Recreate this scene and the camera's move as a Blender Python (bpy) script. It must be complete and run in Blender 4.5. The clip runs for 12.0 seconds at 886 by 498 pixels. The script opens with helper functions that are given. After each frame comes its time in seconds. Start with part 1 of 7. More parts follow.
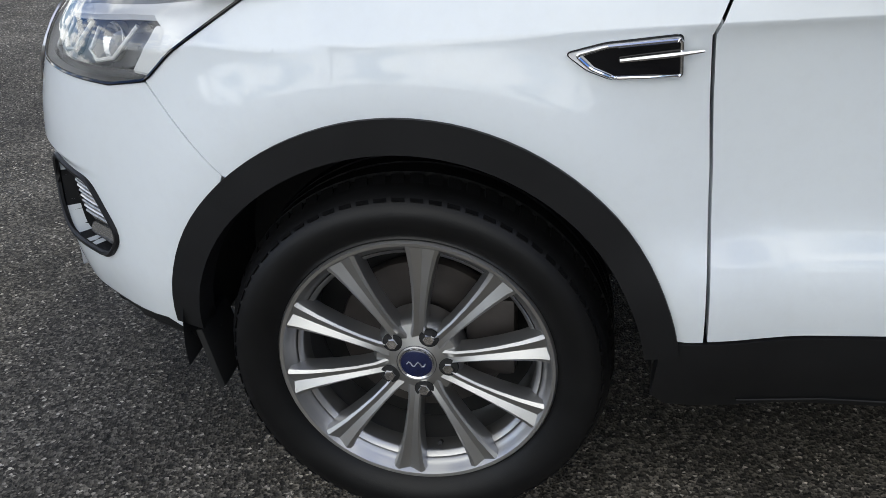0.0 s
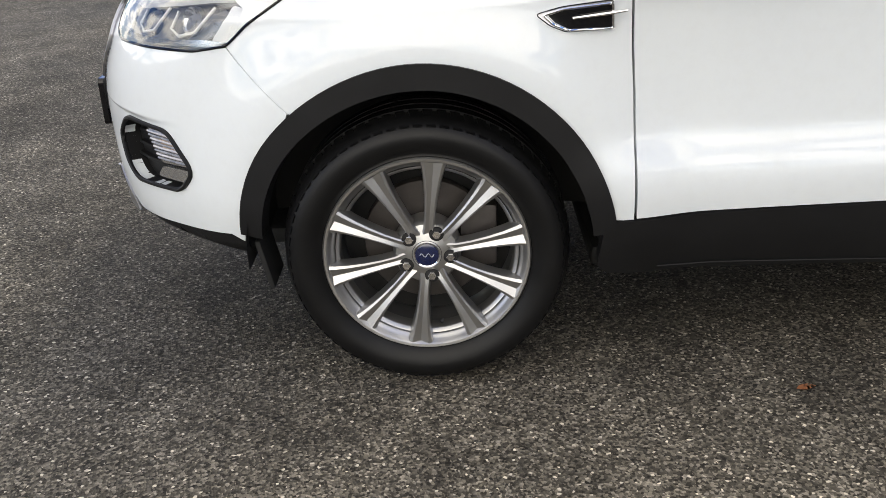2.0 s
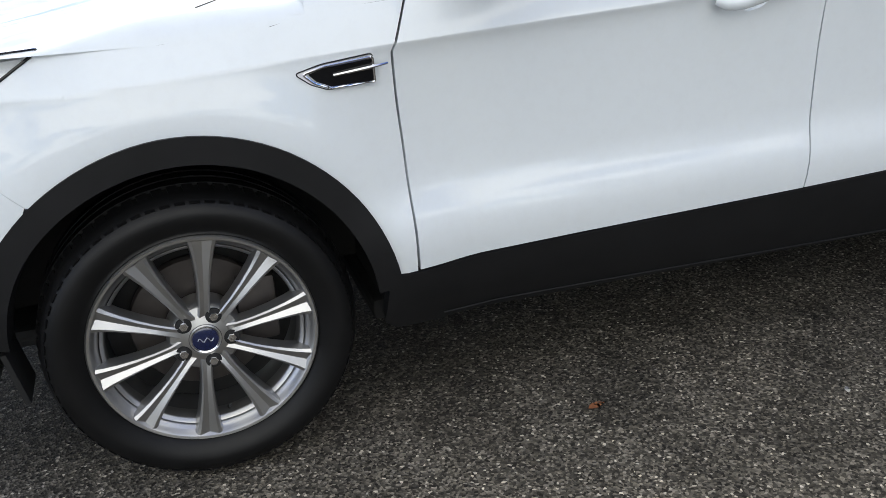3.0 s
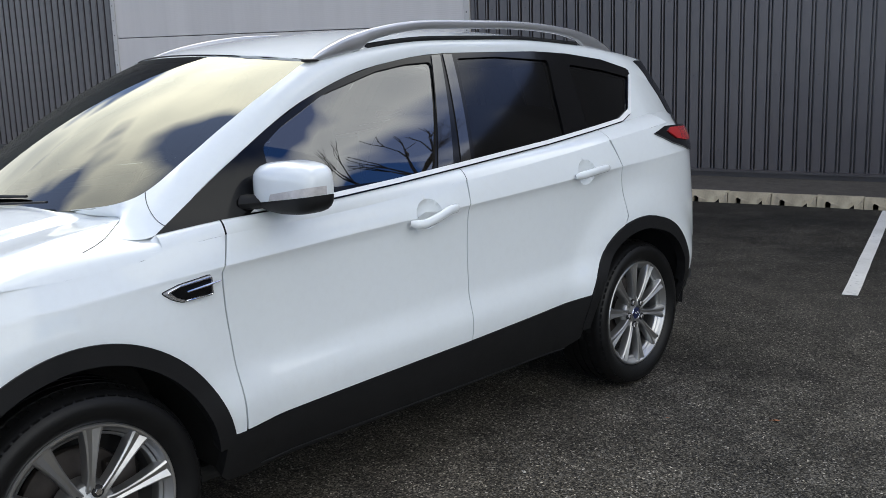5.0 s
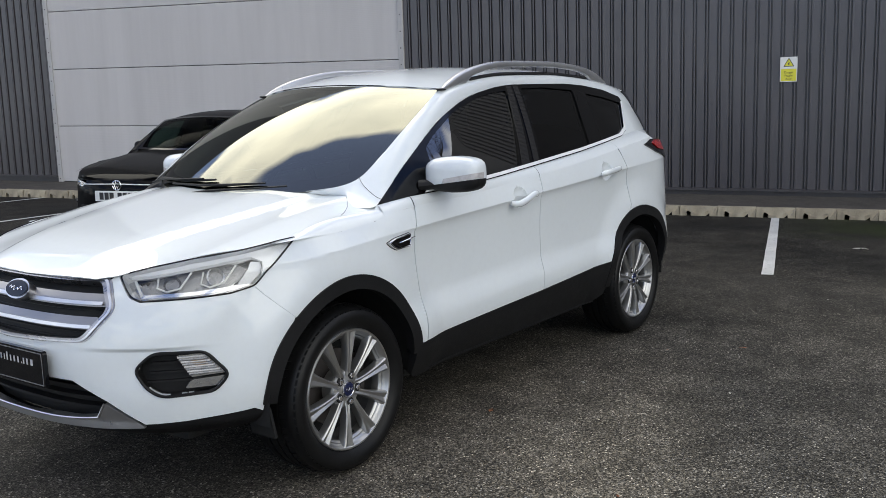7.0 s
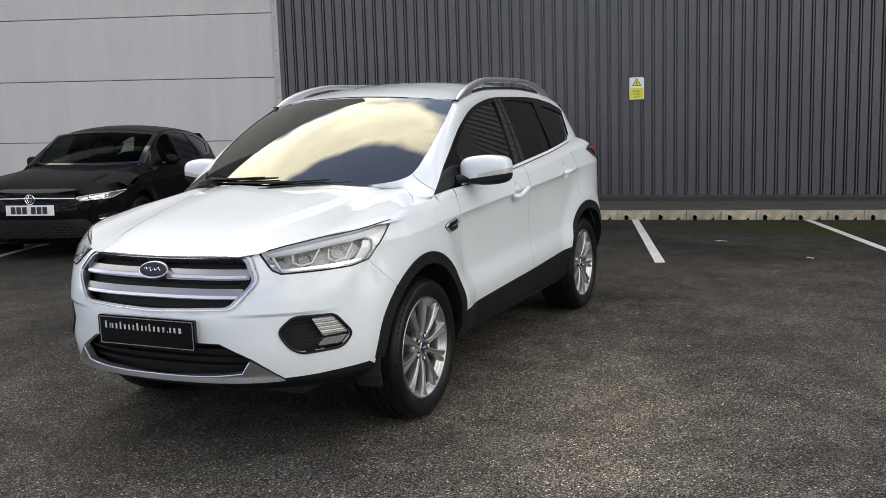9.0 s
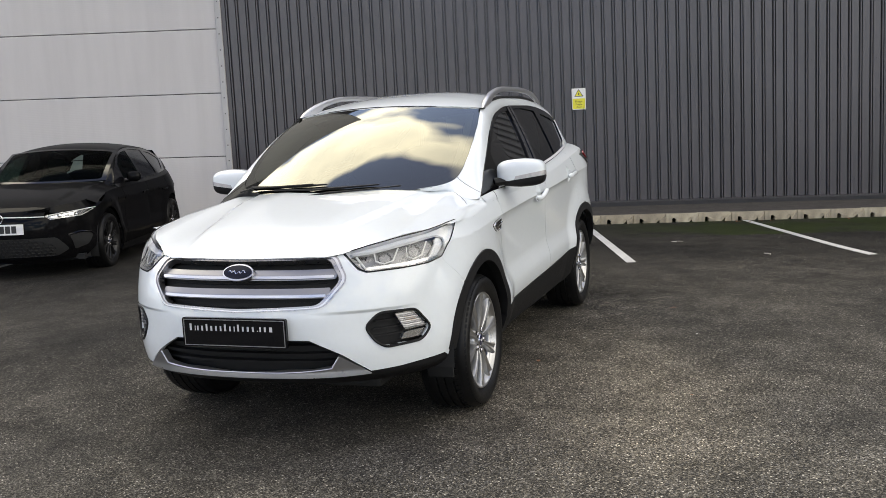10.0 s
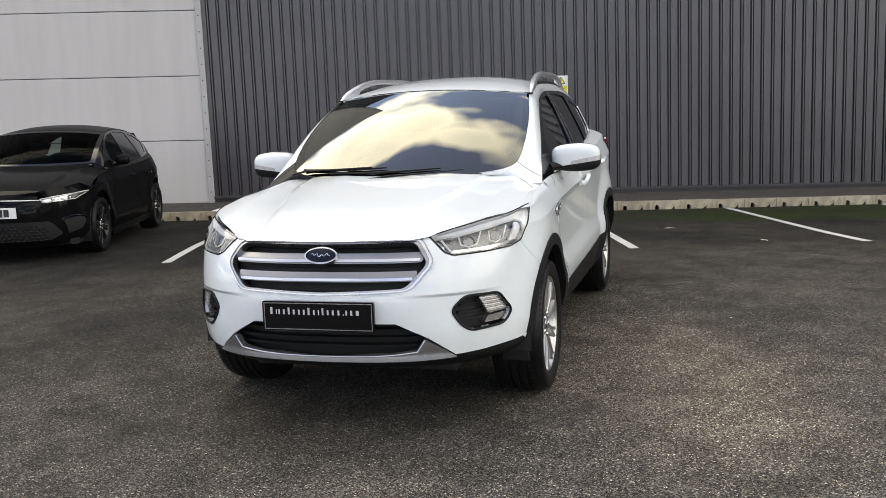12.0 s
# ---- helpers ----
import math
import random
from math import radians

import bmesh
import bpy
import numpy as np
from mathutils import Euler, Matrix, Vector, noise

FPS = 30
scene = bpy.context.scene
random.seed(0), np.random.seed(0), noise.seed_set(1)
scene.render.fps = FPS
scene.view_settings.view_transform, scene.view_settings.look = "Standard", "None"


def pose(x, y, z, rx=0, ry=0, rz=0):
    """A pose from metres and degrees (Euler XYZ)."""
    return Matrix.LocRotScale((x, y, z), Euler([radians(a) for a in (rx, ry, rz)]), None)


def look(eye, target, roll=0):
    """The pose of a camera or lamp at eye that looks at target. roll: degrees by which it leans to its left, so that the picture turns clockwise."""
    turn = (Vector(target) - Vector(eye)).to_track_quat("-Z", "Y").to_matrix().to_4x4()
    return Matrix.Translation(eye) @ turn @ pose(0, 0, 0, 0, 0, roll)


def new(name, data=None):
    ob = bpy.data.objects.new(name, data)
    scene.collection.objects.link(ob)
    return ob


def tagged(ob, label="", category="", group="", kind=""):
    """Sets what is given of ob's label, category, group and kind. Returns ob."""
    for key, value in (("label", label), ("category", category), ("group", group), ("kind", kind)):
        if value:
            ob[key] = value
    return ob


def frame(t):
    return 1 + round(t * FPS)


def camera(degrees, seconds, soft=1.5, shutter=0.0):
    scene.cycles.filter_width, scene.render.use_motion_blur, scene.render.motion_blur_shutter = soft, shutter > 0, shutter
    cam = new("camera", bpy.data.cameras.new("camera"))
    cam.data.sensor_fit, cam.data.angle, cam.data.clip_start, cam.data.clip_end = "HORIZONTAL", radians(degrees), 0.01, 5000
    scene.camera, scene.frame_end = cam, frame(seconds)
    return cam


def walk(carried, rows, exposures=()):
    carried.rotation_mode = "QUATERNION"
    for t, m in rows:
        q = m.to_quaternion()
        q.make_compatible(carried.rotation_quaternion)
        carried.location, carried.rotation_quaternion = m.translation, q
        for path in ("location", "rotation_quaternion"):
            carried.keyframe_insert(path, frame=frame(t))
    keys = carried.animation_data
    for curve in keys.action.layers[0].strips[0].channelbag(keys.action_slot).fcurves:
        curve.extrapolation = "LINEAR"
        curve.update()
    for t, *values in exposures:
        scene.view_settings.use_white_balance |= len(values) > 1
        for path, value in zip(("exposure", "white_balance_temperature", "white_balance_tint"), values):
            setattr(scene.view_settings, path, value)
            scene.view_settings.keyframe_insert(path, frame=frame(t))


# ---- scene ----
cam = camera(50.8, 12.0, soft=0.75)
PATH = [
    (0, (0.284, -1.339, 1.28), (-0.013, 0.412, 0.36), -2.5),
    (0.5, (0.219, -1.597, 1.284), (-0.034, 0.143, 0.332), -2.2),
    (1, (0.102, -1.803, 1.273), (0.03, -0.029, 0.352), -2.0),
    (1.5, (0.091, -1.955, 1.292), (0.048, -0.157, 0.418), -1.8),
    (2, (0.083, -2.011, 1.285), (0.043, -0.194, 0.45), -1.7),
    (2.5, (0.072, -1.991, 1.281), (0.126, -0.175, 0.443), -1.1),
    (3, (-0.027, -1.873, 1.325), (0.513, -0.122, 0.524), -2.3),
    (3.5, (-0.14, -1.881, 1.408), (0.826, -0.282, 0.693), -3.8),
    (3.7, (-0.213, -1.931, 1.428), (0.88, -0.385, 0.783), -3.2),
    (5.5, (-1.409, -2.419, 1.482), (0.049, -1.089, 1.156), -2.0),
    (6, (-1.839, -2.452, 1.486), (-0.313, -1.195, 1.181), -2.2),
    (6.5, (-2.293, -2.525, 1.464), (-0.741, -1.301, 1.16), -2.0),
    (7, (-2.689, -2.492, 1.474), (-1.102, -1.313, 1.166), -1.8),
    (7.2, (-2.836, -2.478, 1.472), (-1.233, -1.32, 1.172), -2.1),
    (8.8, (-3.841, -2.067, 1.451), (-2.058, -1.203, 1.178), -1.9),
    (9, (-3.963, -1.97, 1.45), (-2.169, -1.132, 1.17), -1.9),
    (9.5, (-4.261, -1.711, 1.465), (-2.437, -0.94, 1.184), -2.3),
    (10, (-4.499, -1.397, 1.436), (-2.627, -0.739, 1.179), -2.9),
    (10.5, (-4.732, -1.128, 1.456), (-2.827, -0.571, 1.205), -2.5),
    (11, (-4.816, -0.856, 1.455), (-2.894, -0.362, 1.205), -3.7),
    (11.5, (-4.814, -0.763, 1.463), (-2.892, -0.261, 1.166), -3.0),
    (12, (-4.683, -0.800, 1.446), (-2.783, -0.254, 1.157), -2.3),
]
EXPOSURES = [(0.0, 0.68, 6300, 8), (0.6, 0.88, 6850, 10), (1.1, 1.02, 6950, 10), (1.5, 1.11, 7050, 10), (2.4, 1.02, 7000, 10), (2.9, 0.78, 6450, 8), (3.5, 0.57, 6200, 8), (5.5, 0.56, 6150, 8), (7.0, 0.58, 6400, 8), (9.0, 0.70, 6800, 9), (10.0, 0.88, 6950, 9), (12.0, 0.94, 7000, 9)]
walk(cam, [(t, look(eye, target, roll)) for t, eye, target, roll in PATH], EXPOSURES)

# ---- sky, sun and light ----
SUN_AZ, SUN_EL = 38.0, 54.0    # degrees: the way to the sun, from +x towards +y, and its height
world = bpy.data.worlds.new("sky")
scene.world = world
world.use_nodes = True
wt = world.node_tree
wt.nodes.clear()
w_out = wt.nodes.new("ShaderNodeOutputWorld")
w_bg = wt.nodes.new("ShaderNodeBackground")
w_sky = wt.nodes.new("ShaderNodeTexSky")
w_sky.sky_type = 'NISHITA'
w_sky.sun_disc = False
w_sky.sun_elevation = radians(SUN_EL)
w_sky.sun_rotation = radians(90 - SUN_AZ)
w_sky.air_density, w_sky.dust_density = 1.0, 0.6
w_co = wt.nodes.new("ShaderNodeTexCoord")
w_sep = wt.nodes.new("ShaderNodeSeparateXYZ")
wt.links.new(w_co.outputs["Generated"], w_sep.inputs[0])
# clouds lie on a flat layer: the direction divided by its height
w_add = wt.nodes.new("ShaderNodeMath")
w_add.operation = 'ADD'
w_add.inputs[1].default_value = 0.22
wt.links.new(w_sep.outputs["Z"], w_add.inputs[0])
w_abs = wt.nodes.new("ShaderNodeMath")
w_abs.operation = 'MAXIMUM'
w_abs.inputs[1].default_value = 0.05
wt.links.new(w_add.outputs[0], w_abs.inputs[0])
w_div = wt.nodes.new("ShaderNodeVectorMath")
w_div.operation = 'DIVIDE'
wt.links.new(w_co.outputs["Generated"], w_div.inputs[0])
w_cmb = wt.nodes.new("ShaderNodeCombineXYZ")
for k in ("X", "Y", "Z"):
    wt.links.new(w_abs.outputs[0], w_cmb.inputs[k])
wt.links.new(w_cmb.outputs[0], w_div.inputs[1])
w_noise = wt.nodes.new("ShaderNodeTexNoise")
w_noise.inputs["Scale"].default_value = 2.3
w_noise.inputs["Detail"].default_value = 3.2
w_noise.inputs["Roughness"].default_value = 0.48
wt.links.new(w_div.outputs[0], w_noise.inputs["Vector"])
w_ramp = wt.nodes.new("ShaderNodeValToRGB")
w_ramp.color_ramp.elements[0].position = 0.455
w_ramp.color_ramp.elements[1].position = 0.56
w_near = wt.nodes.new("ShaderNodeMapRange")
for k, v in (("From Min", 0.55), ("From Max", 0.95), ("To Min", 0.0), ("To Max", 0.045)):
    w_near.inputs[k].default_value = v
w_sum = wt.nodes.new("ShaderNodeMath")
w_sum.operation = 'ADD'
# one great bank of cloud stands over the wall; the sky beside it is mostly clear
w_flat = wt.nodes.new("ShaderNodeVectorMath")
w_flat.operation = 'MULTIPLY'
w_flat.inputs[1].default_value = (1.0, 0.62, 0.0)
wt.links.new(w_div.outputs[0], w_flat.inputs[0])
w_bias = []
for at_, near_, far_, lift_ in (((0.33, 0.36, 0.0), 0.10, 0.50, 0.13), ((0.80, -0.12, 0.0), 0.25, 0.60, -0.05), ((-0.2, -1.5, 0.0), 0.6, 1.25, 0.14), ((-0.03, 0.10, 0.0), 0.12, 0.34, -0.22)):
    w_dist = wt.nodes.new("ShaderNodeVectorMath")
    w_dist.operation = 'DISTANCE'
    wt.links.new(w_flat.outputs[0], w_dist.inputs[0])
    w_dist.inputs[1].default_value = at_
    w_map = wt.nodes.new("ShaderNodeMapRange")
    w_map.interpolation_type = 'SMOOTHSTEP'
    for k, v in (("From Min", near_), ("From Max", far_), ("To Min", lift_), ("To Max", 0.0)):
        w_map.inputs[k].default_value = v
    wt.links.new(w_dist.outputs["Value"], w_map.inputs["Value"])
    w_bias.append(w_map)
w_total = w_noise.outputs["Fac"]
for w_map in w_bias:
    w_bank = wt.nodes.new("ShaderNodeMath")
    w_bank.operation = 'ADD'
    wt.links.new(w_total, w_bank.inputs[0])
    wt.links.new(w_map.outputs["Result"], w_bank.inputs[1])
    w_total = w_bank.outputs[0]
wt.links.new(w_total, w_sum.inputs[0])
wt.links.new(w_near.outputs["Result"], w_sum.inputs[1])
wt.links.new(w_sum.outputs[0], w_ramp.inputs["Fac"])
w_shade = wt.nodes.new("ShaderNodeValToRGB")
w_shade.color_ramp.elements[0].position = 0.45
w_shade.color_ramp.elements[0].color = (15.0, 14.6, 13.7, 1)
w_shade.color_ramp.elements[1].position = 0.75
w_shade.color_ramp.elements[1].color = (8.2, 8.4, 8.7, 1)
wt.links.new(w_noise.outputs["Fac"], w_shade.inputs["Fac"])
# thin cloud glows round the hidden sun
w_dot = wt.nodes.new("ShaderNodeVectorMath")
w_dot.operation = 'DOT_PRODUCT'
w_nrm = wt.nodes.new("ShaderNodeVectorMath")
w_nrm.operation = 'NORMALIZE'
wt.links.new(w_co.outputs["Generated"], w_nrm.inputs[0])
wt.links.new(w_nrm.outputs[0], w_dot.inputs[0])
w_dot.inputs[1].default_value = (math.cos(radians(SUN_AZ)) * math.cos(radians(SUN_EL)), math.sin(radians(SUN_AZ)) * math.cos(radians(SUN_EL)), math.sin(radians(SUN_EL)))
w_glow = wt.nodes.new("ShaderNodeValToRGB")
w_glow.color_ramp.elements[0].position = 0.70
w_glow.color_ramp.elements[0].color = (1, 1, 1, 1)
w_glow.color_ramp.elements[1].position = 1.0
w_glow.color_ramp.elements[1].color = (3.0, 2.92, 2.65, 1)
wt.links.new(w_dot.outputs["Value"], w_glow.inputs["Fac"])
wt.links.new(w_dot.outputs["Value"], w_near.inputs["Value"])
w_lit = wt.nodes.new("ShaderNodeMixRGB")
w_lit.blend_type = 'MULTIPLY'
w_lit.inputs["Fac"].default_value = 1.0
# cloud low in the sky is seen from its sunlit side, cloud overhead from below
w_low = wt.nodes.new("ShaderNodeMapRange")
for k, v in (("From Min", 0.12), ("From Max", 0.90), ("To Min", 1.5), ("To Max", 0.72)):
    w_low.inputs[k].default_value = v
wt.links.new(w_sep.outputs["Z"], w_low.inputs["Value"])
w_side = wt.nodes.new("ShaderNodeVectorMath")
w_side.operation = 'SCALE'
wt.links.new(w_shade.outputs["Color"], w_side.inputs[0])
wt.links.new(w_low.outputs["Result"], w_side.inputs["Scale"])
wt.links.new(w_side.outputs["Vector"], w_lit.inputs["Color1"])
wt.links.new(w_glow.outputs["Color"], w_lit.inputs["Color2"])
w_mix = wt.nodes.new("ShaderNodeMixRGB")
wt.links.new(w_ramp.outputs["Color"], w_mix.inputs["Fac"])
w_blue = wt.nodes.new("ShaderNodeMixRGB")
w_blue.blend_type = 'MULTIPLY'
w_blue.inputs["Fac"].default_value = 1.0
w_blue.inputs["Color2"].default_value = (0.42, 0.66, 1.12, 1)
wt.links.new(w_sky.outputs["Color"], w_blue.inputs["Color1"])
wt.links.new(w_blue.outputs["Color"], w_mix.inputs["Color1"])
wt.links.new(w_lit.outputs["Color"], w_mix.inputs["Color2"])
wt.links.new(w_mix.outputs["Color"], w_bg.inputs["Color"])
w_bg.inputs["Strength"].default_value = 0.10
wt.links.new(w_bg.outputs["Background"], w_out.inputs["Surface"])
sun = new("sun", bpy.data.lights.new("sun", 'SUN'))
sun.data.energy = 0.5
sun.data.angle = radians(120)
sun.data.color = (1.0, 0.95, 0.88)
_d = Vector((math.cos(radians(SUN_AZ)) * math.cos(radians(SUN_EL)), math.sin(radians(SUN_AZ)) * math.cos(radians(SUN_EL)), math.sin(radians(SUN_EL))))
sun.matrix_world = Matrix.Translation((0, 0, 20)) @ _d.to_track_quat("Z", "Y").to_matrix().to_4x4()


# ---- materials ----
class Nodes:
    """A small helper to write node materials."""

    def __init__(self, name):
        self.m = bpy.data.materials.new(name)
        self.m.use_nodes = True
        self.t = self.m.node_tree
        self.p = self.t.nodes["Principled BSDF"]
        self.co = self.t.nodes.new("ShaderNodeTexCoord").outputs["Object"]

    def node(self, kind, **inputs):
        n = self.t.nodes.new(kind)
        for k, v in inputs.items():
            self.put(n, k.replace("_", " "), v)
        return n

    def put(self, n, key, v):
        if isinstance(v, bpy.types.NodeSocket):
            self.t.links.new(v, n.inputs[key])
        else:
            n.inputs[key].default_value = v

    def noise(self, scale, detail=3, rough=0.5, vec=None):
        n = self.node("ShaderNodeTexNoise", Scale=scale, Detail=detail, Roughness=rough)
        self.t.links.new(vec or self.co, n.inputs["Vector"])
        return n.outputs["Fac"]

    def voronoi(self, scale, feature='F1', out="Distance", vec=None):
        n = self.node("ShaderNodeTexVoronoi", Scale=scale)
        n.feature = feature
        self.t.links.new(vec or self.co, n.inputs["Vector"])
        return n.outputs[out]

    def scaled(self, sx, sy, sz):
        n = self.node("ShaderNodeMapping", Scale=(sx, sy, sz))
        self.t.links.new(self.co, n.inputs["Vector"])
        return n.outputs["Vector"]

    def ramp(self, fac, stops):
        n = self.t.nodes.new("ShaderNodeValToRGB")
        e = n.color_ramp.elements
        while len(e) < len(stops):
            e.new(0.5)
        for el, (pos, col) in zip(e, stops):
            el.position = pos
            el.color = (*col, 1) if isinstance(col, tuple) else (col, col, col, 1)
        self.t.links.new(fac, n.inputs["Fac"])
        return n.outputs["Color"]

    def mix(self, fac, a, b, mode='MIX'):
        n = self.t.nodes.new("ShaderNodeMixRGB")
        n.blend_type = mode
        for k, v in (("Fac", fac), ("Color1", a), ("Color2", b)):
            if isinstance(v, bpy.types.NodeSocket):
                self.t.links.new(v, n.inputs[k])
            elif isinstance(v, tuple):
                n.inputs[k].default_value = (*v, 1)
            else:
                n.inputs[k].default_value = v
        return n.outputs["Color"]

    def math(self, op, a, b=0.0):
        n = self.t.nodes.new("ShaderNodeMath")
        n.operation = op
        for i, v in enumerate((a, b)):
            if isinstance(v, bpy.types.NodeSocket):
                self.t.links.new(v, n.inputs[i])
            else:
                n.inputs[i].default_value = v
        return n.outputs[0]

    def bump(self, height, strength=0.3, distance=0.01):
        n = self.node("ShaderNodeBump", Height=height, Strength=strength, Distance=distance)
        self.t.links.new(n.outputs["Normal"], self.p.inputs["Normal"])

    def set(self, **inputs):
        for k, v in inputs.items():
            k = k.replace("_", " ")
            if isinstance(v, tuple):
                v = (*v, 1)
            self.put(self.p, k, v)
        return self.m


def tarmac():
    n = Nodes("tarmac")
    grain = n.voronoi(158.0, out="Color")
    g = n.t.nodes.new("ShaderNodeSeparateColor")
    n.t.links.new(grain, g.inputs[0])
    stones = n.ramp(g.outputs[0], [(0.0, (0.010, 0.0098, 0.0093)), (0.5, (0.039, 0.0377, 0.035)), (0.82, (0.082, 0.079, 0.073)), (0.97, (0.135, 0.130, 0.121)), (1.0, (0.34, 0.33, 0.31))])
    dirt = n.noise(0.55, 4, 0.55)
    big = n.ramp(dirt, [(0.34, (0.62, 0.62, 0.62)), (0.62, (1.22, 1.19, 1.13))])
    base = n.mix(1.0, stones, big, 'MULTIPLY')
    soot = n.ramp(n.noise(3.5, 5, 0.6), [(0.35, 0.66), (0.65, 1.16)])
    base = n.mix(1.0, base, soot, 'MULTIPLY')
    # a little moss by the kerb's far end
    pos = n.t.nodes.new("ShaderNodeSeparateXYZ")
    n.t.links.new(n.co, pos.inputs[0])
    far = n.math('MULTIPLY', n.math('SMOOTH_MIN', n.math('ADD', n.math('MULTIPLY', pos.outputs["Y"], -0.55), -0.75), 1.0), 1.0)
    near = n.math('GREATER_THAN', pos.outputs["X"], 7.6)
    moss = n.math('MULTIPLY', n.math('MULTIPLY', n.math('MAXIMUM', far, 0.0), near), n.ramp(n.noise(1.1, 4), [(0.30, 0.0), (0.52, 0.9)]))
    base = n.mix(moss, base, (0.040, 0.058, 0.014))
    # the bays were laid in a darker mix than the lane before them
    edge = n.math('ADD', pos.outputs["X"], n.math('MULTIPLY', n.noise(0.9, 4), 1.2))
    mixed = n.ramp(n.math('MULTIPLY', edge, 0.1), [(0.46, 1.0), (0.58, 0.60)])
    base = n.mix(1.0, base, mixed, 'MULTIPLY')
    # paler away from the wall
    uneven = n.ramp(n.math('MULTIPLY', n.math('ADD', edge, 8.0), 0.08), [(0.42, 1.75), (0.62, 1.5), (0.80, 1.12), (0.96, 0.88)])
    # painted into the colour: brighter at low u, where more sky lights the ground
    open_sky = n.math('ADD', pos.outputs["Y"], n.math('MULTIPLY', n.noise(1.3, 4), 0.9))
    uneven = n.mix(1.0, uneven, n.ramp(n.math('MULTIPLY', n.math('ADD', open_sky, 3.0), 0.2), [(0.50, (1.22, 1.19, 1.13)), (0.76, (0.92, 0.90, 0.87))]), 'MULTIPLY')
    base = n.mix(1.0, base, uneven, 'MULTIPLY')
    # a paler, warmer stretch beside the car
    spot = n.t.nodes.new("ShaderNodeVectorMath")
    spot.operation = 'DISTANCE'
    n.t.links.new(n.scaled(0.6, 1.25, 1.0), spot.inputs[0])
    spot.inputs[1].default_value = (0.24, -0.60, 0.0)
    pale_spot = n.math('ADD', spot.outputs["Value"], n.math('MULTIPLY', n.noise(2.2, 5, 0.6), 0.7))
    base = n.mix(1.0, base, n.ramp(n.math('MULTIPLY', pale_spot, 0.25), [(0.24, (1.54, 1.48, 1.37)), (0.42, (1.0, 1.0, 1.0))]), 'MULTIPLY')
    wet = n.ramp(n.noise(0.38, 4, 0.6), [(0.40, 0.0), (0.60, 1.0)])
    rough = n.math('ADD', n.math('MULTIPLY', wet, 0.20), 0.72)
    h = n.math('ADD', n.voronoi(158.0), n.math('MULTIPLY', n.noise(260.0, 2), 0.5))
    n.bump(h, 0.7, 0.005)
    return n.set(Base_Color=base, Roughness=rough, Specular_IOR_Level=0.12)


def plain(name, col, rough=0.5, metal=0.0, coat=0.0, vary=0.10, scale=6.0, bump=0.0, bscale=120.0, spec=0.5):
    n = Nodes(name)
    lo, hi = tuple(c * (1 - vary) for c in col), tuple(min(c * (1 + vary), 1.0) for c in col)
    c = n.ramp(n.noise(scale, 5, 0.6), [(0.3, lo), (0.7, hi)])
    r = n.math('ADD', n.math('MULTIPLY', n.noise(scale * 3.1, 4), 0.12), rough - 0.06)
    if bump:
        n.bump(n.noise(bscale, 3), bump, 0.003)
    return n.set(Base_Color=c, Roughness=r, Metallic=metal, Coat_Weight=coat, Coat_Roughness=0.03, Specular_IOR_Level=spec)


def glass(name, tint, ior=1.6, sheen=(1.0, 1.0, 1.0), rough=0.01):
    n = Nodes(name)
    t = n.t
    t.nodes.remove(n.p)
    out = t.nodes["Material Output"]
    clear = t.nodes.new("ShaderNodeBsdfTransparent")
    clear.inputs["Color"].default_value = (*tint, 1)
    gloss = t.nodes.new("ShaderNodeBsdfGlossy")
    gloss.inputs["Roughness"].default_value = rough
    gloss.inputs["Color"].default_value = (*sheen, 1)
    fres = t.nodes.new("ShaderNodeFresnel")
    fres.inputs["IOR"].default_value = ior
    mixn = t.nodes.new("ShaderNodeMixShader")
    t.links.new(fres.outputs[0], mixn.inputs[0])
    t.links.new(clear.outputs[0], mixn.inputs[1])
    t.links.new(gloss.outputs[0], mixn.inputs[2])
    t.links.new(mixn.outputs[0], out.inputs["Surface"])
    return n.m


def ridged(name, col, pitch, rough):
    """Painted sheet with a fine relief of level lines."""
    n = Nodes(name)
    pos = n.t.nodes.new("ShaderNodeSeparateXYZ")
    n.t.links.new(n.co, pos.inputs[0])
    wave = n.math('SINE', n.math('MULTIPLY', pos.outputs["Z"], 2 * math.pi / pitch))
    n.bump(wave, 0.10, 0.004)
    streak = n.noise(2.0, 5, 0.6, n.scaled(1.5, 1.5, 0.12))
    c = n.ramp(streak, [(0.3, tuple(v * 0.93 for v in col)), (0.7, tuple(v * 1.05 for v in col))])
    return n.set(Base_Color=c, Roughness=rough, Specular_IOR_Level=0.2)


def worn_paint():
    n = Nodes("line_paint")
    wear = n.ramp(n.noise(28.0, 5, 0.7), [(0.28, (0.22, 0.21, 0.20)), (0.42, (0.66, 0.65, 0.62))])
    dirt = n.ramp(n.noise(2.5, 4), [(0.3, 0.8), (0.7, 1.0)])
    n.bump(n.voronoi(95.0), 0.4, 0.004)
    return n.set(Base_Color=n.mix(1.0, wear, dirt, 'MULTIPLY'), Roughness=0.7)


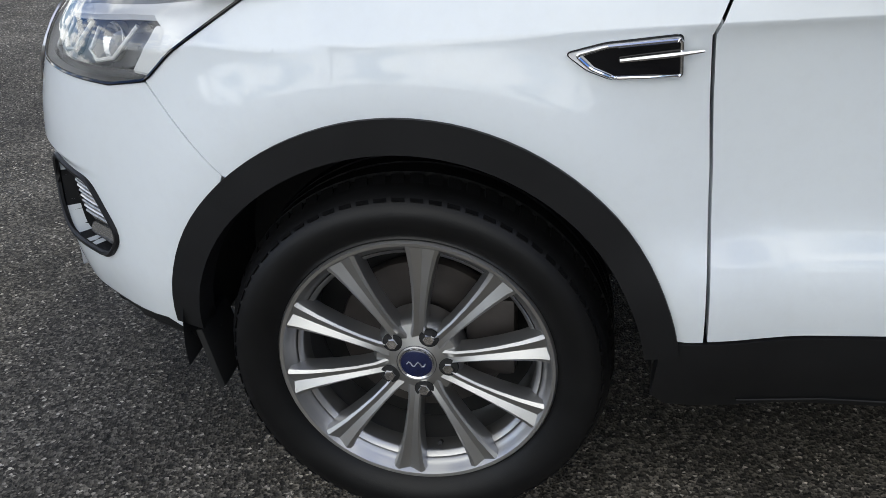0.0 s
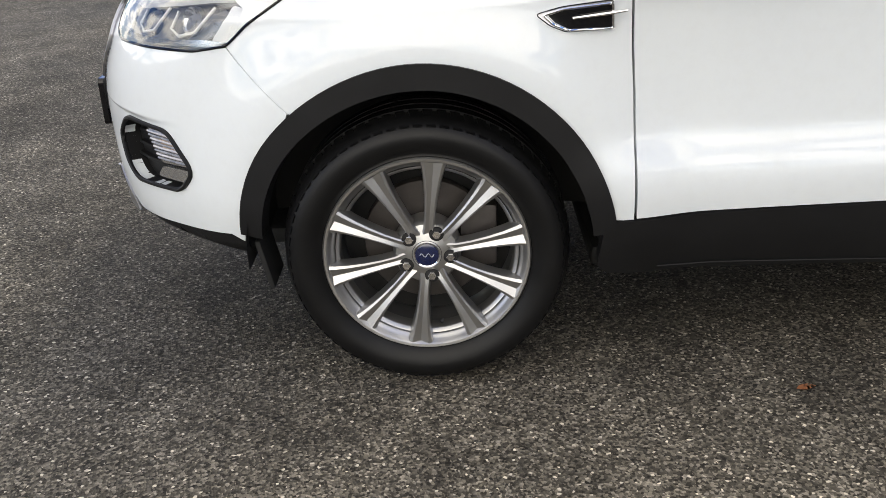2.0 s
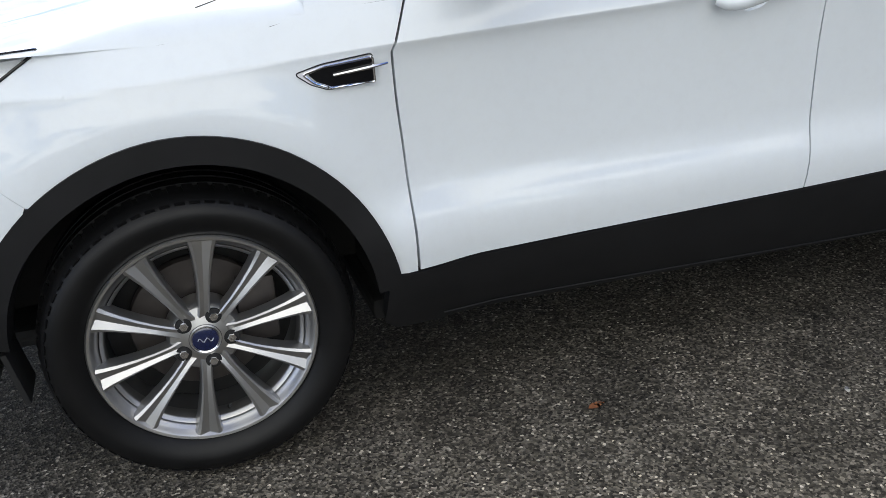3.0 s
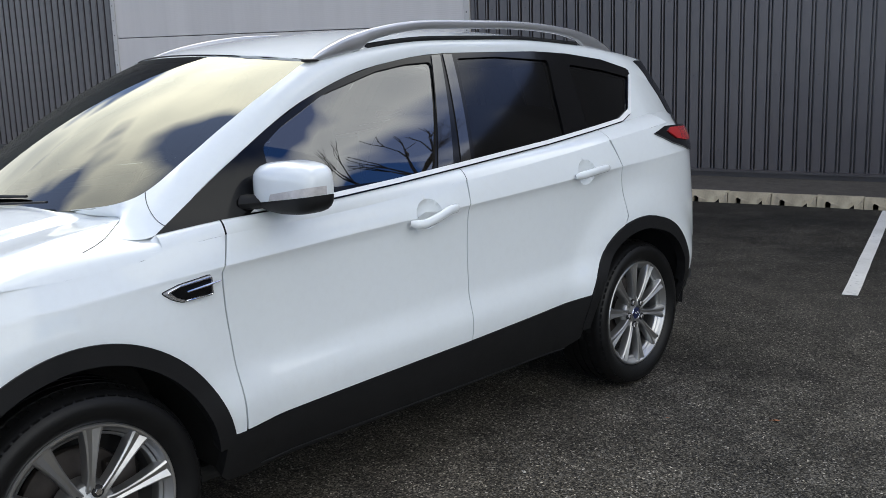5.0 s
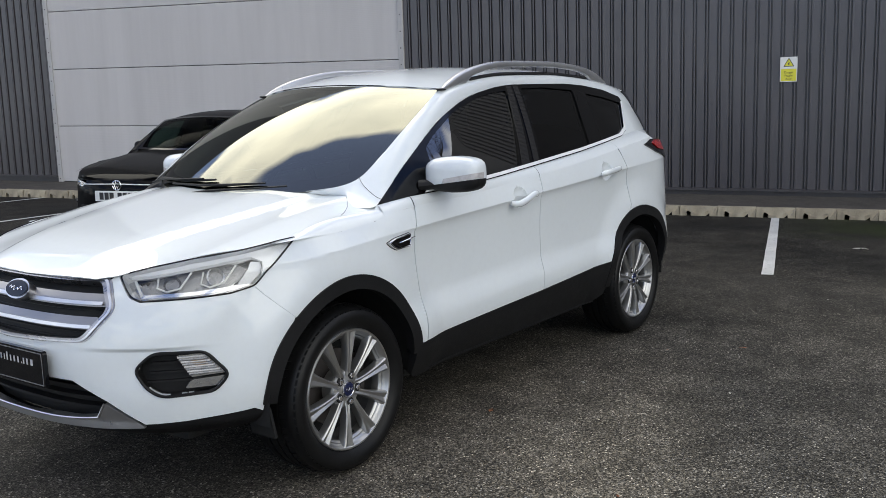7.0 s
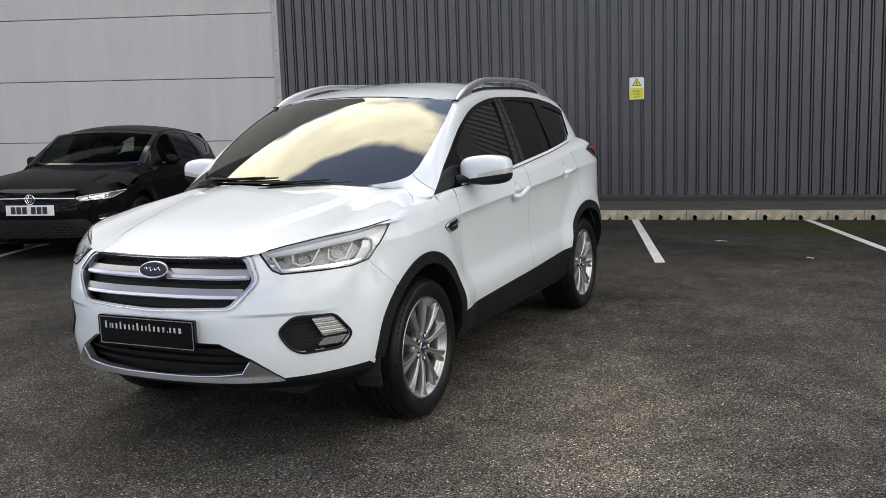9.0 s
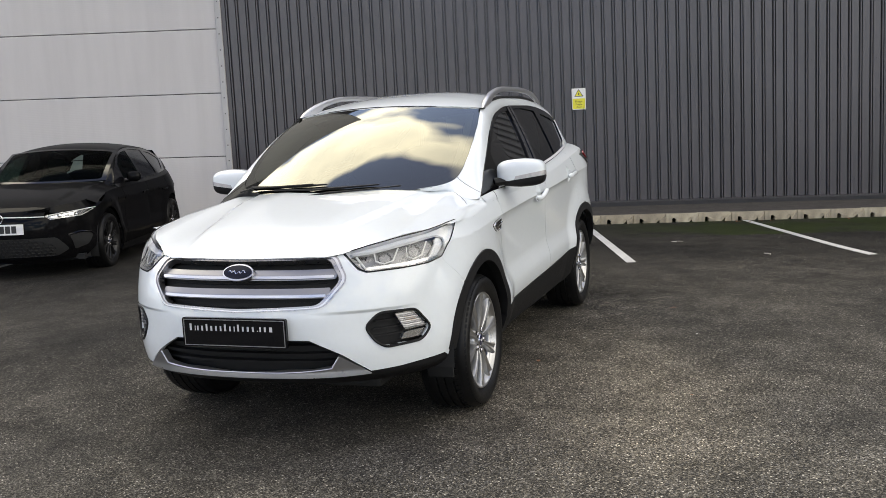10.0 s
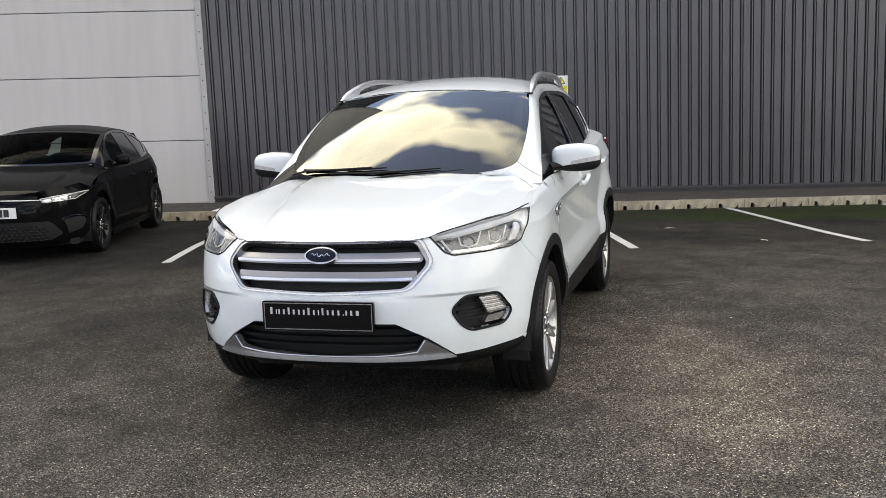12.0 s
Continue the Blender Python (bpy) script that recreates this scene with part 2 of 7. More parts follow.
def streaky(name, col, rough, dark=0.55):
    """Concrete with grey runs and blotches."""
    n = Nodes(name)
    a = n.ramp(n.noise(3.0, 6, 0.65), [(0.3, tuple(v * dark for v in col)), (0.65, col)])
    b = n.ramp(n.noise(11.0, 4, 0.6, n.scaled(1, 1, 0.3)), [(0.3, 0.7), (0.6, 1.05)])
    info = n.t.nodes.new("ShaderNodeObjectInfo")
    tone = n.ramp(info.outputs["Random"], [(0.0, (0.82, 0.80, 0.76)), (1.0, (1.1, 1.1, 1.06))])
    n.bump(n.noise(60.0, 4), 0.4, 0.006)
    return n.set(Base_Color=n.mix(1.0, n.mix(1.0, a, b, 'MULTIPLY'), tone, 'MULTIPLY'), Roughness=rough)


def car_paint(name, col, rough=0.35, flake=0.0, coat=0.55, spec=0.3):
    n = Nodes(name)
    c = n.ramp(n.noise(1.3, 3), [(0.3, tuple(v * 0.985 for v in col)), (0.7, tuple(min(v * 1.01, 1) for v in col))])
    # a thin film of road dust, thicker low down on the panels
    dust = n.ramp(n.noise(30.0, 5, 0.7), [(0.45, 0.0), (0.9, 0.10 if col[0] > 0.1 else 0.015)])
    c = n.mix(dust, c, (0.42, 0.40, 0.37))
    return n.set(Base_Color=c, Roughness=rough, Coat_Weight=coat, Coat_Roughness=0.03, Specular_IOR_Level=spec, Metallic=flake)


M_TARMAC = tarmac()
M_LINE = worn_paint()
M_KERB = streaky("kerb_concrete", (0.42, 0.37, 0.28), 0.85)
M_VERGE = streaky("verge_concrete", (0.085, 0.075, 0.066), 0.9)
M_CLAD = plain("dark_cladding", (0.052, 0.0465, 0.0505), 0.34, 0.0, 0.0, 0.14, 0.8, spec=0.75)
M_FLASH = plain("flashing", (0.045, 0.042, 0.044), 0.45, 0, 0, 0.12, 2.0)
M_PANEL = ridged("pale_panel", (0.52, 0.50, 0.49), 0.030, 0.45)
M_TRIM = plain("pale_trim", (0.40, 0.39, 0.385), 0.45, 0, 0, 0.06, 2.0)
M_WHITE = car_paint("white_car_paint", (0.70, 0.735, 0.752), 0.4, coat=1.0, spec=0.4)
M_BLACKPAINT = car_paint("black_car_paint", (0.003, 0.003, 0.0035), 0.5, coat=0.18, spec=0.02)
M_PLASTIC = plain("black_plastic", (0.010, 0.010, 0.0105), 0.5, 0, 0, 0.15, 9.0, 0.10, 900.0, 0.20)
M_WINDOWBLACK = plain("window_black", (0.003, 0.003, 0.0035), 0.10, 0, 0, 0.1, 9.0, 0, 0, 0.28)
M_GLOSSBLACK = plain("gloss_black", (0.004, 0.004, 0.005), 0.10, 0, 0.2, 0.1, spec=0.3)
M_DARK = plain("dark_void", (0.006, 0.006, 0.006), 0.8, 0, 0, 0.1)
M_RUBBER = plain("tyre_rubber", (0.006, 0.006, 0.0062), 0.40, 0, 0, 0.25, 14.0, 0.12, 500.0, 0.22)
M_ALLOY = plain("silver_alloy", (0.45, 0.447, 0.44), 0.33, 0.92, 0.2, 0.03, 1.2)
M_ALLOYDARK = plain("grey_alloy", (0.10, 0.10, 0.105), 0.36, 0.8, 0.2, 0.06, 10.0)
M_ALLOYBLACK = plain("black_alloy", (0.022, 0.022, 0.023), 0.34, 0.6, 0.2, 0.1, 10.0)
M_BARREL = plain("barrel_alloy", (0.26, 0.26, 0.26), 0.4, 0.8, 0, 0.08, 10.0)
M_STEEL = plain("brake_steel", (0.07, 0.062, 0.058), 0.5, 0.6, 0, 0.2, 20.0)
M_CHROME = plain("chrome", (0.82, 0.82, 0.84), 0.07, 1.0, 0, 0.02)
M_BAR = plain("grille_silver", (0.27, 0.268, 0.28), 0.34, 0.9, 0.1, 0.05)
M_FRAME = plain("grille_frame_silver", (0.36, 0.355, 0.37), 0.28, 0.95, 0.1, 0.05)
M_BEAD = plain("satin_chrome", (0.66, 0.655, 0.67), 0.32, 1.0, 0, 0.03)
M_BADGE = plain("badge_enamel", (0.003, 0.004, 0.012), 0.3, 0, 0.15, 0.1, spec=0.2)
M_SKID = plain("skid_silver", (0.33, 0.33, 0.335), 0.30, 0.85, 0.2, 0.05)
M_SATIN = plain("satin_silver", (0.50, 0.50, 0.515), 0.30, 0.75, 0.2, 0.04)
M_GLASS = glass("screen_glass", (0.105, 0.14, 0.12), 2.15, (1.0, 0.985, 0.87))
M_SIDEGLASS = glass("side_glass", (0.13, 0.17, 0.15), 2.25, rough=0.015)
M_PRIVACY = glass("privacy_glass", (0.05, 0.05, 0.06), 1.40, rough=0.07)
M_HATCHGLASS = glass("hatch_glass", (0.16, 0.21, 0.19), 1.06)
M_LENS = glass("lamp_glass", (0.97, 0.975, 0.98), 1.50)
M_REFLECT = plain("lamp_reflector", (0.62, 0.62, 0.62), 0.16, 0.9, 0, 0.05)
M_LAMPGREY = plain("lamp_bezel", (0.25, 0.25, 0.255), 0.28, 0.3, 0.3, 0.1)
M_BULB = plain("projector_glass", (0.15, 0.15, 0.155), 0.12, 0.3, 0.8, 0.1)
# white base stands in for sky mirrored in the silvered and chrome parts
M_SILVERWHITE = plain("reflection_white", (0.86, 0.87, 0.88), 0.14, 0.0, 0.6, 0.03)
M_INDICATOR = plain("indicator_lens", (0.52, 0.50, 0.50), 0.18, 0.1, 0.6, 0.15, 40.0)
M_GUIDE = plain("light_guide", (0.80, 0.80, 0.78), 0.2, 0, 0.4, 0.03)
M_AMBER = plain("amber_lens", (0.40, 0.29, 0.20), 0.25, 0, 0.5, 0.1)
M_RED = plain("red_lens", (0.38, 0.012, 0.014), 0.15, 0, 0.8, 0.1)
M_BLUE = plain("blue_enamel", (0.006, 0.011, 0.05), 0.2, 0, 0.8, 0.1)
M_SEAT = plain("seat_cloth", (0.022, 0.022, 0.024), 0.85, 0, 0, 0.2, 30.0)
M_PILLARCLOTH = plain("pillar_cloth", (0.60, 0.61, 0.58), 0.85, 0, 0, 0.05)
M_PIANO = plain("piano_black", (0.006, 0.006, 0.007), 0.06, 0, 1.0, 0.1, spec=0.6)
M_TRIMGREY = plain("cabin_lining", (0.30, 0.30, 0.29), 0.8, 0, 0, 0.06)
M_PLATEWHITE = plain("plate_white", (0.78, 0.78, 0.76), 0.35, 0, 0, 0.04)
M_PLATEGREY = plain("letter_grey", (0.48, 0.48, 0.49), 0.4, 0, 0, 0.05)
M_SIGNYELLOW = plain("sign_yellow", (0.72, 0.66, 0.045), 0.45, 0, 0, 0.06)
M_SIGNWHITE = plain("sign_white", (0.74, 0.74, 0.70), 0.45, 0, 0, 0.05)
M_INK = plain("black_ink", (0.02, 0.02, 0.02), 0.5, 0, 0, 0.1)
M_LEAF = plain("dead_leaf", (0.26, 0.095, 0.035), 0.7, 0, 0, 0.3, 60.0)
M_LITTER = plain("pale_litter", (0.55, 0.52, 0.46), 0.7, 0, 0, 0.2, 60.0)
M_BARK = plain("bark", (0.07, 0.055, 0.042), 0.9, 0, 0, 0.3, 8.0)
M_BRICKFAR = plain("far_wall", (0.045, 0.042, 0.042), 0.8, 0, 0, 0.15, 0.5)


# ---- the white car's surfaces: x runs from the front axle to the tail, c is the distance from its middle plane ----
MID = 0.865


def curve(x, pairs):
    """Smooth value at x through (x, value) pairs."""
    xs = [p[0] for p in pairs]
    ys = [p[1] for p in pairs]
    if x <= xs[0]:
        return ys[0]
    if x >= xs[-1]:
        return ys[-1]
    i = max(k for k in range(len(xs) - 1) if xs[k] <= x)
    h = xs[i + 1] - xs[i]

    def slope(k):
        if k == 0:
            return (ys[1] - ys[0]) / (xs[1] - xs[0])
        if k == len(xs) - 1:
            return (ys[-1] - ys[-2]) / (xs[-1] - xs[-2])
        a, b = (ys[k] - ys[k - 1]) / (xs[k] - xs[k - 1]), (ys[k + 1] - ys[k]) / (xs[k + 1] - xs[k])
        return 0.0 if a * b <= 0 else 2 * a * b / (a + b)
    u = (x - xs[i]) / h
    m0, m1 = slope(i) * h, slope(i + 1) * h
    return ((2 * u**3 - 3 * u**2 + 1) * ys[i] + (u**3 - 2 * u**2 + u) * m0 + (-2 * u**3 + 3 * u**2) * ys[i + 1] + (u**3 - u**2) * m1)


def ramp(v, a, b):
    u = min(max((v - a) / (b - a), 0.0), 1.0)
    return u * u * (3 - 2 * u)


NOSE = [(0.15, -0.72), (0.24, -0.83), (0.34, -0.885), (0.44, -0.905), (0.60, -0.918), (0.70, -0.905), (0.78, -0.88), (0.84, -0.85), (0.90, -0.80), (0.96, -0.73), (1.02, -0.62), (1.10, -0.42)]
TAIL = [(0.20, 3.46), (0.35, 3.55), (0.60, 3.60), (0.75, 3.59), (0.90, 3.56), (1.05, 3.52), (1.20, 3.46), (1.35, 3.38), (1.55, 3.26)]
AXLES, HUB_Z, ARCH_R = (0.0, 2.69), 0.345, 0.455


def crease(x):
    return 0.925 + 0.052 * x


def side(x, z):
    """Half width of the body below the windows."""
    k = z - crease(x)
    wide = 0.878 + 0.022 * ramp(x, 0.6, 2.0) - 0.03 * ramp(x, 2.8, 3.6)
    if k > 0:
        w = wide - (0.17 + 0.10 * ramp(x, 0.25, 0.6)) * k - 0.85 * k * k - 0.03 * ramp(x, 0.9, 0.1) * k / 0.13
    else:
        mid = ramp(x, 0.25, 0.55) * ramp(x, 2.75, 2.35)
        w = wide - (0.002 + 0.011 * mid) * (1 - math.exp(k / 0.022)) - 0.006 * mid * math.sin(min(-k / 0.42, 1.0) * math.pi)
        low = 0.50 + 0.022 * x
        w += 0.024 * mid * ramp(z, low + 0.15, low + 0.02)
        w -= 0.5 * max(low - z, 0.0) ** 1.5
    for axle in AXLES:
        r = math.hypot(x - axle, z - HUB_Z)
        w += 0.026 * ramp(r, 0.66, 0.47)
    return w


def fold(s, z):
    """How far the bumper steps back under the fold that runs out to the fog lamps."""
    return 0.014 * ramp(z, 0.660, 0.642) * ramp(z, 0.47, 0.60) * ramp(s, 0.36, 0.60) * ramp(s, 0.94, 0.70)


CORNER0, CORNER1, POWER = 0.0, 2.80, 2.7
_T = np.linspace(0, math.pi / 2, 400)
_xy = np.stack([-0.90 * np.cos(_T) ** (2 / POWER), 0.89 * np.sin(_T) ** (2 / POWER)], 1)
_S = np.concatenate([[0], np.cumsum(np.linalg.norm(np.diff(_xy, axis=0), axis=1))])
S0 = float(_S[-1])
S1 = S0 + CORNER1 - CORNER0
S2 = S1 + S0


def belt(s, z):
    """A point (x, c) of the body's outline at height z, s metres round from the middle of the nose."""
    if s <= S0:
        t = float(np.interp(s, _S, _T))
        n = POWER
        x = CORNER0 + (curve(z, NOSE) - CORNER0) * math.cos(t) ** (2 / n) if s < S0 else CORNER0
        return x + fold(s, z), side(x, z) * math.sin(t) ** (2 / n)
    if s <= S1:
        x = CORNER0 + s - S0
        return x, side(x, z)
    t = float(np.interp(S2 - s, _S, _T))
    x = CORNER1 + (curve(z, TAIL) - CORNER1) * max(math.cos(t), 0.0) ** (2 / 3.2)
    return x, side(x, z) * math.sin(t) ** (2 / 3.2)


def glasshouse(x, z):
    """Half width beside the windows."""
    k = z - 1.14
    return 0.823 - 0.42 * k - 0.25 * k * k - 0.05 * ramp(x, 1.0, 0.2) - 0.07 * max((x - 2.2) / 1.2, 0) ** 2 - 0.30 * max(x - 2.95, 0) ** 1.5


# ---- mesh tools ----
def finish(bm, name, mat, parent=None, label="", smooth=True, angle=40):
    me = bpy.data.meshes.new(name)
    bmesh.ops.remove_doubles(bm, verts=bm.verts, dist=0.0001)
    bm.normal_update()
    if smooth:
        lim = radians(angle)
        for f in bm.faces:
            f.smooth = True
        for e in bm.edges:
            if len(e.link_faces) == 2 and e.calc_face_angle(0.0) > lim:
                e.smooth = False
    layer = bm.verts.layers.float_vector.get("nrm")
    normals = None
    if layer is not None and smooth:
        normals = []
        for f in bm.faces:
            for v in f.verts:
                n = Vector(v[layer])
                normals.append(n.normalized() if n.length > 0.5 and n.dot(f.normal) > 0.8 else (f.normal if n.length > 0.5 else v.normal))
        normals = [tuple(n) for n in normals]
    bm.to_mesh(me)
    bm.free()
    if normals:
        me.normals_split_custom_set(normals)
    for m in (mat if isinstance(mat, (list, tuple)) else [mat]):
        me.materials.append(m)
    ob = new(name, me)
    if parent:
        ob.parent = parent
    if label:
        ob["label"] = label
    return ob


def part(name, bm, mat, parent, label="", smooth=True, angle=40):
    return finish(bm, name, mat, parent, label, smooth, angle)


def thing(name, label, category, group="", at=None, kind=""):
    ob = new(name)
    ob.empty_display_size = 0.1
    if at is not None:
        ob.matrix_world = at
    return tagged(ob, label, category, group, kind)


def box(size, at=(0, 0, 0), bevel=0.0, turn=None, seg=2, bm=None):
    bm2 = bmesh.new()
    bmesh.ops.create_cube(bm2, size=1.0)
    bmesh.ops.scale(bm2, vec=size, verts=bm2.verts)
    if bevel:
        bmesh.ops.bevel(bm2, geom=list(bm2.edges), offset=bevel, segments=seg, affect='EDGES', profile=0.6)
    m = Matrix.Translation(at)
    if turn is not None:
        m = m @ turn
    bmesh.ops.transform(bm2, matrix=m, verts=bm2.verts)
    return merged(bm, bm2)


def merged(bm, extra):
    """Adds the faces of extra to bm, and frees extra; with no bm gives extra back."""
    if bm is None:
        return extra
    me = bpy.data.meshes.new("tmp")
    extra.to_mesh(me)
    extra.free()
    bm.from_mesh(me)
    bpy.data.meshes.remove(me)
    return bm


def rounded(poly, r, seg=4):
    """The polygon with its corners rounded."""
    out = []
    n = len(poly)
    for i in range(n):
        p0, p1, p2 = (Vector(poly[(i + k - 1) % n]) for k in range(3))
        a, b = p0 - p1, p2 - p1
        d = min(r, a.length * 0.45, b.length * 0.45)
        q0, q1 = p1 + a.normalized() * d, p1 + b.normalized() * d
        for k in range(seg + 1):
            u = k / seg
            out.append(tuple(q0 * (1 - u) ** 2 + p1 * 2 * u * (1 - u) + q1 * u * u))
    return out


def dense(poly, step):
    out = []
    for i, p in enumerate(poly):
        q = poly[(i + 1) % len(poly)]
        k = max(1, int(math.hypot(q[0] - p[0], q[1] - p[1]) / step))
        out += [(p[0] + (q[0] - p[0]) * j / k, p[1] + (q[1] - p[1]) * j / k) for j in range(k)]
    return out


def patch(poly, fn, step=0.04, holes=(), thick=0.0, bm=None, steps=None, cuts=()):
    """A sheet over the flat outline poly (less the holes), carried onto the surface fn(u, v); thick: how far its rim turns inwards."""
    b = bmesh.new()
    layer = b.verts.layers.float_vector.new("nrm")
    for loop in (poly, *holes):
        vs = [b.verts.new((p[0], p[1], 0)) for p in dense(loop, step)]
        for i in range(len(vs)):
            b.edges.new((vs[i - 1], vs[i]))
    bmesh.ops.triangle_fill(b, use_beauty=True, use_dissolve=False, edges=list(b.edges))
    us, vs_ = [p[0] for p in poly], [p[1] for p in poly]
    su, sv = steps or (step, step)
    for axis, lo, hi, st in ((0, min(us), max(us), su), (1, min(vs_), max(vs_), sv)):
        k = max(1, int((hi - lo) / st))
        for j in range(1, k):
            co = [0, 0, 0]
            co[axis] = lo + (hi - lo) * j / k
            no = [0, 0, 0]
            no[axis] = 1
            bmesh.ops.bisect_plane(b, geom=list(b.verts) + list(b.edges) + list(b.faces), dist=1e-5, plane_co=co, plane_no=no)
    for c in cuts:
        bmesh.ops.bisect_plane(b, geom=list(b.verts) + list(b.edges) + list(b.faces), dist=1e-5, plane_co=(0, c, 0), plane_no=(0, 1, 0))
    flat = {}
    for v in b.verts:
        flat[v] = (v.co.x, v.co.y)
    for v, (p, q) in flat.items():
        v.co = fn(p, q)
        v[layer] = surface_normal(fn, p, q)
    b.normal_update()
    for f in b.faces:
        p, q = flat[f.verts[0]]
        if f.normal.dot(surface_normal(fn, p, q)) < 0:
            f.normal_flip()
    if thick:
        rim = [e for e in b.edges if len(e.link_faces) == 1]
        got = bmesh.ops.extrude_edge_only(b, edges=rim)
        outer = {}
        for v in [g for g in got["geom"] if isinstance(g, bmesh.types.BMVert)]:
            near = [e.other_vert(v) for e in v.link_edges if e.other_vert(v) in flat]
            if near:
                outer[v] = near[0]
        for v, o in outer.items():
            p, q = flat[o]
            v.co = Vector(fn(p, q)) - surface_normal(fn, p, q) * thick
            v[layer] = (0, 0, 0)
        for e in b.edges:
            if len(e.link_faces) == 2 and e.calc_face_angle(0) > 0.7:
                e.smooth = False
    return merged(bm, b)


def surface_normal(fn, u, v, h=0.003):
    p = Vector(fn(u, v))
    n = (Vector(fn(u + h, v)) - p).cross(Vector(fn(u, v + h)) - p)
    n.normalize()
    return n * FLIP.get(fn, 1.0)



FLIP = {}


def offset(fn, d, sign=1.0):
    """The surface fn moved out by d metres, a number or a function of (u, v)."""
    def moved(u, v):
        k = d(u, v) if callable(d) else d
        return Vector(fn(u, v)) + surface_normal(fn, u, v) * k
    FLIP[moved] = FLIP.get(fn, 1.0)
    return moved


def strip(a, b, w0, w1, n=30, m=6, bulge=None, bm=None):
    """A sheet between the curves a(w) and b(w), bowed towards bulge(w), a control point."""
    bb = bmesh.new()
    rows = []
    for i in range(n + 1):
        w = w0 + (w1 - w0) * i / n
        p, q = Vector(a(w)), Vector(b(w))
        c = Vector(bulge(w)) if bulge else (p + q) / 2
        rows.append([bb.verts.new(p * (1 - u) ** 2 + c * 2 * u * (1 - u) + q * u * u) for u in (j / m for j in range(m + 1))])
    for i in range(n):
        for j in range(m):
            bb.faces.new((rows[i][j], rows[i + 1][j], rows[i + 1][j + 1], rows[i][j + 1]))
    return merged(bm, bb)


def tube(points, r, seg=8, bm=None, caps=True, flat=1.0):
    """A round bar along points; r: one radius, or one for each."""
    b = bmesh.new()
    pts = [Vector(p) for p in points]
    rings = []
    up = Vector((0, 0, 1))
    for i, p in enumerate(pts):
        d = (pts[min(i + 1, len(pts) - 1)] - pts[max(i - 1, 0)]).normalized()
        if abs(d.dot(up)) > 0.95:
            up = Vector((1, 0, 0))
        x = d.cross(up).normalized()
        y = x.cross(d)
        k = r[i] if isinstance(r, (list, tuple)) else r
        rings.append([b.verts.new(p + x * k * math.cos(a) + y * k * flat * math.sin(a)) for a in (2 * math.pi * j / seg for j in range(seg))])
    for i in range(len(rings) - 1):
        for j in range(seg):
            b.faces.new((rings[i][j], rings[i][(j + 1) % seg], rings[i + 1][(j + 1) % seg], rings[i + 1][j]))
    if caps:
        b.faces.new(rings[0][::-1])
        b.faces.new(rings[-1])
    return merged(bm, b)


def lathe(profile, seg=64, bm=None, axis='Y'):
    """A turned form: profile is (radius, along) pairs about the y axis."""
    b = bmesh.new()
    rings = []
    for r, y in profile:
        if r < 1e-6:
            rings.append([b.verts.new((0, y, 0))])
        else:
            rings.append([b.verts.new((r * math.cos(a), y, r * math.sin(a))) for a in (2 * math.pi * j / seg for j in range(seg))])
    for p, q in zip(rings, rings[1:]):
        for j in range(seg):
            k = (j + 1) % seg
            if len(p) == 1 and len(q) > 1:
                b.faces.new((p[0], q[j], q[k]))
            elif len(q) == 1 and len(p) > 1:
                b.faces.new((p[j], q[0], p[k]))
            elif len(p) > 1:
                b.faces.new((p[j], q[j], q[k], p[k]))
    bmesh.ops.recalc_face_normals(b, faces=b.faces)
    return merged(bm, b)


def prism(poly, depth, fn, bm=None):
    """A block with the outline poly; fn(u, v, w) carries it into place, w from 0 to depth."""
    b = bmesh.new()
    lo = [b.verts.new(fn(u, v, 0.0)) for u, v in poly]
    hi = [b.verts.new(fn(u, v, depth)) for u, v in poly]
    n = len(poly)
    b.faces.new(lo[::-1])
    b.faces.new(hi)
    for i in range(n):
        b.faces.new((lo[i], lo[(i + 1) % n], hi[(i + 1) % n], hi[i]))
    bmesh.ops.recalc_face_normals(b, faces=b.faces)
    return merged(bm, b)


def blob(size, at, power=3.0, seg=20, bm=None, turn=None):
    """A rounded box (superellipsoid)."""
    b = bmesh.new()
    bmesh.ops.create_uvsphere(b, u_segments=seg, v_segments=seg // 2 + 2, radius=1.0)
    for v in b.verts:
        x, y, z = v.co
        k = (abs(x) ** power + abs(y) ** power + abs(z) ** power) ** (-1 / power)
        v.co = Vector((x * k * size[0] / 2, y * k * size[1] / 2, z * k * size[2] / 2))
    m = Matrix.Translation(at)
    if turn is not None:
        m = m @ turn
    bmesh.ops.transform(b, matrix=m, verts=b.verts)
    return merged(bm, b)


# ---- the yard: n runs towards the wall, u along it ----
TH = 0.2821
LOT = Matrix.Rotation(TH, 4, 'Z')
KERB_N, WALL_N, LEAN_U = 9.81, 11.37, 0.018
BAY_END, BAY = 4.97, 2.46


def ground_z(n, u):
    u = min(max(u, -9.0), 15.0)
    return (-0.0245 * min(max(n - 3.0, 0.0), 7.0) + 0.0165 * (u + 1.5) * ramp(n, 3.0, 6.5)) * 1.0


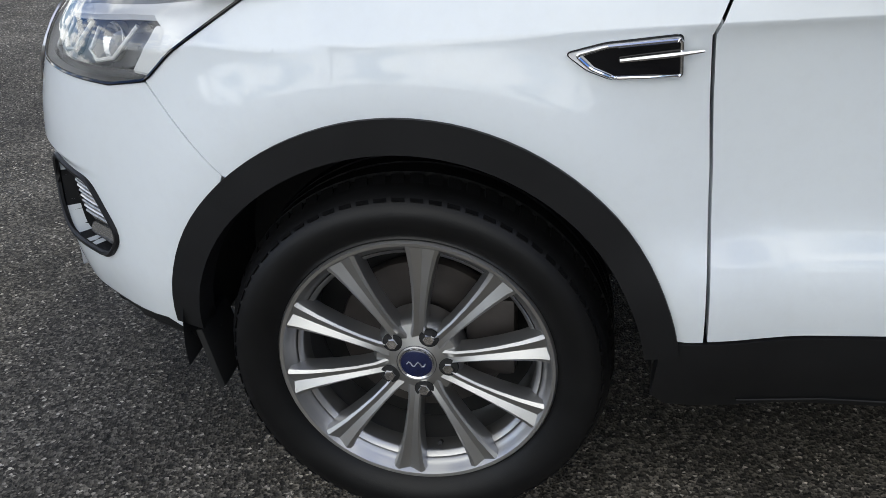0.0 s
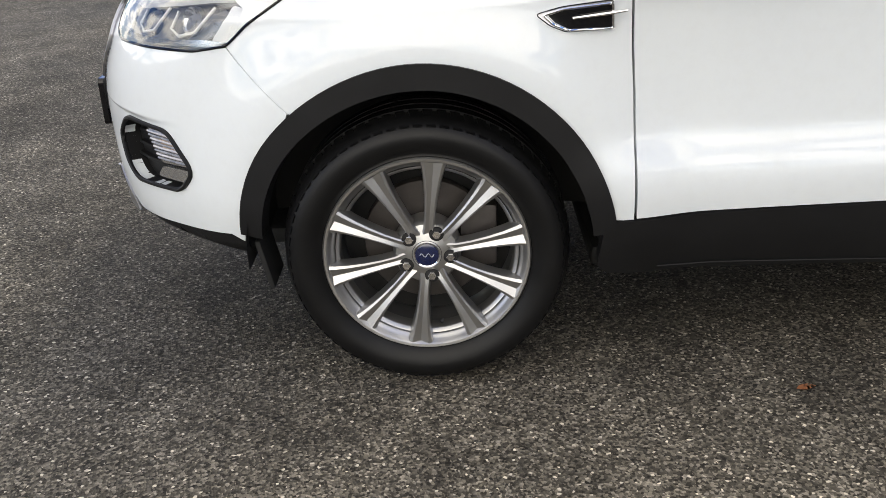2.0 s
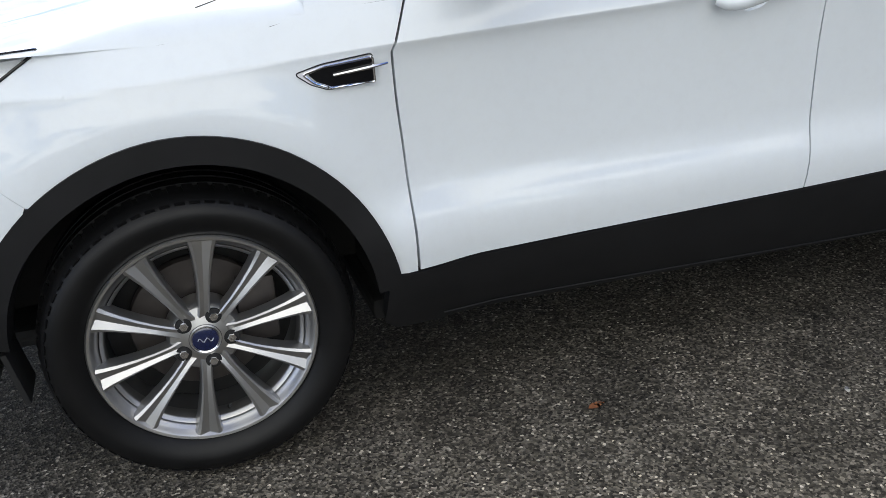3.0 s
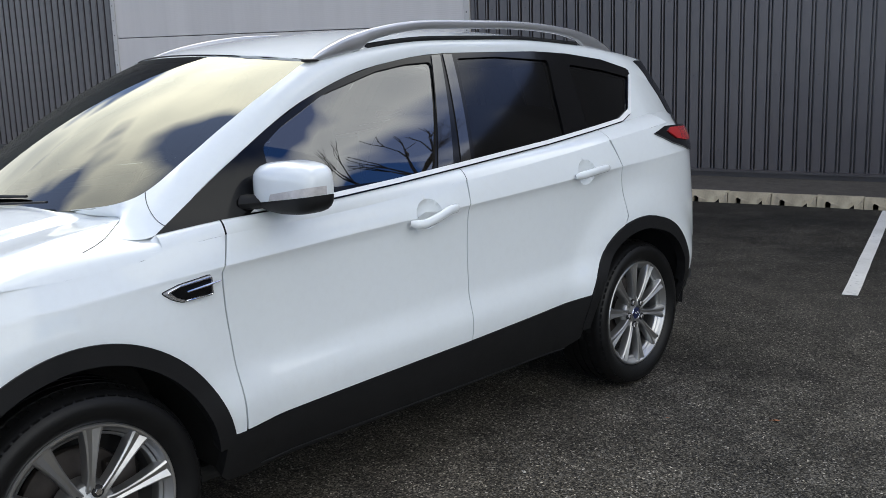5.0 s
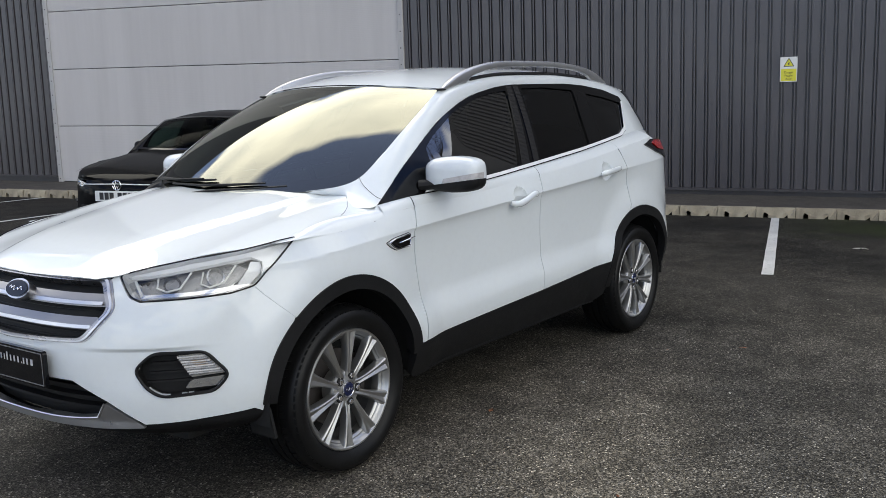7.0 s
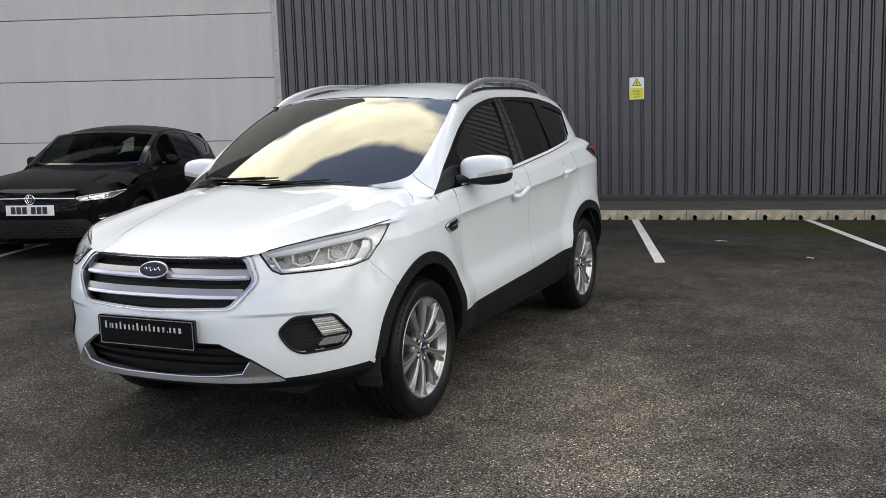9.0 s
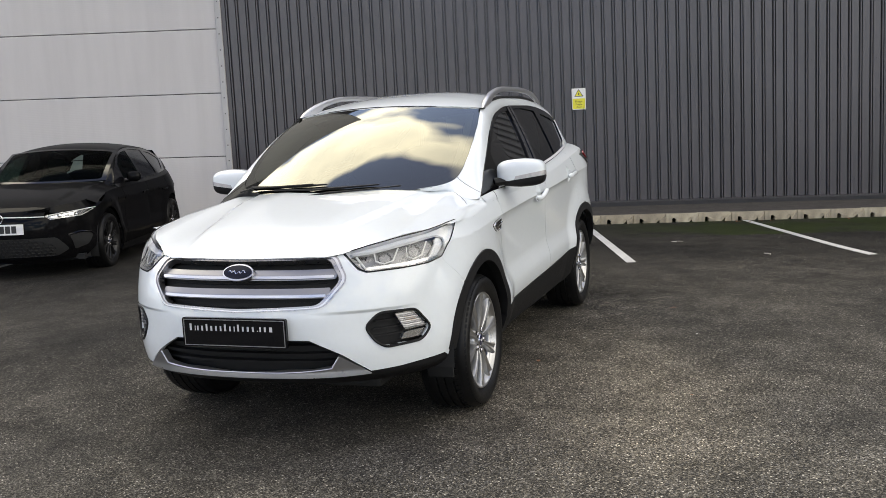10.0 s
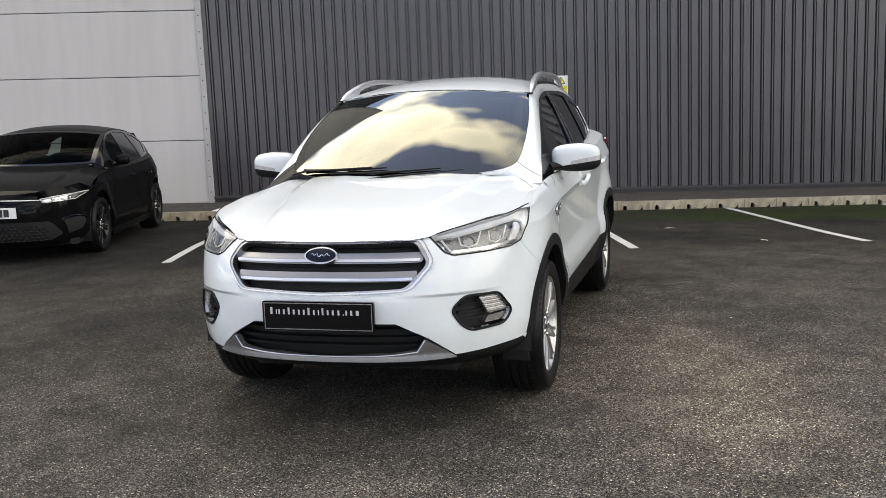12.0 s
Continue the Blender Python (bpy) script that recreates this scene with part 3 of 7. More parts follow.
def make_ground():
    ns = sorted({*np.arange(-10, 14.01, 0.5).tolist(), -400, -150, -60, -30, -18, 20, 40, 90, 200, 400})
    us = sorted({*np.arange(-12, 18.01, 0.5).tolist(), -400, -150, -60, -30, -18, 25, 40, 90, 200, 400})
    verts = [(n, u, ground_z(n, u)) for n in ns for u in us]
    k = len(us)
    faces = [(i * k + j, (i + 1) * k + j, (i + 1) * k + j + 1, i * k + j + 1) for i in range(len(ns) - 1) for j in range(k - 1)]
    me = bpy.data.meshes.new("ground")
    me.from_pydata(verts, [], faces)
    me.polygons.foreach_set("use_smooth", [True] * len(me.polygons))
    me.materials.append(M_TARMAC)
    ob = new("ground", me)
    ob.matrix_world = LOT
    return tagged(ob, "dark grey worn tarmac of a car park with pale stone chips", "tarmac", kind="structure")


ground = make_ground()


def painted_line(u, n0, n1, w=0.10):
    b = bmesh.new()
    k = 24
    rows = []
    for i in range(k + 1):
        n = n0 + (n1 - n0) * i / k
        wob = 0.004 * noise.noise((n * 3, u, 0))
        rows.append([b.verts.new((n, u + s * w / 2 + wob, ground_z(n, u) + 0.004)) for s in (-1, 1)])
    for i in range(k):
        b.faces.new((rows[i][0], rows[i + 1][0], rows[i + 1][1], rows[i][1]))
    ob = finish(b, "bay_line", M_LINE, smooth=False)
    ob.matrix_world = LOT
    return tagged(ob, "worn white painted parking bay line on the tarmac", "bay line", "parking bay lines", "structure")


for i in range(-3, 7):
    painted_line(-1.50 + BAY * i, BAY_END, KERB_N - 0.02)


def kerb_block_mesh():
    """Half-metre drain kerb block with two small arched inlets at its foot."""
    b = bmesh.new()
    L, H, D = 0.494, 0.135, 0.15
    arch = [(0.030, 0.0), (0.030, 0.055), (0.020, 0.074), (0.0, 0.081), (-0.020, 0.074), (-0.030, 0.055), (-0.030, 0.0)]
    face = [(-L / 2, 0.0)]
    for c in (-0.125, 0.125):
        face += [(c - a[0], a[1]) for a in arch]
    face += [(L / 2, 0.0), (L / 2, H - 0.022), (L / 2, H), (-L / 2, H), (-L / 2, H - 0.022)]
    front = [b.verts.new((0.0 if z < H - 0.001 else 0.022, u, z)) for u, z in face]
    back = [b.verts.new((0.12 if z < 0.085 and abs(abs(u) - 0.125) < 0.04 else D, u, z)) for u, z in face]
    n = len(face)
    b.faces.new(front)
    for i in range(n):
        b.faces.new((front[i], back[i], back[(i + 1) % n], front[(i + 1) % n]))
    bmesh.ops.triangulate(b, faces=[f for f in b.faces if len(f.verts) > 4])
    bmesh.ops.recalc_face_normals(b, faces=b.faces)
    me = bpy.data.meshes.new("kerb_block")
    b.to_mesh(me)
    b.free()
    me.materials.append(M_KERB)
    return me


kerb = thing("kerb", "pale stained concrete drain kerb with arched inlets", "kerb", kind="structure", at=LOT)
_me = kerb_block_mesh()
for i in range(90):
    u = -16.0 + 0.5 * i
    o = new("kerb_block", _me)
    o.parent = kerb
    o.matrix_local = pose(KERB_N + random.uniform(-0.004, 0.004), u, ground_z(KERB_N, u) - 0.004 + random.uniform(-0.003, 0.003), 0.9, random.uniform(-0.8, 0.8), random.uniform(-0.4, 0.4))
b = bmesh.new()
rows = []
for i in range(121):
    u = -30 + 0.5 * i
    z = ground_z(KERB_N, u)
    rows.append([b.verts.new((KERB_N + 0.13, u, z + 0.124)), b.verts.new((KERB_N + 0.5, u, z + 0.128 + 0.008 * noise.noise((u, 0, 0)))), b.verts.new((WALL_N + 0.2, u, z + 0.135))])
    if i:
        for j in range(2):
            b.faces.new((rows[i - 1][j], rows[i - 1][j + 1], rows[i][j + 1], rows[i][j]))
verge = tagged(finish(b, "verge", M_VERGE), "dark dirty concrete strip between the kerb and the wall", "verge", kind="structure")
verge.matrix_world = LOT

# the dark ribbed wall, in two stretches either side of the pale panels
DOOR_U0, DOOR_U1, WALL_TOP, DOOR_TOP, RIB = 4.40, 11.86, 9.1, 12.0, 0.1765


def wall_z(u):
    return 0.16 + LEAN_U * (min(max(u, -30.0), 30.0) + 1.5)-0.16


def ribbed(u0, u1, name, top):
    b = bmesh.new()
    prof = [(0.0, 0.0), (0.003, 0.085), (0.019, 0.085), (0.023, -0.014), (0.041, -0.014), (0.045, 0.085), (0.061, 0.085), (0.064, 0.0)]
    pts = []
    u = u0
    while u < u1:
        pts += [(u + d, f) for d, f in prof if u + d < u1]
        u += RIB
    pts.append((u1, 0.0))
    prev = None
    for u, f in pts:
        lo = wall_z(u) + 0.02
        col = [b.verts.new((WALL_N + f + 0.03, u, lo)), b.verts.new((WALL_N + f + 0.03, u, top))]
        if prev:
            b.faces.new((prev[0], col[0], col[1], prev[1]))
        prev = col
    # the wall's thickness behind the sheet
    z0 = wall_z((u0 + u1) / 2) + 0.05
    merged(b, box((0.24, u1 - u0, top - z0), (WALL_N + 0.20, (u0 + u1) / 2, (top + z0) / 2)))
    o = tagged(finish(b, name, M_CLAD, smooth=False), "dark grey ribbed metal cladding wall of a warehouse", "wall", kind="structure")
    o.matrix_world = LOT
    # foot: drip flashing
    fl = bmesh.new()
    prev = None
    for i in range(21):
        u = u0 + (u1 - u0) * i / 20
        z = wall_z(u)
        row = [fl.verts.new(p) for p in ((WALL_N + 0.03, u, z + 0.07), (WALL_N - 0.035, u, z + 0.055), (WALL_N - 0.035, u, z + 0.03), (WALL_N + 0.02, u, z + 0.03), (WALL_N + 0.02, u, z - 0.2))]
        if prev:
            for j in range(4):
                fl.faces.new((prev[j], row[j], row[j + 1], prev[j + 1]))
        prev = row
    part("drip_flashing", fl, M_FLASH, o, "dark metal drip flashing", smooth=False)
    # screws in loose rows
    sc = bmesh.new()
    u = u0 + 0.11
    k = 0
    while u < min(u1, 10):
        if u > -9:
            for z in (0.35, 1.35, 2.35, 3.35, 4.35):
                if (k + int(z)) % 3 == 0:
                    box((0.008, 0.016, 0.016), (WALL_N + 0.026, u + 0.017, z + LEAN_U * u), bm=sc)
        u += RIB
        k += 1
    part("screws", sc, M_FLASH, o, smooth=False)
    return o


wall_a = ribbed(-9.5, DOOR_U0, "wall_north", WALL_TOP)
end_wall = finish(box((0.30, 20.5, WALL_TOP + 0.6), (WALL_N + 0.20, -19.75, WALL_TOP / 2 - 0.3)), "wall_north_end", M_CLAD, smooth=False)
end_wall.matrix_world = LOT
tagged(end_wall, "plain dark grey end wall of the warehouse", "wall", kind="structure")
wall_b = ribbed(DOOR_U1, 32.0, "wall_north_far", DOOR_TOP)

# pale sectional panels in their frame
shutter = thing("sectional_door", "large closed pale grey sectional door in riveted trim", "door", kind="structure", at=LOT)
SEAMS = [0.06, 1.14, 2.225, 3.31, 4.40, 5.5, 6.6, 7.7, 8.8, 9.9, 11.0, 12.0]


def lean(u):
    return LEAN_U * (u - 4.49)


def slab(n0, n1, u0, u1, z0, z1):
    bb = bmesh.new()
    vs = [bb.verts.new((n, u, z + lean(u))) for n in (n0, n1) for u in (u0, u1) for z in (z0, z1)]
    for f in ((0, 1, 3, 2), (4, 6, 7, 5), (0, 4, 5, 1), (2, 3, 7, 6), (0, 2, 6, 4), (1, 5, 7, 3)):
        bb.faces.new([vs[i] for i in f])
    bmesh.ops.recalc_face_normals(bb, faces=bb.faces)
    bmesh.ops.bevel(bb, geom=list(bb.edges), offset=0.006, segments=1, affect='EDGES')
    return bb


for z0, z1 in zip(SEAMS, SEAMS[1:]):
    part("panel", slab(WALL_N + 0.02, WALL_N + 0.12, DOOR_U0 + 0.09, DOOR_U1 - 0.09, z0 + 0.006, z1 - 0.006), M_PANEL, shutter, smooth=False)
part("backing", slab(WALL_N + 0.06, WALL_N + 0.20, DOOR_U0, DOOR_U1, 0.03, DOOR_TOP), M_DARK, shutter, smooth=False)
for u0 in (DOOR_U0, DOOR_U1 - 0.10):
    tr = part("side_trim", slab(WALL_N - 0.005, WALL_N + 0.12, u0, u0 + 0.10, 0.05, DOOR_TOP), M_TRIM, shutter, smooth=False)
    rv = bmesh.new()
    for i in range(16):
        box((0.01, 0.02, 0.02), (WALL_N - 0.008, u0 + 0.05, 0.25 + 0.27 * i), 0.004, bm=rv, seg=1)
    part("rivets", rv, M_FLASH, tr, smooth=False)
part("foot_trim", slab(WALL_N - 0.03, WALL_N + 0.1, DOOR_U0, DOOR_U1, 0.0, 0.055), M_FLASH, shutter, smooth=False)

# the yellow warning sign
sign = thing("warning_sign", "yellow and white danger sign screwed to the dark ribbed wall", "sign", at=LOT)
SU, SZ, SW, SH = -1.615, 1.985, 0.235, 0.355


def on_sign(u, z, w):
    return (WALL_N - 0.014 - w, SU - u, SZ - SH + z)


def flat_block(poly, depth, w0, mat, name, label="", parent=None):
    return part(name, prism(poly, depth, lambda u, z, w: on_sign(u, z, w0 + w)), mat, parent or sign, label, smooth=False)


hw = SW / 2
board = flat_block([(-hw, 0), (hw, 0), (hw, SH), (-hw, SH)], 0.006, 0.0, M_SIGNWHITE, "board")
flat_block([(-hw + .012, 0.195), (hw - .012, 0.195), (hw - .012, SH - .012), (-hw + .012, SH - .012)], 0.0015, 0.006, M_SIGNWHITE, "upper_field", parent=board)
flat_block([(-0.068, 0.222), (0.068, 0.222), (0.0, 0.335)], 0.0008, 0.0070, M_SIGNYELLOW, "triangle_field", parent=board)
flat_block([(-hw + .012, 0.012), (hw - .012, 0.012), (hw - .012, 0.185), (-hw + .012, 0.185)], 0.0015, 0.006, M_SIGNYELLOW, "lower_field", parent=board)
tri = bmesh.new()
T = [(-0.068, 0.222), (0.068, 0.222), (0.0, 0.335)]
for i in range(3):
    p, q = Vector(T[i]), Vector(T[(i + 1) % 3])
    d = (q - p).normalized() * 0.006
    k = Vector((-d.y, d.x))
    prism([tuple(p - k * 0.8), tuple(q - k * 0.8), tuple(q + k * 0.8), tuple(p + k * 0.8)], 0.001, lambda u, z, w: on_sign(u, z, 0.0078 + w), tri)
part("warning_triangle", tri, M_INK, board, smooth=False)
flat_block([(-0.006, 0.245), (0.010, 0.235), (0.004, 0.262), (0.016, 0.262), (-0.006, 0.305), (0.0, 0.272), (-0.012, 0.272)], 0.001, 0.0078, M_INK, "bolt_symbol", parent=board)


def wording(text, size, at, mat, name, parent):
    """Raised lettering in the built-in font, turned into a mesh."""
    cu = bpy.data.curves.new(name, 'FONT')
    cu.body, cu.size, cu.align_x, cu.extrude = text, size, 'CENTER', 0.0006
    ob = bpy.data.objects.new(name, cu)
    scene.collection.objects.link(ob)
    me = bpy.data.meshes.new_from_object(ob.evaluated_get(bpy.context.evaluated_depsgraph_get()))
    bpy.data.objects.remove(ob)
    bpy.data.curves.remove(cu)
    me.materials.clear()
    me.materials.append(mat)
    o = new(name, me)
    o.parent = parent
    o.matrix_local = at
    return o


def on_board(u, z):
    return Matrix.Translation(on_sign(u, z, 0.0085)) @ Matrix(((0, 0, -1, 0), (-1, 0, 0, 0), (0, 1, 0, 0), (0, 0, 0, 1)))


wording("Danger", 0.042, on_board(0, 0.122), M_INK, "words", board)
wording("Fragile", 0.042, on_board(0, 0.075), M_INK, "words", board)
wording("Roof", 0.042, on_board(0, 0.028), M_INK, "words", board)
for du, dz in ((-hw + .006, SH - .008), (hw - .006, SH - .008), (-hw + .006, .008), (hw - .006, .008)):
    flat_block([(du + 0.004 * math.cos(a), dz + 0.004 * math.sin(a)) for a in (k * math.pi / 4 for k in range(8))], 0.002, 0.006, M_FLASH, "screw", parent=board)


# behind the camera, as the windows mirror it: a long dark shed and bare trees
def shed():
    o = thing("warehouse", "long dark warehouse with a shallow gabled roof", "building")
    b = bmesh.new()
    W, D, H, R = 46, 18, 6.0, 8.6
    pts = [(-D / 2, 0), (D / 2, 0), (D / 2, H), (0, R), (-D / 2, H)]
    prism(pts, W, lambda u, v, w: (w - W / 2, u, v), b)
    part("wall", b, M_BRICKFAR, o, smooth=False)
    r = bmesh.new()
    for s in (-1, 1):
        prism([(s * D / 2 * 1.04, H - 0.15), (0, R + 0.05), (0, R + 0.3), (s * D / 2 * 1.04, H + 0.1)], W + 1, lambda u, v, w: (w - W / 2 - 0.5, u, v), r)
    part("roof", r, M_CLAD, o, smooth=False)
    o.matrix_world = pose(36, -24, 0, 0, 0, 62)
    return o


shed()


def bare_tree(x, y, h, seed):
    rng = random.Random(seed)
    o = thing("tree", "bare winter tree with a fan of thin dark twigs", "tree", "bare trees")
    trunk = tube([(0, 0, 0), (0.1, 0, h * 0.16), (0.0, 0.1, h * 0.36)], [h * 0.022, h * 0.018, h * 0.014], 8)
    crown = bmesh.new()

    def grow(p, d, length, r, level):
        q = p + d * length + Vector((rng.uniform(-1, 1), rng.uniform(-1, 1), 0.3)) * length * 0.08
        tube([p, (p + q) / 2 + Vector((rng.uniform(-1, 1), rng.uniform(-1, 1), 0)) * length * 0.05, q], [r, r * 0.8, r * 0.55], 5 if level < 3 else 3, crown, caps=False)
        if level == 5:
            return
        for _ in range(3 if level < 4 else 2):
            e = (d + Vector((rng.uniform(-1, 1), rng.uniform(-1, 1), rng.uniform(-0.2, 0.7))) * 0.75).normalized()
            grow(q, e, length * rng.uniform(0.6, 0.8), r * 0.58, level + 1)
    grow(Vector((0, 0.1, h * 0.34)), Vector((0.05, 0, 1)), h * 0.2, h * 0.013, 1)
    part("trunk", trunk, M_BARK, o)
    part("crown", crown, M_BARK, o)
    o.matrix_world = Matrix.Translation((x, y, 0))


for k, (x, y, h) in enumerate([(11.9, -10.4, 13.0), (20.5, -21, 8.5), (8, -24, 9), (-12, -29, 11), (-30, -22, 9)]):
    bare_tree(x, y, h, 40 + k)


# ---- the white car ----
car = thing("car", "clean white five-door SUV with black cladding parked across the yard", "car", at=Matrix.Translation((0, MID, 0)))


def skin(s, z):
    """The body below the windows; s below zero is the other side of the car."""
    x, c = belt(abs(s), z)
    return Vector((x, -c if s >= 0 else c, z))


def creased(s, v):
    """The body with its height counted from the crease along the doors."""
    return skin(s, v + crease(min(max(abs(s) - S0, 0.0), 3.2)))


def from_crease(poly):
    return [(p[0], p[1] - crease(min(max(abs(p[0]) - S0, 0.0), 3.2))) for p in poly]


FOLDS = (-0.04, -0.02, -0.008, -0.002, 0.002, 0.012)


def glass_l(x, z):
    return Vector((x, -glasshouse(x, z), z))


def glass_r(x, z):
    return Vector((x, glasshouse(x, z), z))


FLIP[glass_r] = -1.0
BONNET = [(-0.87, 0.862), (-0.83, 0.885), (-0.80, 0.903), (-0.74, 0.930), (-0.60, 0.972), (-0.40, 1.017), (-0.15, 1.064), (0.10, 1.103), (0.30, 1.128), (0.5, 1.145)]
BONNET_CURVE = np.polyfit([p[0] for p in BONNET], [p[1] for p in BONNET], 5)
ROOF = [(0.75, 1.535), (0.85, 1.573), (1.00, 1.612), (1.25, 1.650), (1.65, 1.680), (2.10, 1.682), (2.60, 1.658), (3.00, 1.615), (3.35, 1.555)]


def bonnet_top(x, y):
    c = abs(y)
    z = float(np.polyval(BONNET_CURVE, x)) - 0.028 * ramp(c, 0.25, 0.60) - 0.30 * (1 + 1.2 * ramp(x, -0.1, 0.3)) * max(c - 0.66, 0.0) ** 1.3
    edge = 0.34 + 0.16 * ramp(x, -0.8, 0.2)
    z += 0.014 * ramp(c, edge + 0.035, edge - 0.015) * ramp(x, -0.86, -0.5)
    return Vector((x, y, z))


def roof_top(x, y):
    c = abs(y)
    return Vector((x, y, curve(x, ROOF) - 0.060 * (c / 0.56) ** 2.5))


def screen(u, y):
    """The windscreen: u from its foot (0) to its head (1)."""
    c = (abs(y) / 0.68) ** 2
    x0, x1 = 0.085 + 0.235 * c, 0.84 + 0.22 * c
    z0, z1 = 1.108 + 0.028 * c, 1.575 - 0.045 * c
    bow = 4 * u * (1 - u)
    return Vector((x0 + (x1 - x0) * u - 0.022 * bow, y, z0 + (z1 - z0) * u + 0.030 * bow))


def mirror_poly(poly):
    return [(-p[0], p[1]) for p in poly]


SX = S0    # s of the front axle


def arc(axle, r, a0, a1, n=14):
    axle, rx = (axle, r * 0.955) if axle < 1 else (axle - 0.03, r * 0.995)
    return [(SX + axle + rx * math.cos(radians(a0 + (a1 - a0) * k / n)), HUB_Z + r * math.sin(radians(a0 + (a1 - a0) * k / n))) for k in range(n + 1)]


LAMP = [(0.487, 0.903), (0.570, 0.834), (0.612, 0.819), (0.780, 0.823), (0.935, 0.828), (1.025, 0.845), (1.065, 0.895), (1.195, 0.994), (1.10, 0.988), (0.940, 0.970), (0.748, 0.952), (0.600, 0.928)]
FOG = [(0.598, 0.578), (0.665, 0.636), (0.858, 0.632), (0.934, 0.542), (0.880, 0.485), (0.695, 0.478), (0.645, 0.510)]
GRILLE = [(-0.46, 0.897), (-0.53, 0.796), (-0.425, 0.675), (0, 0.658), (0.425, 0.675), (0.53, 0.796), (0.46, 0.897), (0, 0.893)]
LOWER = [(1.046, 0.398), (0.780, 0.379), (0.625, 0.374), (0.492, 0.462), (0.350, 0.533), (0.0, 0.540)]
SILL = [(SX + 0.482, 0.443), (SX + 1.50, 0.491), (SX + 2.215, 0.532)]
DB = [(0.288, 1.058), (0.50, 1.074), (0.86, 1.086), (1.55, 1.133), (2.09, 1.175), (2.75, 1.240), (3.3, 1.29)]
DT = [(0.288, 1.058), (0.575, 1.233), (0.935, 1.414), (1.315, 1.521), (1.694, 1.563), (2.27, 1.567), (2.76, 1.527), (2.98, 1.475)]

# bumper, one piece across the nose
half = [(0.478, 0.908), *[(p[0] - 0.003, p[1] - 0.004) for p in LAMP[:6]], (1.188, 0.706), *arc(0, 0.466, 130, 176, 16)[1:], *LOWER]
outline = rounded(GRILLE, 0.035)[2:33] + half + [(-p[0], p[1]) for p in half[::-1][1:]]
bumper = part("front_bumper", patch(outline, skin, 0.035, (rounded(FOG, 0.03), rounded(mirror_poly(FOG), 0.03)), 0.03, cuts=(0.640, 0.645, 0.650, 0.655, 0.662)), M_WHITE, car)
# black lower apron
apron = [(-1.06, 0.31), (-0.8, 0.280), (-0.4, 0.270), (0.4, 0.270), (0.8, 0.280), (1.06, 0.31), *[(p[0], p[1] - 0.004) for p in LOWER[:3]], (0.56, 0.40), (0.44, 0.36), (-0.44, 0.36), (-0.56, 0.40), *[(-p[0], p[1] - 0.004) for p in LOWER[:3][::-1]]]
part("lower_apron", patch(apron, offset(skin, lambda u, v: -0.004 - 0.75 * max(0.355 - v, 0.0)), 0.03, (), 0.03), M_PLASTIC, bumper, "black plastic lower apron")
# lower intake: a dark recess with level slats, and the silver skid strip under it
part("intake_recess", patch([(-0.58, 0.33), (0.58, 0.33), (0.52, 0.47), (0.38, 0.56), (-0.38, 0.56), (-0.52, 0.47)], offset(skin, -0.075), 0.05), M_DARK, bumper)
for z in (0.415, 0.452, 0.490, 0.525):
    w = 0.50 - max(z - 0.45, 0) * 1.4
    part("intake_slat", patch([(-w, z - 0.006), (w, z - 0.006), (w, z + 0.006), (-w, z + 0.006)], offset(skin, -0.042), 0.05, (), 0.03), M_PLASTIC, bumper)
skid = [(0.478, 0.457), (0.632, 0.366), (0.45, 0.362), (0.0, 0.359), (-0.45, 0.362), (-0.632, 0.366), (-0.478, 0.457), (-0.445, 0.402), (-0.34, 0.388), (0.0, 0.382), (0.34, 0.388), (0.445, 0.402)]
part("skid_strip", patch(rounded(skid, 0.012), offset(skin, lambda u, v: 0.004 + 0.35 * max(0.386 - v, 0.0)), 0.02, (), 0.03), M_SKID, bumper, "satin silver skid strip")
part("skid_bead", tube([offset(skin, 0.006)(u, v) for u, v in [(-0.478, 0.455), *[(0.445 * k / 12, 0.382 + 0.020 * abs(k / 12) ** 3) for k in range(-12, 13)], (0.478, 0.455)]], 0.0038, 6), M_BEAD, bumper, "bright upper edge of the skid strip")
part("intake_lip", patch([(-0.36, 0.528), (0.36, 0.528), (0.35, 0.538), (-0.35, 0.538)], offset(skin, -0.004), 0.05, (), 0.04), M_PLASTIC, bumper)

# grille
grille = part("grille", patch(rounded([(p[0] * 0.97, 0.777 + (p[1] - 0.777) * 0.97) for p in GRILLE], 0.03), offset(skin, -0.055), 0.04), M_DARK, car, "dark grille behind satin silver bars")
inner = [(p[0] * 0.935, 0.777 + (p[1] - 0.777) * 0.86) for p in GRILLE]
part("grille_frame", patch(rounded(GRILLE, 0.035), offset(skin, 0.004), 0.03, (rounded(inner, 0.03),), 0.035), M_FRAME, grille, "satin silver six-sided frame")
rim = rounded([(p[0] * 0.985, 0.777 + (p[1] - 0.777) * 0.965) for p in GRILLE], 0.035)
rim_in = rounded([(p[0] * 0.965, 0.777 + (p[1] - 0.777) * 0.925) for p in GRILLE], 0.033)
part("frame_bead", patch(rim, offset(skin, 0.009), 0.03, (rim_in,), 0.01), M_BEAD, grille, "bright satin chrome bead")
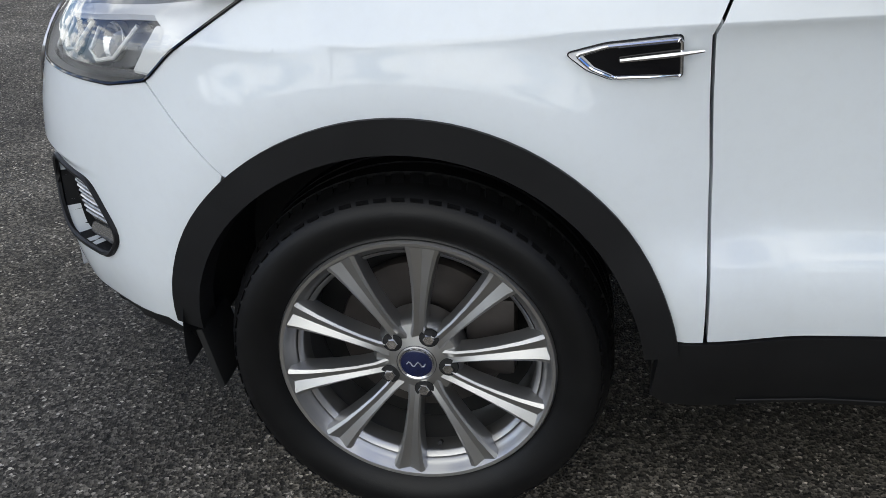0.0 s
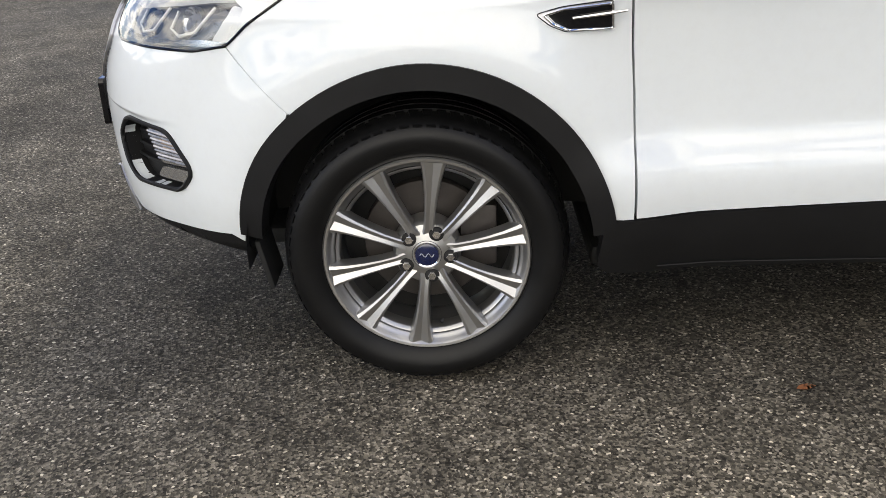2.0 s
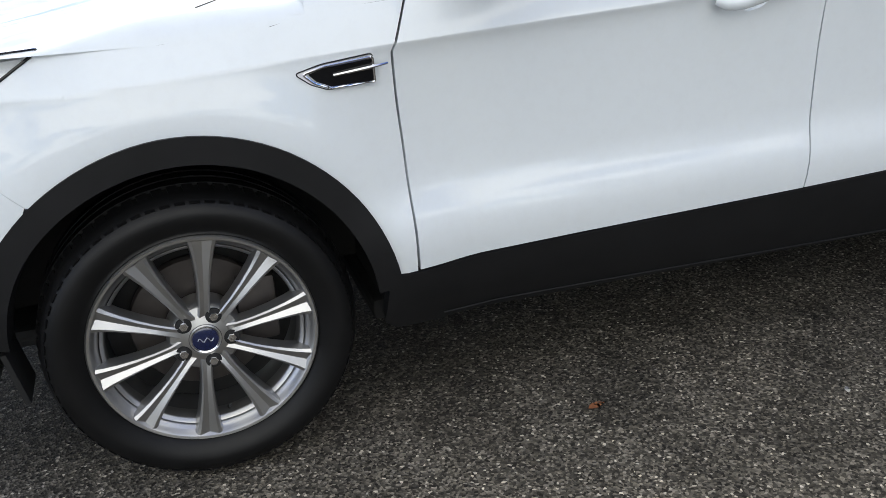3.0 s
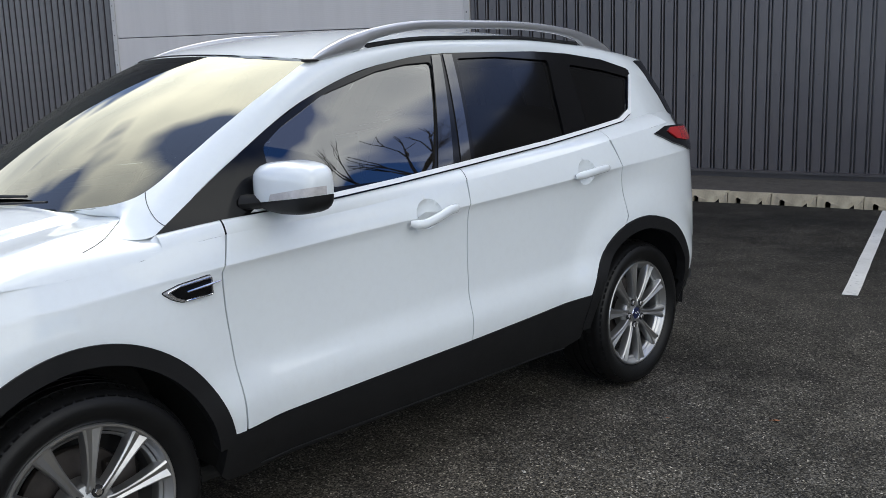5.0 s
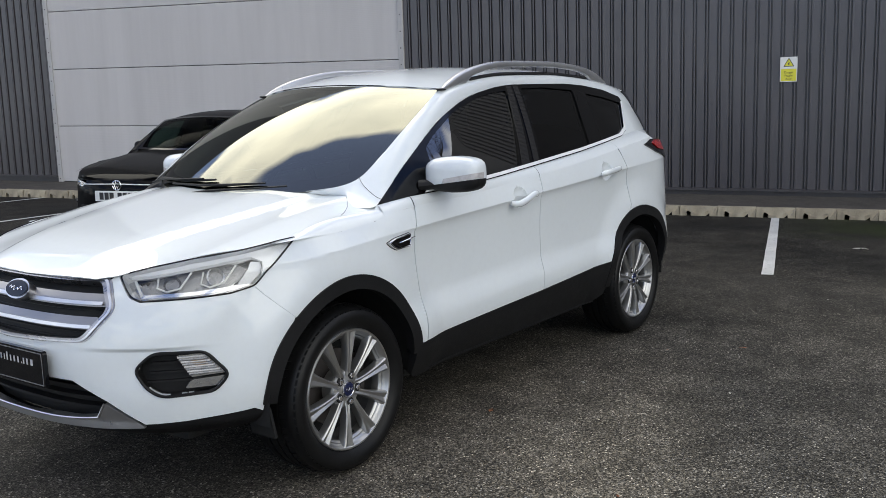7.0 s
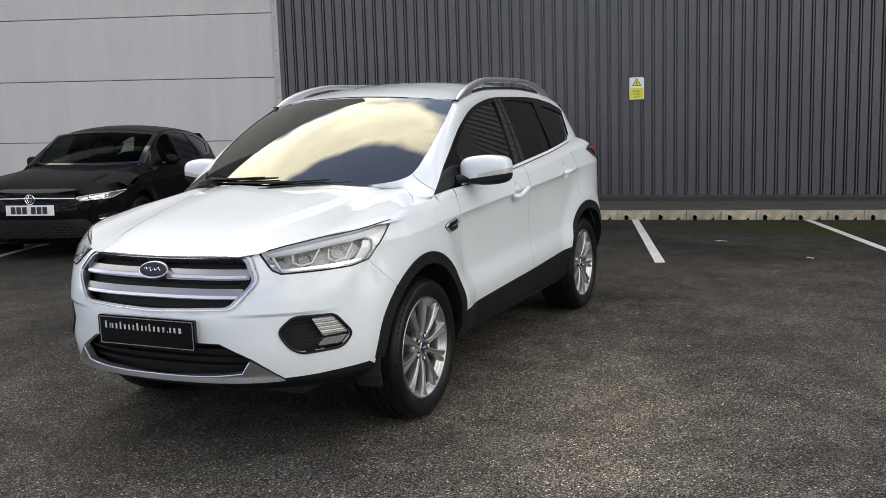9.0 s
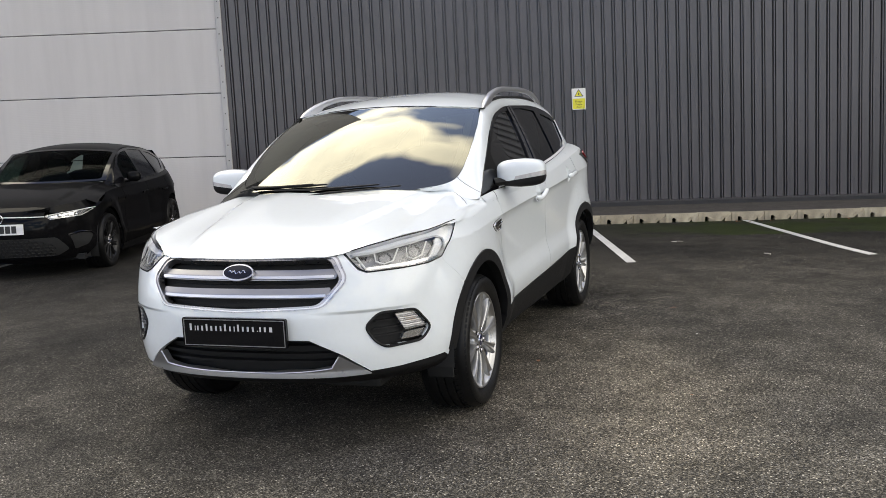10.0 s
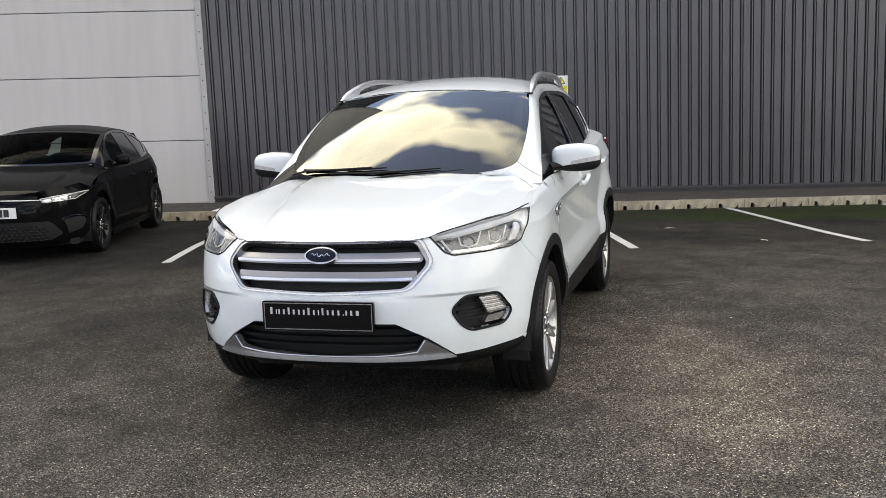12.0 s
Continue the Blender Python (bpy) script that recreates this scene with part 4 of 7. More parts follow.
for zc, wide_, h in ((0.826, 0.470, 0.046), (0.744, 0.440, 0.046)):
    bar = part("grille_bar", patch(rounded([(-wide_, zc - h / 2), (wide_, zc - h / 2), (wide_ + 0.012, zc + h / 2), (-wide_ - 0.012, zc + h / 2)], 0.012), offset(skin, lambda u, v, z0=zc: -0.012 - 0.25 * abs(v - z0)), 0.03, (), 0.03, steps=(0.04, 0.01)), M_BAR, grille)
    part("bar_bead", patch(rounded([(-wide_ + 0.01, zc - h / 2 + 0.004), (wide_ - 0.01, zc - h / 2 + 0.004), (wide_ - 0.01, zc - h / 2 + 0.016), (-wide_ + 0.01, zc - h / 2 + 0.016)], 0.005), offset(skin, -0.006), 0.03, (), 0.015), M_BEAD, grille)
for i in range(9):
    z = 0.685 + 0.022 * i
    part("mesh_slat", patch([(-0.42, z - 0.002), (0.42, z - 0.002), (0.42, z + 0.002), (-0.42, z + 0.002)], offset(skin, -0.045), 0.07, (), 0.01), M_PLASTIC, grille)
oval = lambda rx, rz, z0, n=40: [(rx * math.cos(2 * math.pi * k / n), z0 + rz * math.sin(2 * math.pi * k / n)) for k in range(n)]
badge = part("badge", patch(oval(0.080, 0.033, 0.828), offset(skin, 0.016), 0.02, (), 0.03), M_BEAD, car, "dark blue oval badge in a chrome rim")
part("badge_field", patch(oval(0.073, 0.027, 0.828), offset(skin, 0.019), 0.02), M_BADGE, badge)
wave = [(-0.046 + 0.092 * k / 40, 0.828 + 0.0045 * math.sin(k * 0.62) + 0.003 * math.sin(k * 0.23)) for k in range(41)]
part("badge_stroke", tube([offset(skin, 0.0205)(u, v) for u, v in wave], 0.0018, 6), M_CHROME, badge)

# front plate on its holder
def plate_at(u, v, w):
    return Vector((-0.934 - w + 0.05 * u * u, u, v))


holder = part("number_plate", prism(rounded([(-0.266, 0.506), (0.266, 0.506), (0.266, 0.641), (-0.266, 0.641)], 0.012, 3), 0.016, plate_at), M_GLOSSBLACK, car, "black dealer plate with pale lettering", smooth=False)
edge_ = bmesh.new()
for poly in ([(-0.258, 0.513), (0.258, 0.513), (0.258, 0.5165), (-0.258, 0.5165)], [(-0.258, 0.6305), (0.258, 0.6305), (0.258, 0.634), (-0.258, 0.634)], [(-0.258, 0.513), (-0.2545, 0.513), (-0.2545, 0.634), (-0.258, 0.634)], [(0.2545, 0.513), (0.258, 0.513), (0.258, 0.634), (0.2545, 0.634)]):
    prism(poly, 0.0012, lambda u, v, w: plate_at(u, v, 0.016 + w), edge_)
part("plate_border", edge_, M_LAMPGREY, holder, smooth=False)
text = bmesh.new()
pos = 0.226
for k, (cap, w) in enumerate(zip((1, 0, 0, 0, 1, 0, 0, 0, 1, 0, 0, 1, 0, 0, 0, 0, 0, 0, 0), (20, 5, 15, 17, 17, 18, 17, 15, 19, 16, 11, 17, 17, 19, 18, 5, 15, 19, 27))):
    w *= 0.001
    z0, h = 0.582, (0.031 if cap else 0.006 if w < 0.006 and k > 8 else 0.022)
    ink = max(0.0042, w * 0.52)
    prism([(pos, z0), (pos, z0 + h), (pos - ink, z0 + h), (pos - ink, z0)], 0.001, lambda u, v, wv: plate_at(u, v, 0.016 + wv), text)
    pos -= w + 0.0072
part("lettering", text, M_PLATEGREY, holder, "pale grey lettering", smooth=False)

# bonnet
front = [(-0.812, 0.30), (-0.795, 0.40), (-0.755, 0.470), (-0.652, 0.562), (-0.552, 0.660), (-0.405, 0.762), (-0.33, 0.800)]
back = [(0.318, 0.800), (0.350, 0.72), (0.272, 0.55), (0.176, 0.38), (0.118, 0.18)]
hood = [(-0.824, 0.0)] + front + back + [(0.10, 0.0)] + [(p[0], -p[1]) for p in back[::-1]] + [(p[0], -p[1]) for p in front[::-1]]
bonnet = part("bonnet", patch(hood, bonnet_top, 0.022, (), 0.003), M_WHITE, car)
part("bonnet_lip", strip(lambda w: bonnet_top(-0.812 - 0.012 * (1 - (w / 0.3) ** 2), w), lambda w: skin(-w, 0.898), -0.3, 0.3, 20, 4), M_WHITE, bonnet)
part("scuttle", strip(lambda w: Vector((0.07 + 0.30 * (w / 0.72) ** 2, w, 1.085 - 0.01 * w * w)), lambda w: Vector((0.14 + 0.25 * (w / 0.72) ** 2, w, 1.113 + 0.02 * w * w)), -0.72, 0.72, 30, 3), M_PLASTIC, car, "black plastic scuttle below the windscreen")

# windscreen, roof
SCREEN_EDGE = [(-0.012, 0.48), (-0.007, 0.55), (0.004, 0.605), (0.028, 0.643), (0.075, 0.664), (0.15, 0.673), (0.30, 0.676), (0.50, 0.667), (0.70, 0.650), (0.90, 0.624), (1.0, 0.608)]


def screen_half(u):
    """Half width of the windscreen at the share u of its height."""
    return float(np.interp(u, [p[0] for p in SCREEN_EDGE], [p[1] for p in SCREEN_EDGE]))


glass_poly = [(u, -c) for u, c in SCREEN_EDGE] + [(u, c) for u, c in SCREEN_EDGE[::-1]]
windscreen = part("windscreen", patch(glass_poly, screen, 0.06, (), 0.005, steps=(0.07, 0.06)), M_GLASS, car, "large sloping windscreen mirroring the sky")
windscreen.visible_shadow = False
frit = glass_poly
frit_half = [(0.085, 0.48), (0.10, 0.565), (0.16, 0.625), (0.30, 0.643), (0.60, 0.632), (0.955, 0.588)]
frit_in = rounded([(u, -c) for u, c in frit_half] + [(u, c) for u, c in frit_half[::-1]], 0.04)
part("screen_border", patch(frit, offset(screen, -0.004), 0.05, (frit_in,)), M_WINDOWBLACK, windscreen)
roof_edge = [(1.30, 0.585), (1.70, 0.56), (2.3, 0.555), (2.9, 0.53), (3.28, 0.50)]
head = [(0.844 + 0.22 * (c / 0.68) ** 2, c) for c in (0.0, 0.2, 0.4, 0.55, 0.612)]
rp = head[1:] + [(1.12, 0.603)] + roof_edge
roof = part("roof", patch([head[0]] + rp + [(p[0], -p[1]) for p in rp[::-1]], roof_top, 0.06, (), 0.01), M_WHITE, car)
part("head_seal", tube([screen(1.012, y) + Vector((0, 0, 0.002)) for y in np.linspace(-0.605, 0.605, 25)], 0.003, 6), M_PLASTIC, roof)
part("spoiler", strip(lambda w: roof_top(3.26, w) + Vector((0, 0, 0.004)), lambda w: Vector((3.40 - 0.50 * w * w, w, 1.525 - 0.10 * w * w)), -0.475, 0.475, 16, 3, bulge=lambda w: Vector((3.42 - 0.55 * w * w, w, 1.56 - 0.10 * w * w))), M_WHITE, roof)
tail = bmesh.new()
strip(lambda w: Vector((curve(0.3, TAIL), w, 0.3)), lambda w: Vector((curve(0.95, TAIL) - 0.03, w, 0.95)), -0.62, 0.62, 10, 5, bulge=lambda w: Vector((3.6, w, 0.62)), bm=tail)
strip(lambda w: Vector((curve(0.95, TAIL) - 0.03, w, 0.95)), lambda w: Vector((3.36, w, 1.53)), -0.42, 0.42, 10, 5, bulge=lambda w: Vector((3.56, w, 1.2)), bm=tail)
part("tailgate", tail, M_WHITE, car)


def cant(xd, sg):
    """Where the pillar and roof strip meets the windscreen or the roof, for a point xd along the window line."""
    if xd < 1.15:
        u = curve(xd, [(0.288, 0.05), (0.445, 0.19), (0.575, 0.33), (0.75, 0.54), (0.935, 0.77), (1.15, 1.0)])
        p = screen(u, -sg * (screen_half(u) + 0.003)) + Vector((0, 0, 0.003))
        k = ramp(xd, 1.0, 1.15)
        return p * (1 - k) + roof_top(p.x, p.y) * k
    x = curve(xd, [(1.15, 1.025), (1.32, 1.25), (1.694, 1.694), (2.27, 2.27), (2.76, 2.80), (3.3, 3.28)])
    c = curve(xd, [(1.15, 0.611), (1.32, 0.592), (1.694, 0.560), (2.27, 0.555), (2.76, 0.535), (3.3, 0.50)])
    return roof_top(x, -sg * c)


def shoulder(x0, x1, sg, bm):
    """The shelf from the side panels up to the foot of the windows."""
    def low(w):
        z = curve(w, DB) - 0.04
        return Vector((w, -sg * side(w, z), z))

    def high(w):
        z = curve(w, DB) + 0.004
        return Vector((w, -sg * (glasshouse(w, z) - 0.002), z))
    return strip(low, high, x0, x1, max(6, int((x1 - x0) / 0.05)), 5, bulge=lambda w: low(w) * 0.45 + high(w) * 0.55 + Vector((0, -sg * 0.006, 0.012)), bm=bm)


def top_edge(xs, dz=-0.04):
    return [(SX + x, curve(x, DB) + dz) for x in xs]


def wheel_arch(axle, a0, a1, sg, parent):
    ring = arc(axle, 0.470, a0, a1, 44) + arc(axle, 0.412, a1, a0, 44)
    ring = [(sg * p[0], p[1]) for p in ring]
    return part("arch_trim", patch(ring, offset(skin, 0.007), 0.03, (), 0.045), M_PLASTIC, parent, "matt black plastic wheel arch trim")


GAP = 0.0035
for sg in (1, -1):
    fn_side = glass_l if sg > 0 else glass_r
    P = (lambda poly: poly) if sg > 0 else mirror_poly
    # wing
    wing_poly = [(1.0245, 0.8435), (1.067, 0.893), (1.198, 0.990), (1.25, 0.985), (1.48, 0.985), (1.70, 1.000), (SX + 0.288, 1.018), *top_edge([0.40, 0.494]),
                 (SX + 0.456 - GAP, 0.931), (SX + 0.462 - GAP, 0.83), (SX + 0.470 - GAP, 0.732), (SX + 0.476 - GAP, 0.60), (SX + 0.482 - GAP, 0.443), (SX + 0.455, 0.441), *arc(0, 0.466, 12, 130, 48), (1.1895, 0.7075)]
    wb = patch(from_crease(dense(P(wing_poly), 0.03)), creased, 0.035, (), 0.025, cuts=FOLDS)

    def wing_low(w):
        z = float(np.interp(w, [-0.004, 0.216, 0.288], [0.985, 1.0, 1.018]))
        return Vector((w, -sg * side(w, z), z))

    def wing_high(w):
        return bonnet_top(w, -sg * 0.8005)
    def wing_bow(w):
        # leans in at the slope of the panel below
        p = wing_low(w)
        slope = (side(w, p.z) - side(w, p.z - 0.015)) / 0.015
        h = max(wing_high(w).z - 0.006 - p.z, 0.004)
        return Vector((w, -sg * max(side(w, p.z) + slope * h, 0.806), p.z + h))
    strip(wing_low, wing_high, -0.33, 0.318, 24, 6, bulge=wing_bow, bm=wb)
    strip(lambda w: skin(sg * w, 0.9885), lambda w: bonnet_top(belt(w, 0.9885)[0] + 0.004, -sg * 0.80), 1.10, 1.21, 6, 2, bm=wb)
    shoulder(0.288, 0.494, sg, wb)
    # the wing sweeps up round the corner of the glass into the pillar
    low = Vector((0, 0, -0.0012))
    edge_dt = lambda w: fn_side(w, curve(w, DT) + 0.001)
    foot = edge_dt(0.288)
    rim_a = [(-0.012, 0.48), (-0.007, 0.55), (0.004, 0.605), (0.035, 0.648), (0.095, 0.668), (0.19, 0.6745)]
    rim_b = [bonnet_top(0.215, -sg * 0.50) + low, bonnet_top(0.268, -sg * 0.568) + low, bonnet_top(0.266, -sg * 0.650) + low, bonnet_top(0.195, -sg * 0.745) + low, foot, edge_dt(0.445)]

    def smooth_path(pts, w):
        k = min(int(w), len(pts) - 2)
        f = w - k
        p0, p1, p2, p3 = (Vector(pts[min(max(k + j, 0), len(pts) - 1)]) for j in (-1, 0, 1, 2))
        return 0.5 * (2 * p1 + (p2 - p0) * f + (2 * p0 - 5 * p1 + 4 * p2 - p3) * f * f + (3 * p1 - p0 - 3 * p2 + p3) * f ** 3)

    def glass_rim(w):
        u, c = smooth_path(rim_a, w)
        return screen(u, -sg * (c + 0.003)) + Vector((0, 0, 0.003))

    def wing_rim(w):
        return smooth_path(rim_b, w)

    def rim_bow(w):
        # leaves the bonnet level with it, and meets the pillar with the pillar's own bow
        m = wing_rim(w) * 0.5 + glass_rim(w) * 0.5
        flat_ = Vector((m.x, m.y, min(m.z, bonnet_top(m.x, m.y).z + 0.002)))
        k = ramp(w, 3.0, 4.0)
        return flat_ * (1 - k) + m * k + Vector((-0.016, -sg * 0.010, 0.022)) * ramp(w, 3.6, 5.0)
    if sg > 0:
        strip(wing_rim, glass_rim, 0.0, 5.0, 48, 8, bulge=rim_bow, bm=wb)
    else:
        strip(wing_rim, glass_rim, 4.15, 5.0, 12, 8, bulge=rim_bow, bm=wb)
        part("scuttle_corner", strip(wing_rim, glass_rim, 0.0, 4.15, 34, 6, bulge=rim_bow), M_PLASTIC, car, "black plastic corner of the scuttle")
    strip(lambda w: Vector((w, -sg * side(w, 1.018), 1.018)), lambda w: smooth_path([bonnet_top(0.27, -sg * 0.803), foot, foot + Vector((0.02, 0, -0.002))], (w - 0.25) / 0.05), 0.25, 0.34, 6, 3, bm=wb)
    wing = part("front_wing", wb, M_WHITE, car)
    part("seam_backing", tube([offset(skin, -0.0048)(sg * (1.020 + 0.172 * k / 8), 0.8475 - 0.1425 * k / 8) for k in range(9)], 0.004, 6), M_WHITE, wing)
    part("shut_line", tube([bonnet_top(x, -sg * c) + Vector((0, 0, 0.0004)) for x, c in ((0.318, 0.585), (0.300, 0.615), (0.275, 0.645), (0.245, 0.677), (0.21, 0.710), (0.17, 0.745), (0.126, 0.772), (0.08, 0.793))], 0.0011, 6), M_DARK, bonnet)
    part("pillar_joint", tube([wing_rim(4.25 - 0.8 * f) * (1 - f) ** 2 + rim_bow(4.25 - 0.8 * f) * 2 * f * (1 - f) + glass_rim(4.25 - 0.8 * f) * f * f + Vector((-0.0004, -sg * 0.0004, 0.0006)) for f in np.linspace(0, 1, 11)], 0.0010, 6), M_DARK, wing)
    wheel_arch(0.0, 8, 173, sg, wing)
    # side vent
    V = [(SX + 0.250, 0.907), (SX + 0.305, 0.921), (SX + 0.412, 0.933), (SX + 0.416, 0.872), (SX + 0.315, 0.870), (SX + 0.280, 0.884)]
    vent = part("side_vent", patch(P(rounded(V, 0.008)), offset(skin, 0.008), 0.02, (), 0.012), M_BEAD, wing, "chrome side vent with a black centre")
    part("vent_centre", patch(P([(SX + 0.274, 0.905), (SX + 0.310, 0.916), (SX + 0.409, 0.927), (SX + 0.411, 0.878), (SX + 0.318, 0.876), (SX + 0.290, 0.889)]), offset(skin, 0.010), 0.02), M_GLOSSBLACK, vent)
    outline = rounded(V, 0.008)
    part("vent_seal", tube([offset(skin, 0.001)(sg * a, b_) for a, b_ in outline + outline[:1]], 0.0022, 6), M_DARK, vent)
    inner = rounded([(SX + 0.264, 0.906), (SX + 0.307, 0.9185), (SX + 0.4105, 0.930), (SX + 0.4135, 0.875), (SX + 0.3165, 0.873), (SX + 0.285, 0.8865)], 0.006)
    part("vent_rim", tube([offset(skin, 0.010)(sg * a, b_) for a, b_ in inner + inner[:1]], 0.0030, 8), M_CHROME, vent)
    part("vent_bar", tube([offset(skin, 0.014)(sg * (SX + a), b_) for a, b_ in ((0.325, 0.899), (0.40, 0.908), (0.442, 0.914))], [0.003, 0.004, 0.002], 6), M_CHROME, vent)
    # doors
    for which in ("front", "rear"):
        if which == "front":
            poly = [(SX + 0.500, 1.036), (SX + 0.458, 0.931), (SX + 0.464, 0.83), (SX + 0.472, 0.732), (SX + 0.478, 0.60), (SX + 0.485, 0.445), SILL[1], (SX + 1.508, 0.683), (SX + 1.508, 0.85), (SX + 1.512, 0.99), *top_edge([1.525, 1.2, 0.86, 0.6])]
            poly[6] = (SX + 1.500 - GAP, 0.4905)
            hx, hz, span = 1.317, 0.992, (0.500, 1.530)
        else:
            poly = [(SX + 1.500, 0.491), (SX + 2.215, 0.530), *[q for q in arc(2.69, 0.472, 157, 108, 8)], (SX + 2.540, 0.83), (SX + 2.522, 0.95), (SX + 2.512, 1.05), *top_edge([2.47, 2.2, 1.9, 1.7, 1.532]), (SX + 1.516, 0.99), (SX + 1.512, 0.85), (SX + 1.512, 0.683)]
            hx, hz, span = 2.262, 1.050, (1.533, 2.48)
        cup = [(SX + hx - 0.01 + 0.062 * math.cos(2 * math.pi * k / 28), hz + 0.004 + 0.054 * math.sin(2 * math.pi * k / 28)) for k in range(28)]
        db = patch(from_crease(dense(P(poly), 0.03)), creased, 0.035, (from_crease(P(cup)),), 0.025, cuts=FOLDS)

        def dish(u, v, hx=hx, hz=hz):
            r = ((abs(u) - SX - hx + 0.01) / 0.062) ** 2 + ((v - hz - 0.004) / 0.054) ** 2
            return -0.024 * max(1 - r, 0.0) ** 0.7
        patch(P(cup), offset(skin, dish), 0.012, bm=db)
        shoulder(*span, sg, db)
        door = part(which + "_door", db, M_WHITE, car)
        # handle
        hb = bmesh.new()
        pts = []
        for k in range(13):
            u = -1 + 2 * k / 12
            lift = 0.014 + 0.020 * (1 - abs(u) ** 6)
            pts.append(offset(skin, lift)(sg * (SX + hx + 0.115 * u), hz + 0.009 * u))
        tube(pts, [0.009] + [0.0145] * 11 + [0.009], 10, hb, flat=1.15)
        part("door_handle", hb, M_WHITE, door)
    # windows: gloss black surround with the panes set in it
    xs_b, xs_t = [0.50, 0.86, 1.2, 1.55, 2.09, 2.45, 2.70], [2.93, 2.76, 2.5, 2.27, 1.98, 1.694, 1.5, 1.315, 1.12, 0.935, 0.75, 0.575, 0.43]
    dlo = [(0.288, 1.060)] + [(x, curve(x, DB) + 0.002) for x in xs_b] + [(2.80, 1.268), (2.88, 1.36), (2.965, 1.455), (2.955, 1.482)] + [(x, curve(x, DT)) for x in xs_t]
    pane_f = [(0.70, 1.130), (0.71, 1.275), (0.80, 1.330), (1.011, 1.425), (1.30, 1.499), (1.46, 1.522), (1.60, 1.529), (1.575, 1.45), (1.40, 1.142), (1.2, 1.126)]
    pane_r = [(1.625, 1.155), (1.755, 1.541), (2.0, 1.546), (2.335, 1.527), (2.27, 1.37), (2.225, 1.200)]
    pane_q = [(2.40, 1.215), (2.43, 1.35), (2.475, 1.507), (2.72, 1.478), (2.93, 1.440), (2.86, 1.37), (2.785, 1.275), (2.70, 1.248)]
    panes = [rounded(q, 0.02) for q in (pane_f, pane_r, pane_q)]
    frame_ = part("window_surround", patch(dlo, offset(fn_side, 0.004 if sg > 0 else -0.012), 0.05, panes, 0.03), M_WINDOWBLACK, car, "black window surround")
    pn = []
    for poly, mat, lab in ((pane_f, M_SIDEGLASS, "clear side window mirroring sky and bare trees"), (pane_r, M_PRIVACY, "dark privacy glass"), (pane_q, M_PRIVACY, "dark privacy glass")):
        g = part("side_window", patch(rounded([(p[0], p[1]) for p in poly], 0.02), offset(fn_side, -0.003), 0.06), mat, frame_, lab)
        g.visible_shadow = False
    # glossy centre pillar covers
    for q in ([(1.415, 1.140), (1.618, 1.552), (1.668, 1.555), (1.50, 1.147)], [(1.545, 1.150), (1.685, 1.556), (1.735, 1.556), (1.60, 1.152)]):
        part("pillar_cover", patch(q, offset(fn_side, 0.008), 0.05, (), 0.006), M_PIANO, frame_, "gloss black pillar cover")
    # both strips white: the chrome's bright reflection put into the colour
    part("belt_strip", patch([(x, curve(x, DB) + 0.006) for x in (0.60, 0.86, 1.2, 1.55, 2.09, 2.45, 2.70)] + [(2.795, 1.272), (2.785, 1.290)] + [(x, curve(x, DB) + 0.021) for x in (2.68, 2.45, 2.09, 1.55, 1.2, 0.86, 0.62)], offset(fn_side, 0.011), 0.05, (), 0.010), M_SILVERWHITE, frame_, "bright chrome strip along the windows")
    part("quarter_strip", patch([(2.80, 1.268), (2.88, 1.36), (2.965, 1.455), (2.945, 1.450), (2.865, 1.365), (2.785, 1.278)], offset(fn_side, 0.009), 0.03, (), 0.006), M_SILVERWHITE, frame_)
    # pillar and roof side, with the quarter panel behind
    edge = lambda w: fn_side(w, curve(w, DT) + 0.001) if w <= 2.98 else fn_side(w, 1.475 - 0.30 * (w - 2.98))
    pb = strip(edge, lambda w: cant(w, sg), 0.445, 3.20, 60, 6, bulge=lambda w: edge(w) * 0.5 + cant(w, sg) * 0.5 + Vector((-0.016 * ramp(w, 1.3, 0.9), -sg * (0.010 + 0.010 * ramp(w, 0.5, 1.2)), 0.022)))
    part("roof_side", pb, M_WHITE, roof)
    up = [(2.70, 1.232), (3.345, 1.262), (3.30, 1.345), (3.255, 1.40), (3.20, 1.409), (2.98, 1.475), (2.965, 1.455), (2.88, 1.36), (2.80, 1.268)]
    qb = patch(up, fn_side, 0.04, (), 0.0)
    shoulder(2.482, 2.98, sg, qb)
    qp = [*arc(2.69, 0.472, 107, 20, 36), (SX + 3.13 - 2.69 + 2.69, 0.47), (SX + 3.20, 0.50), (5.00, 0.54), (5.22, 0.56), (5.22, 1.02), (4.86, 1.10), *[(SX + x, curve(x, DB) - 0.04) for x in (3.0, 2.8, 2.62, 2.484)], (SX + 2.516, 1.05), (SX + 2.526, 0.95), (SX + 2.544, 0.83)]
    patch(from_crease(dense(P(qp), 0.03)), creased, 0.04, (), 0.02, bm=qb, cuts=FOLDS)
    strip(lambda w: skin(sg * w, 1.12), lambda w: fn_side(min(belt(w, 1.12)[0], 3.36), 1.262), 4.55, 5.25, 10, 4, bm=qb)
    def rear_x(z):
        return float(np.interp(z, [1.12, 1.262, 1.345, 1.40, 1.51], [3.38, 3.345, 3.30, 3.255, 3.17]))
    zs = (1.20, 1.262, 1.345, 1.40, 1.47, 1.52)
    part("rear_screen_edge", patch([(rear_x(z) - 0.05, z) for z in zs] + [(rear_x(z) + 0.06, z) for z in zs[::-1]], offset(fn_side, 0.004), 0.04, (), 0.05), M_WINDOWBLACK, car, "black edge of the rear screen")
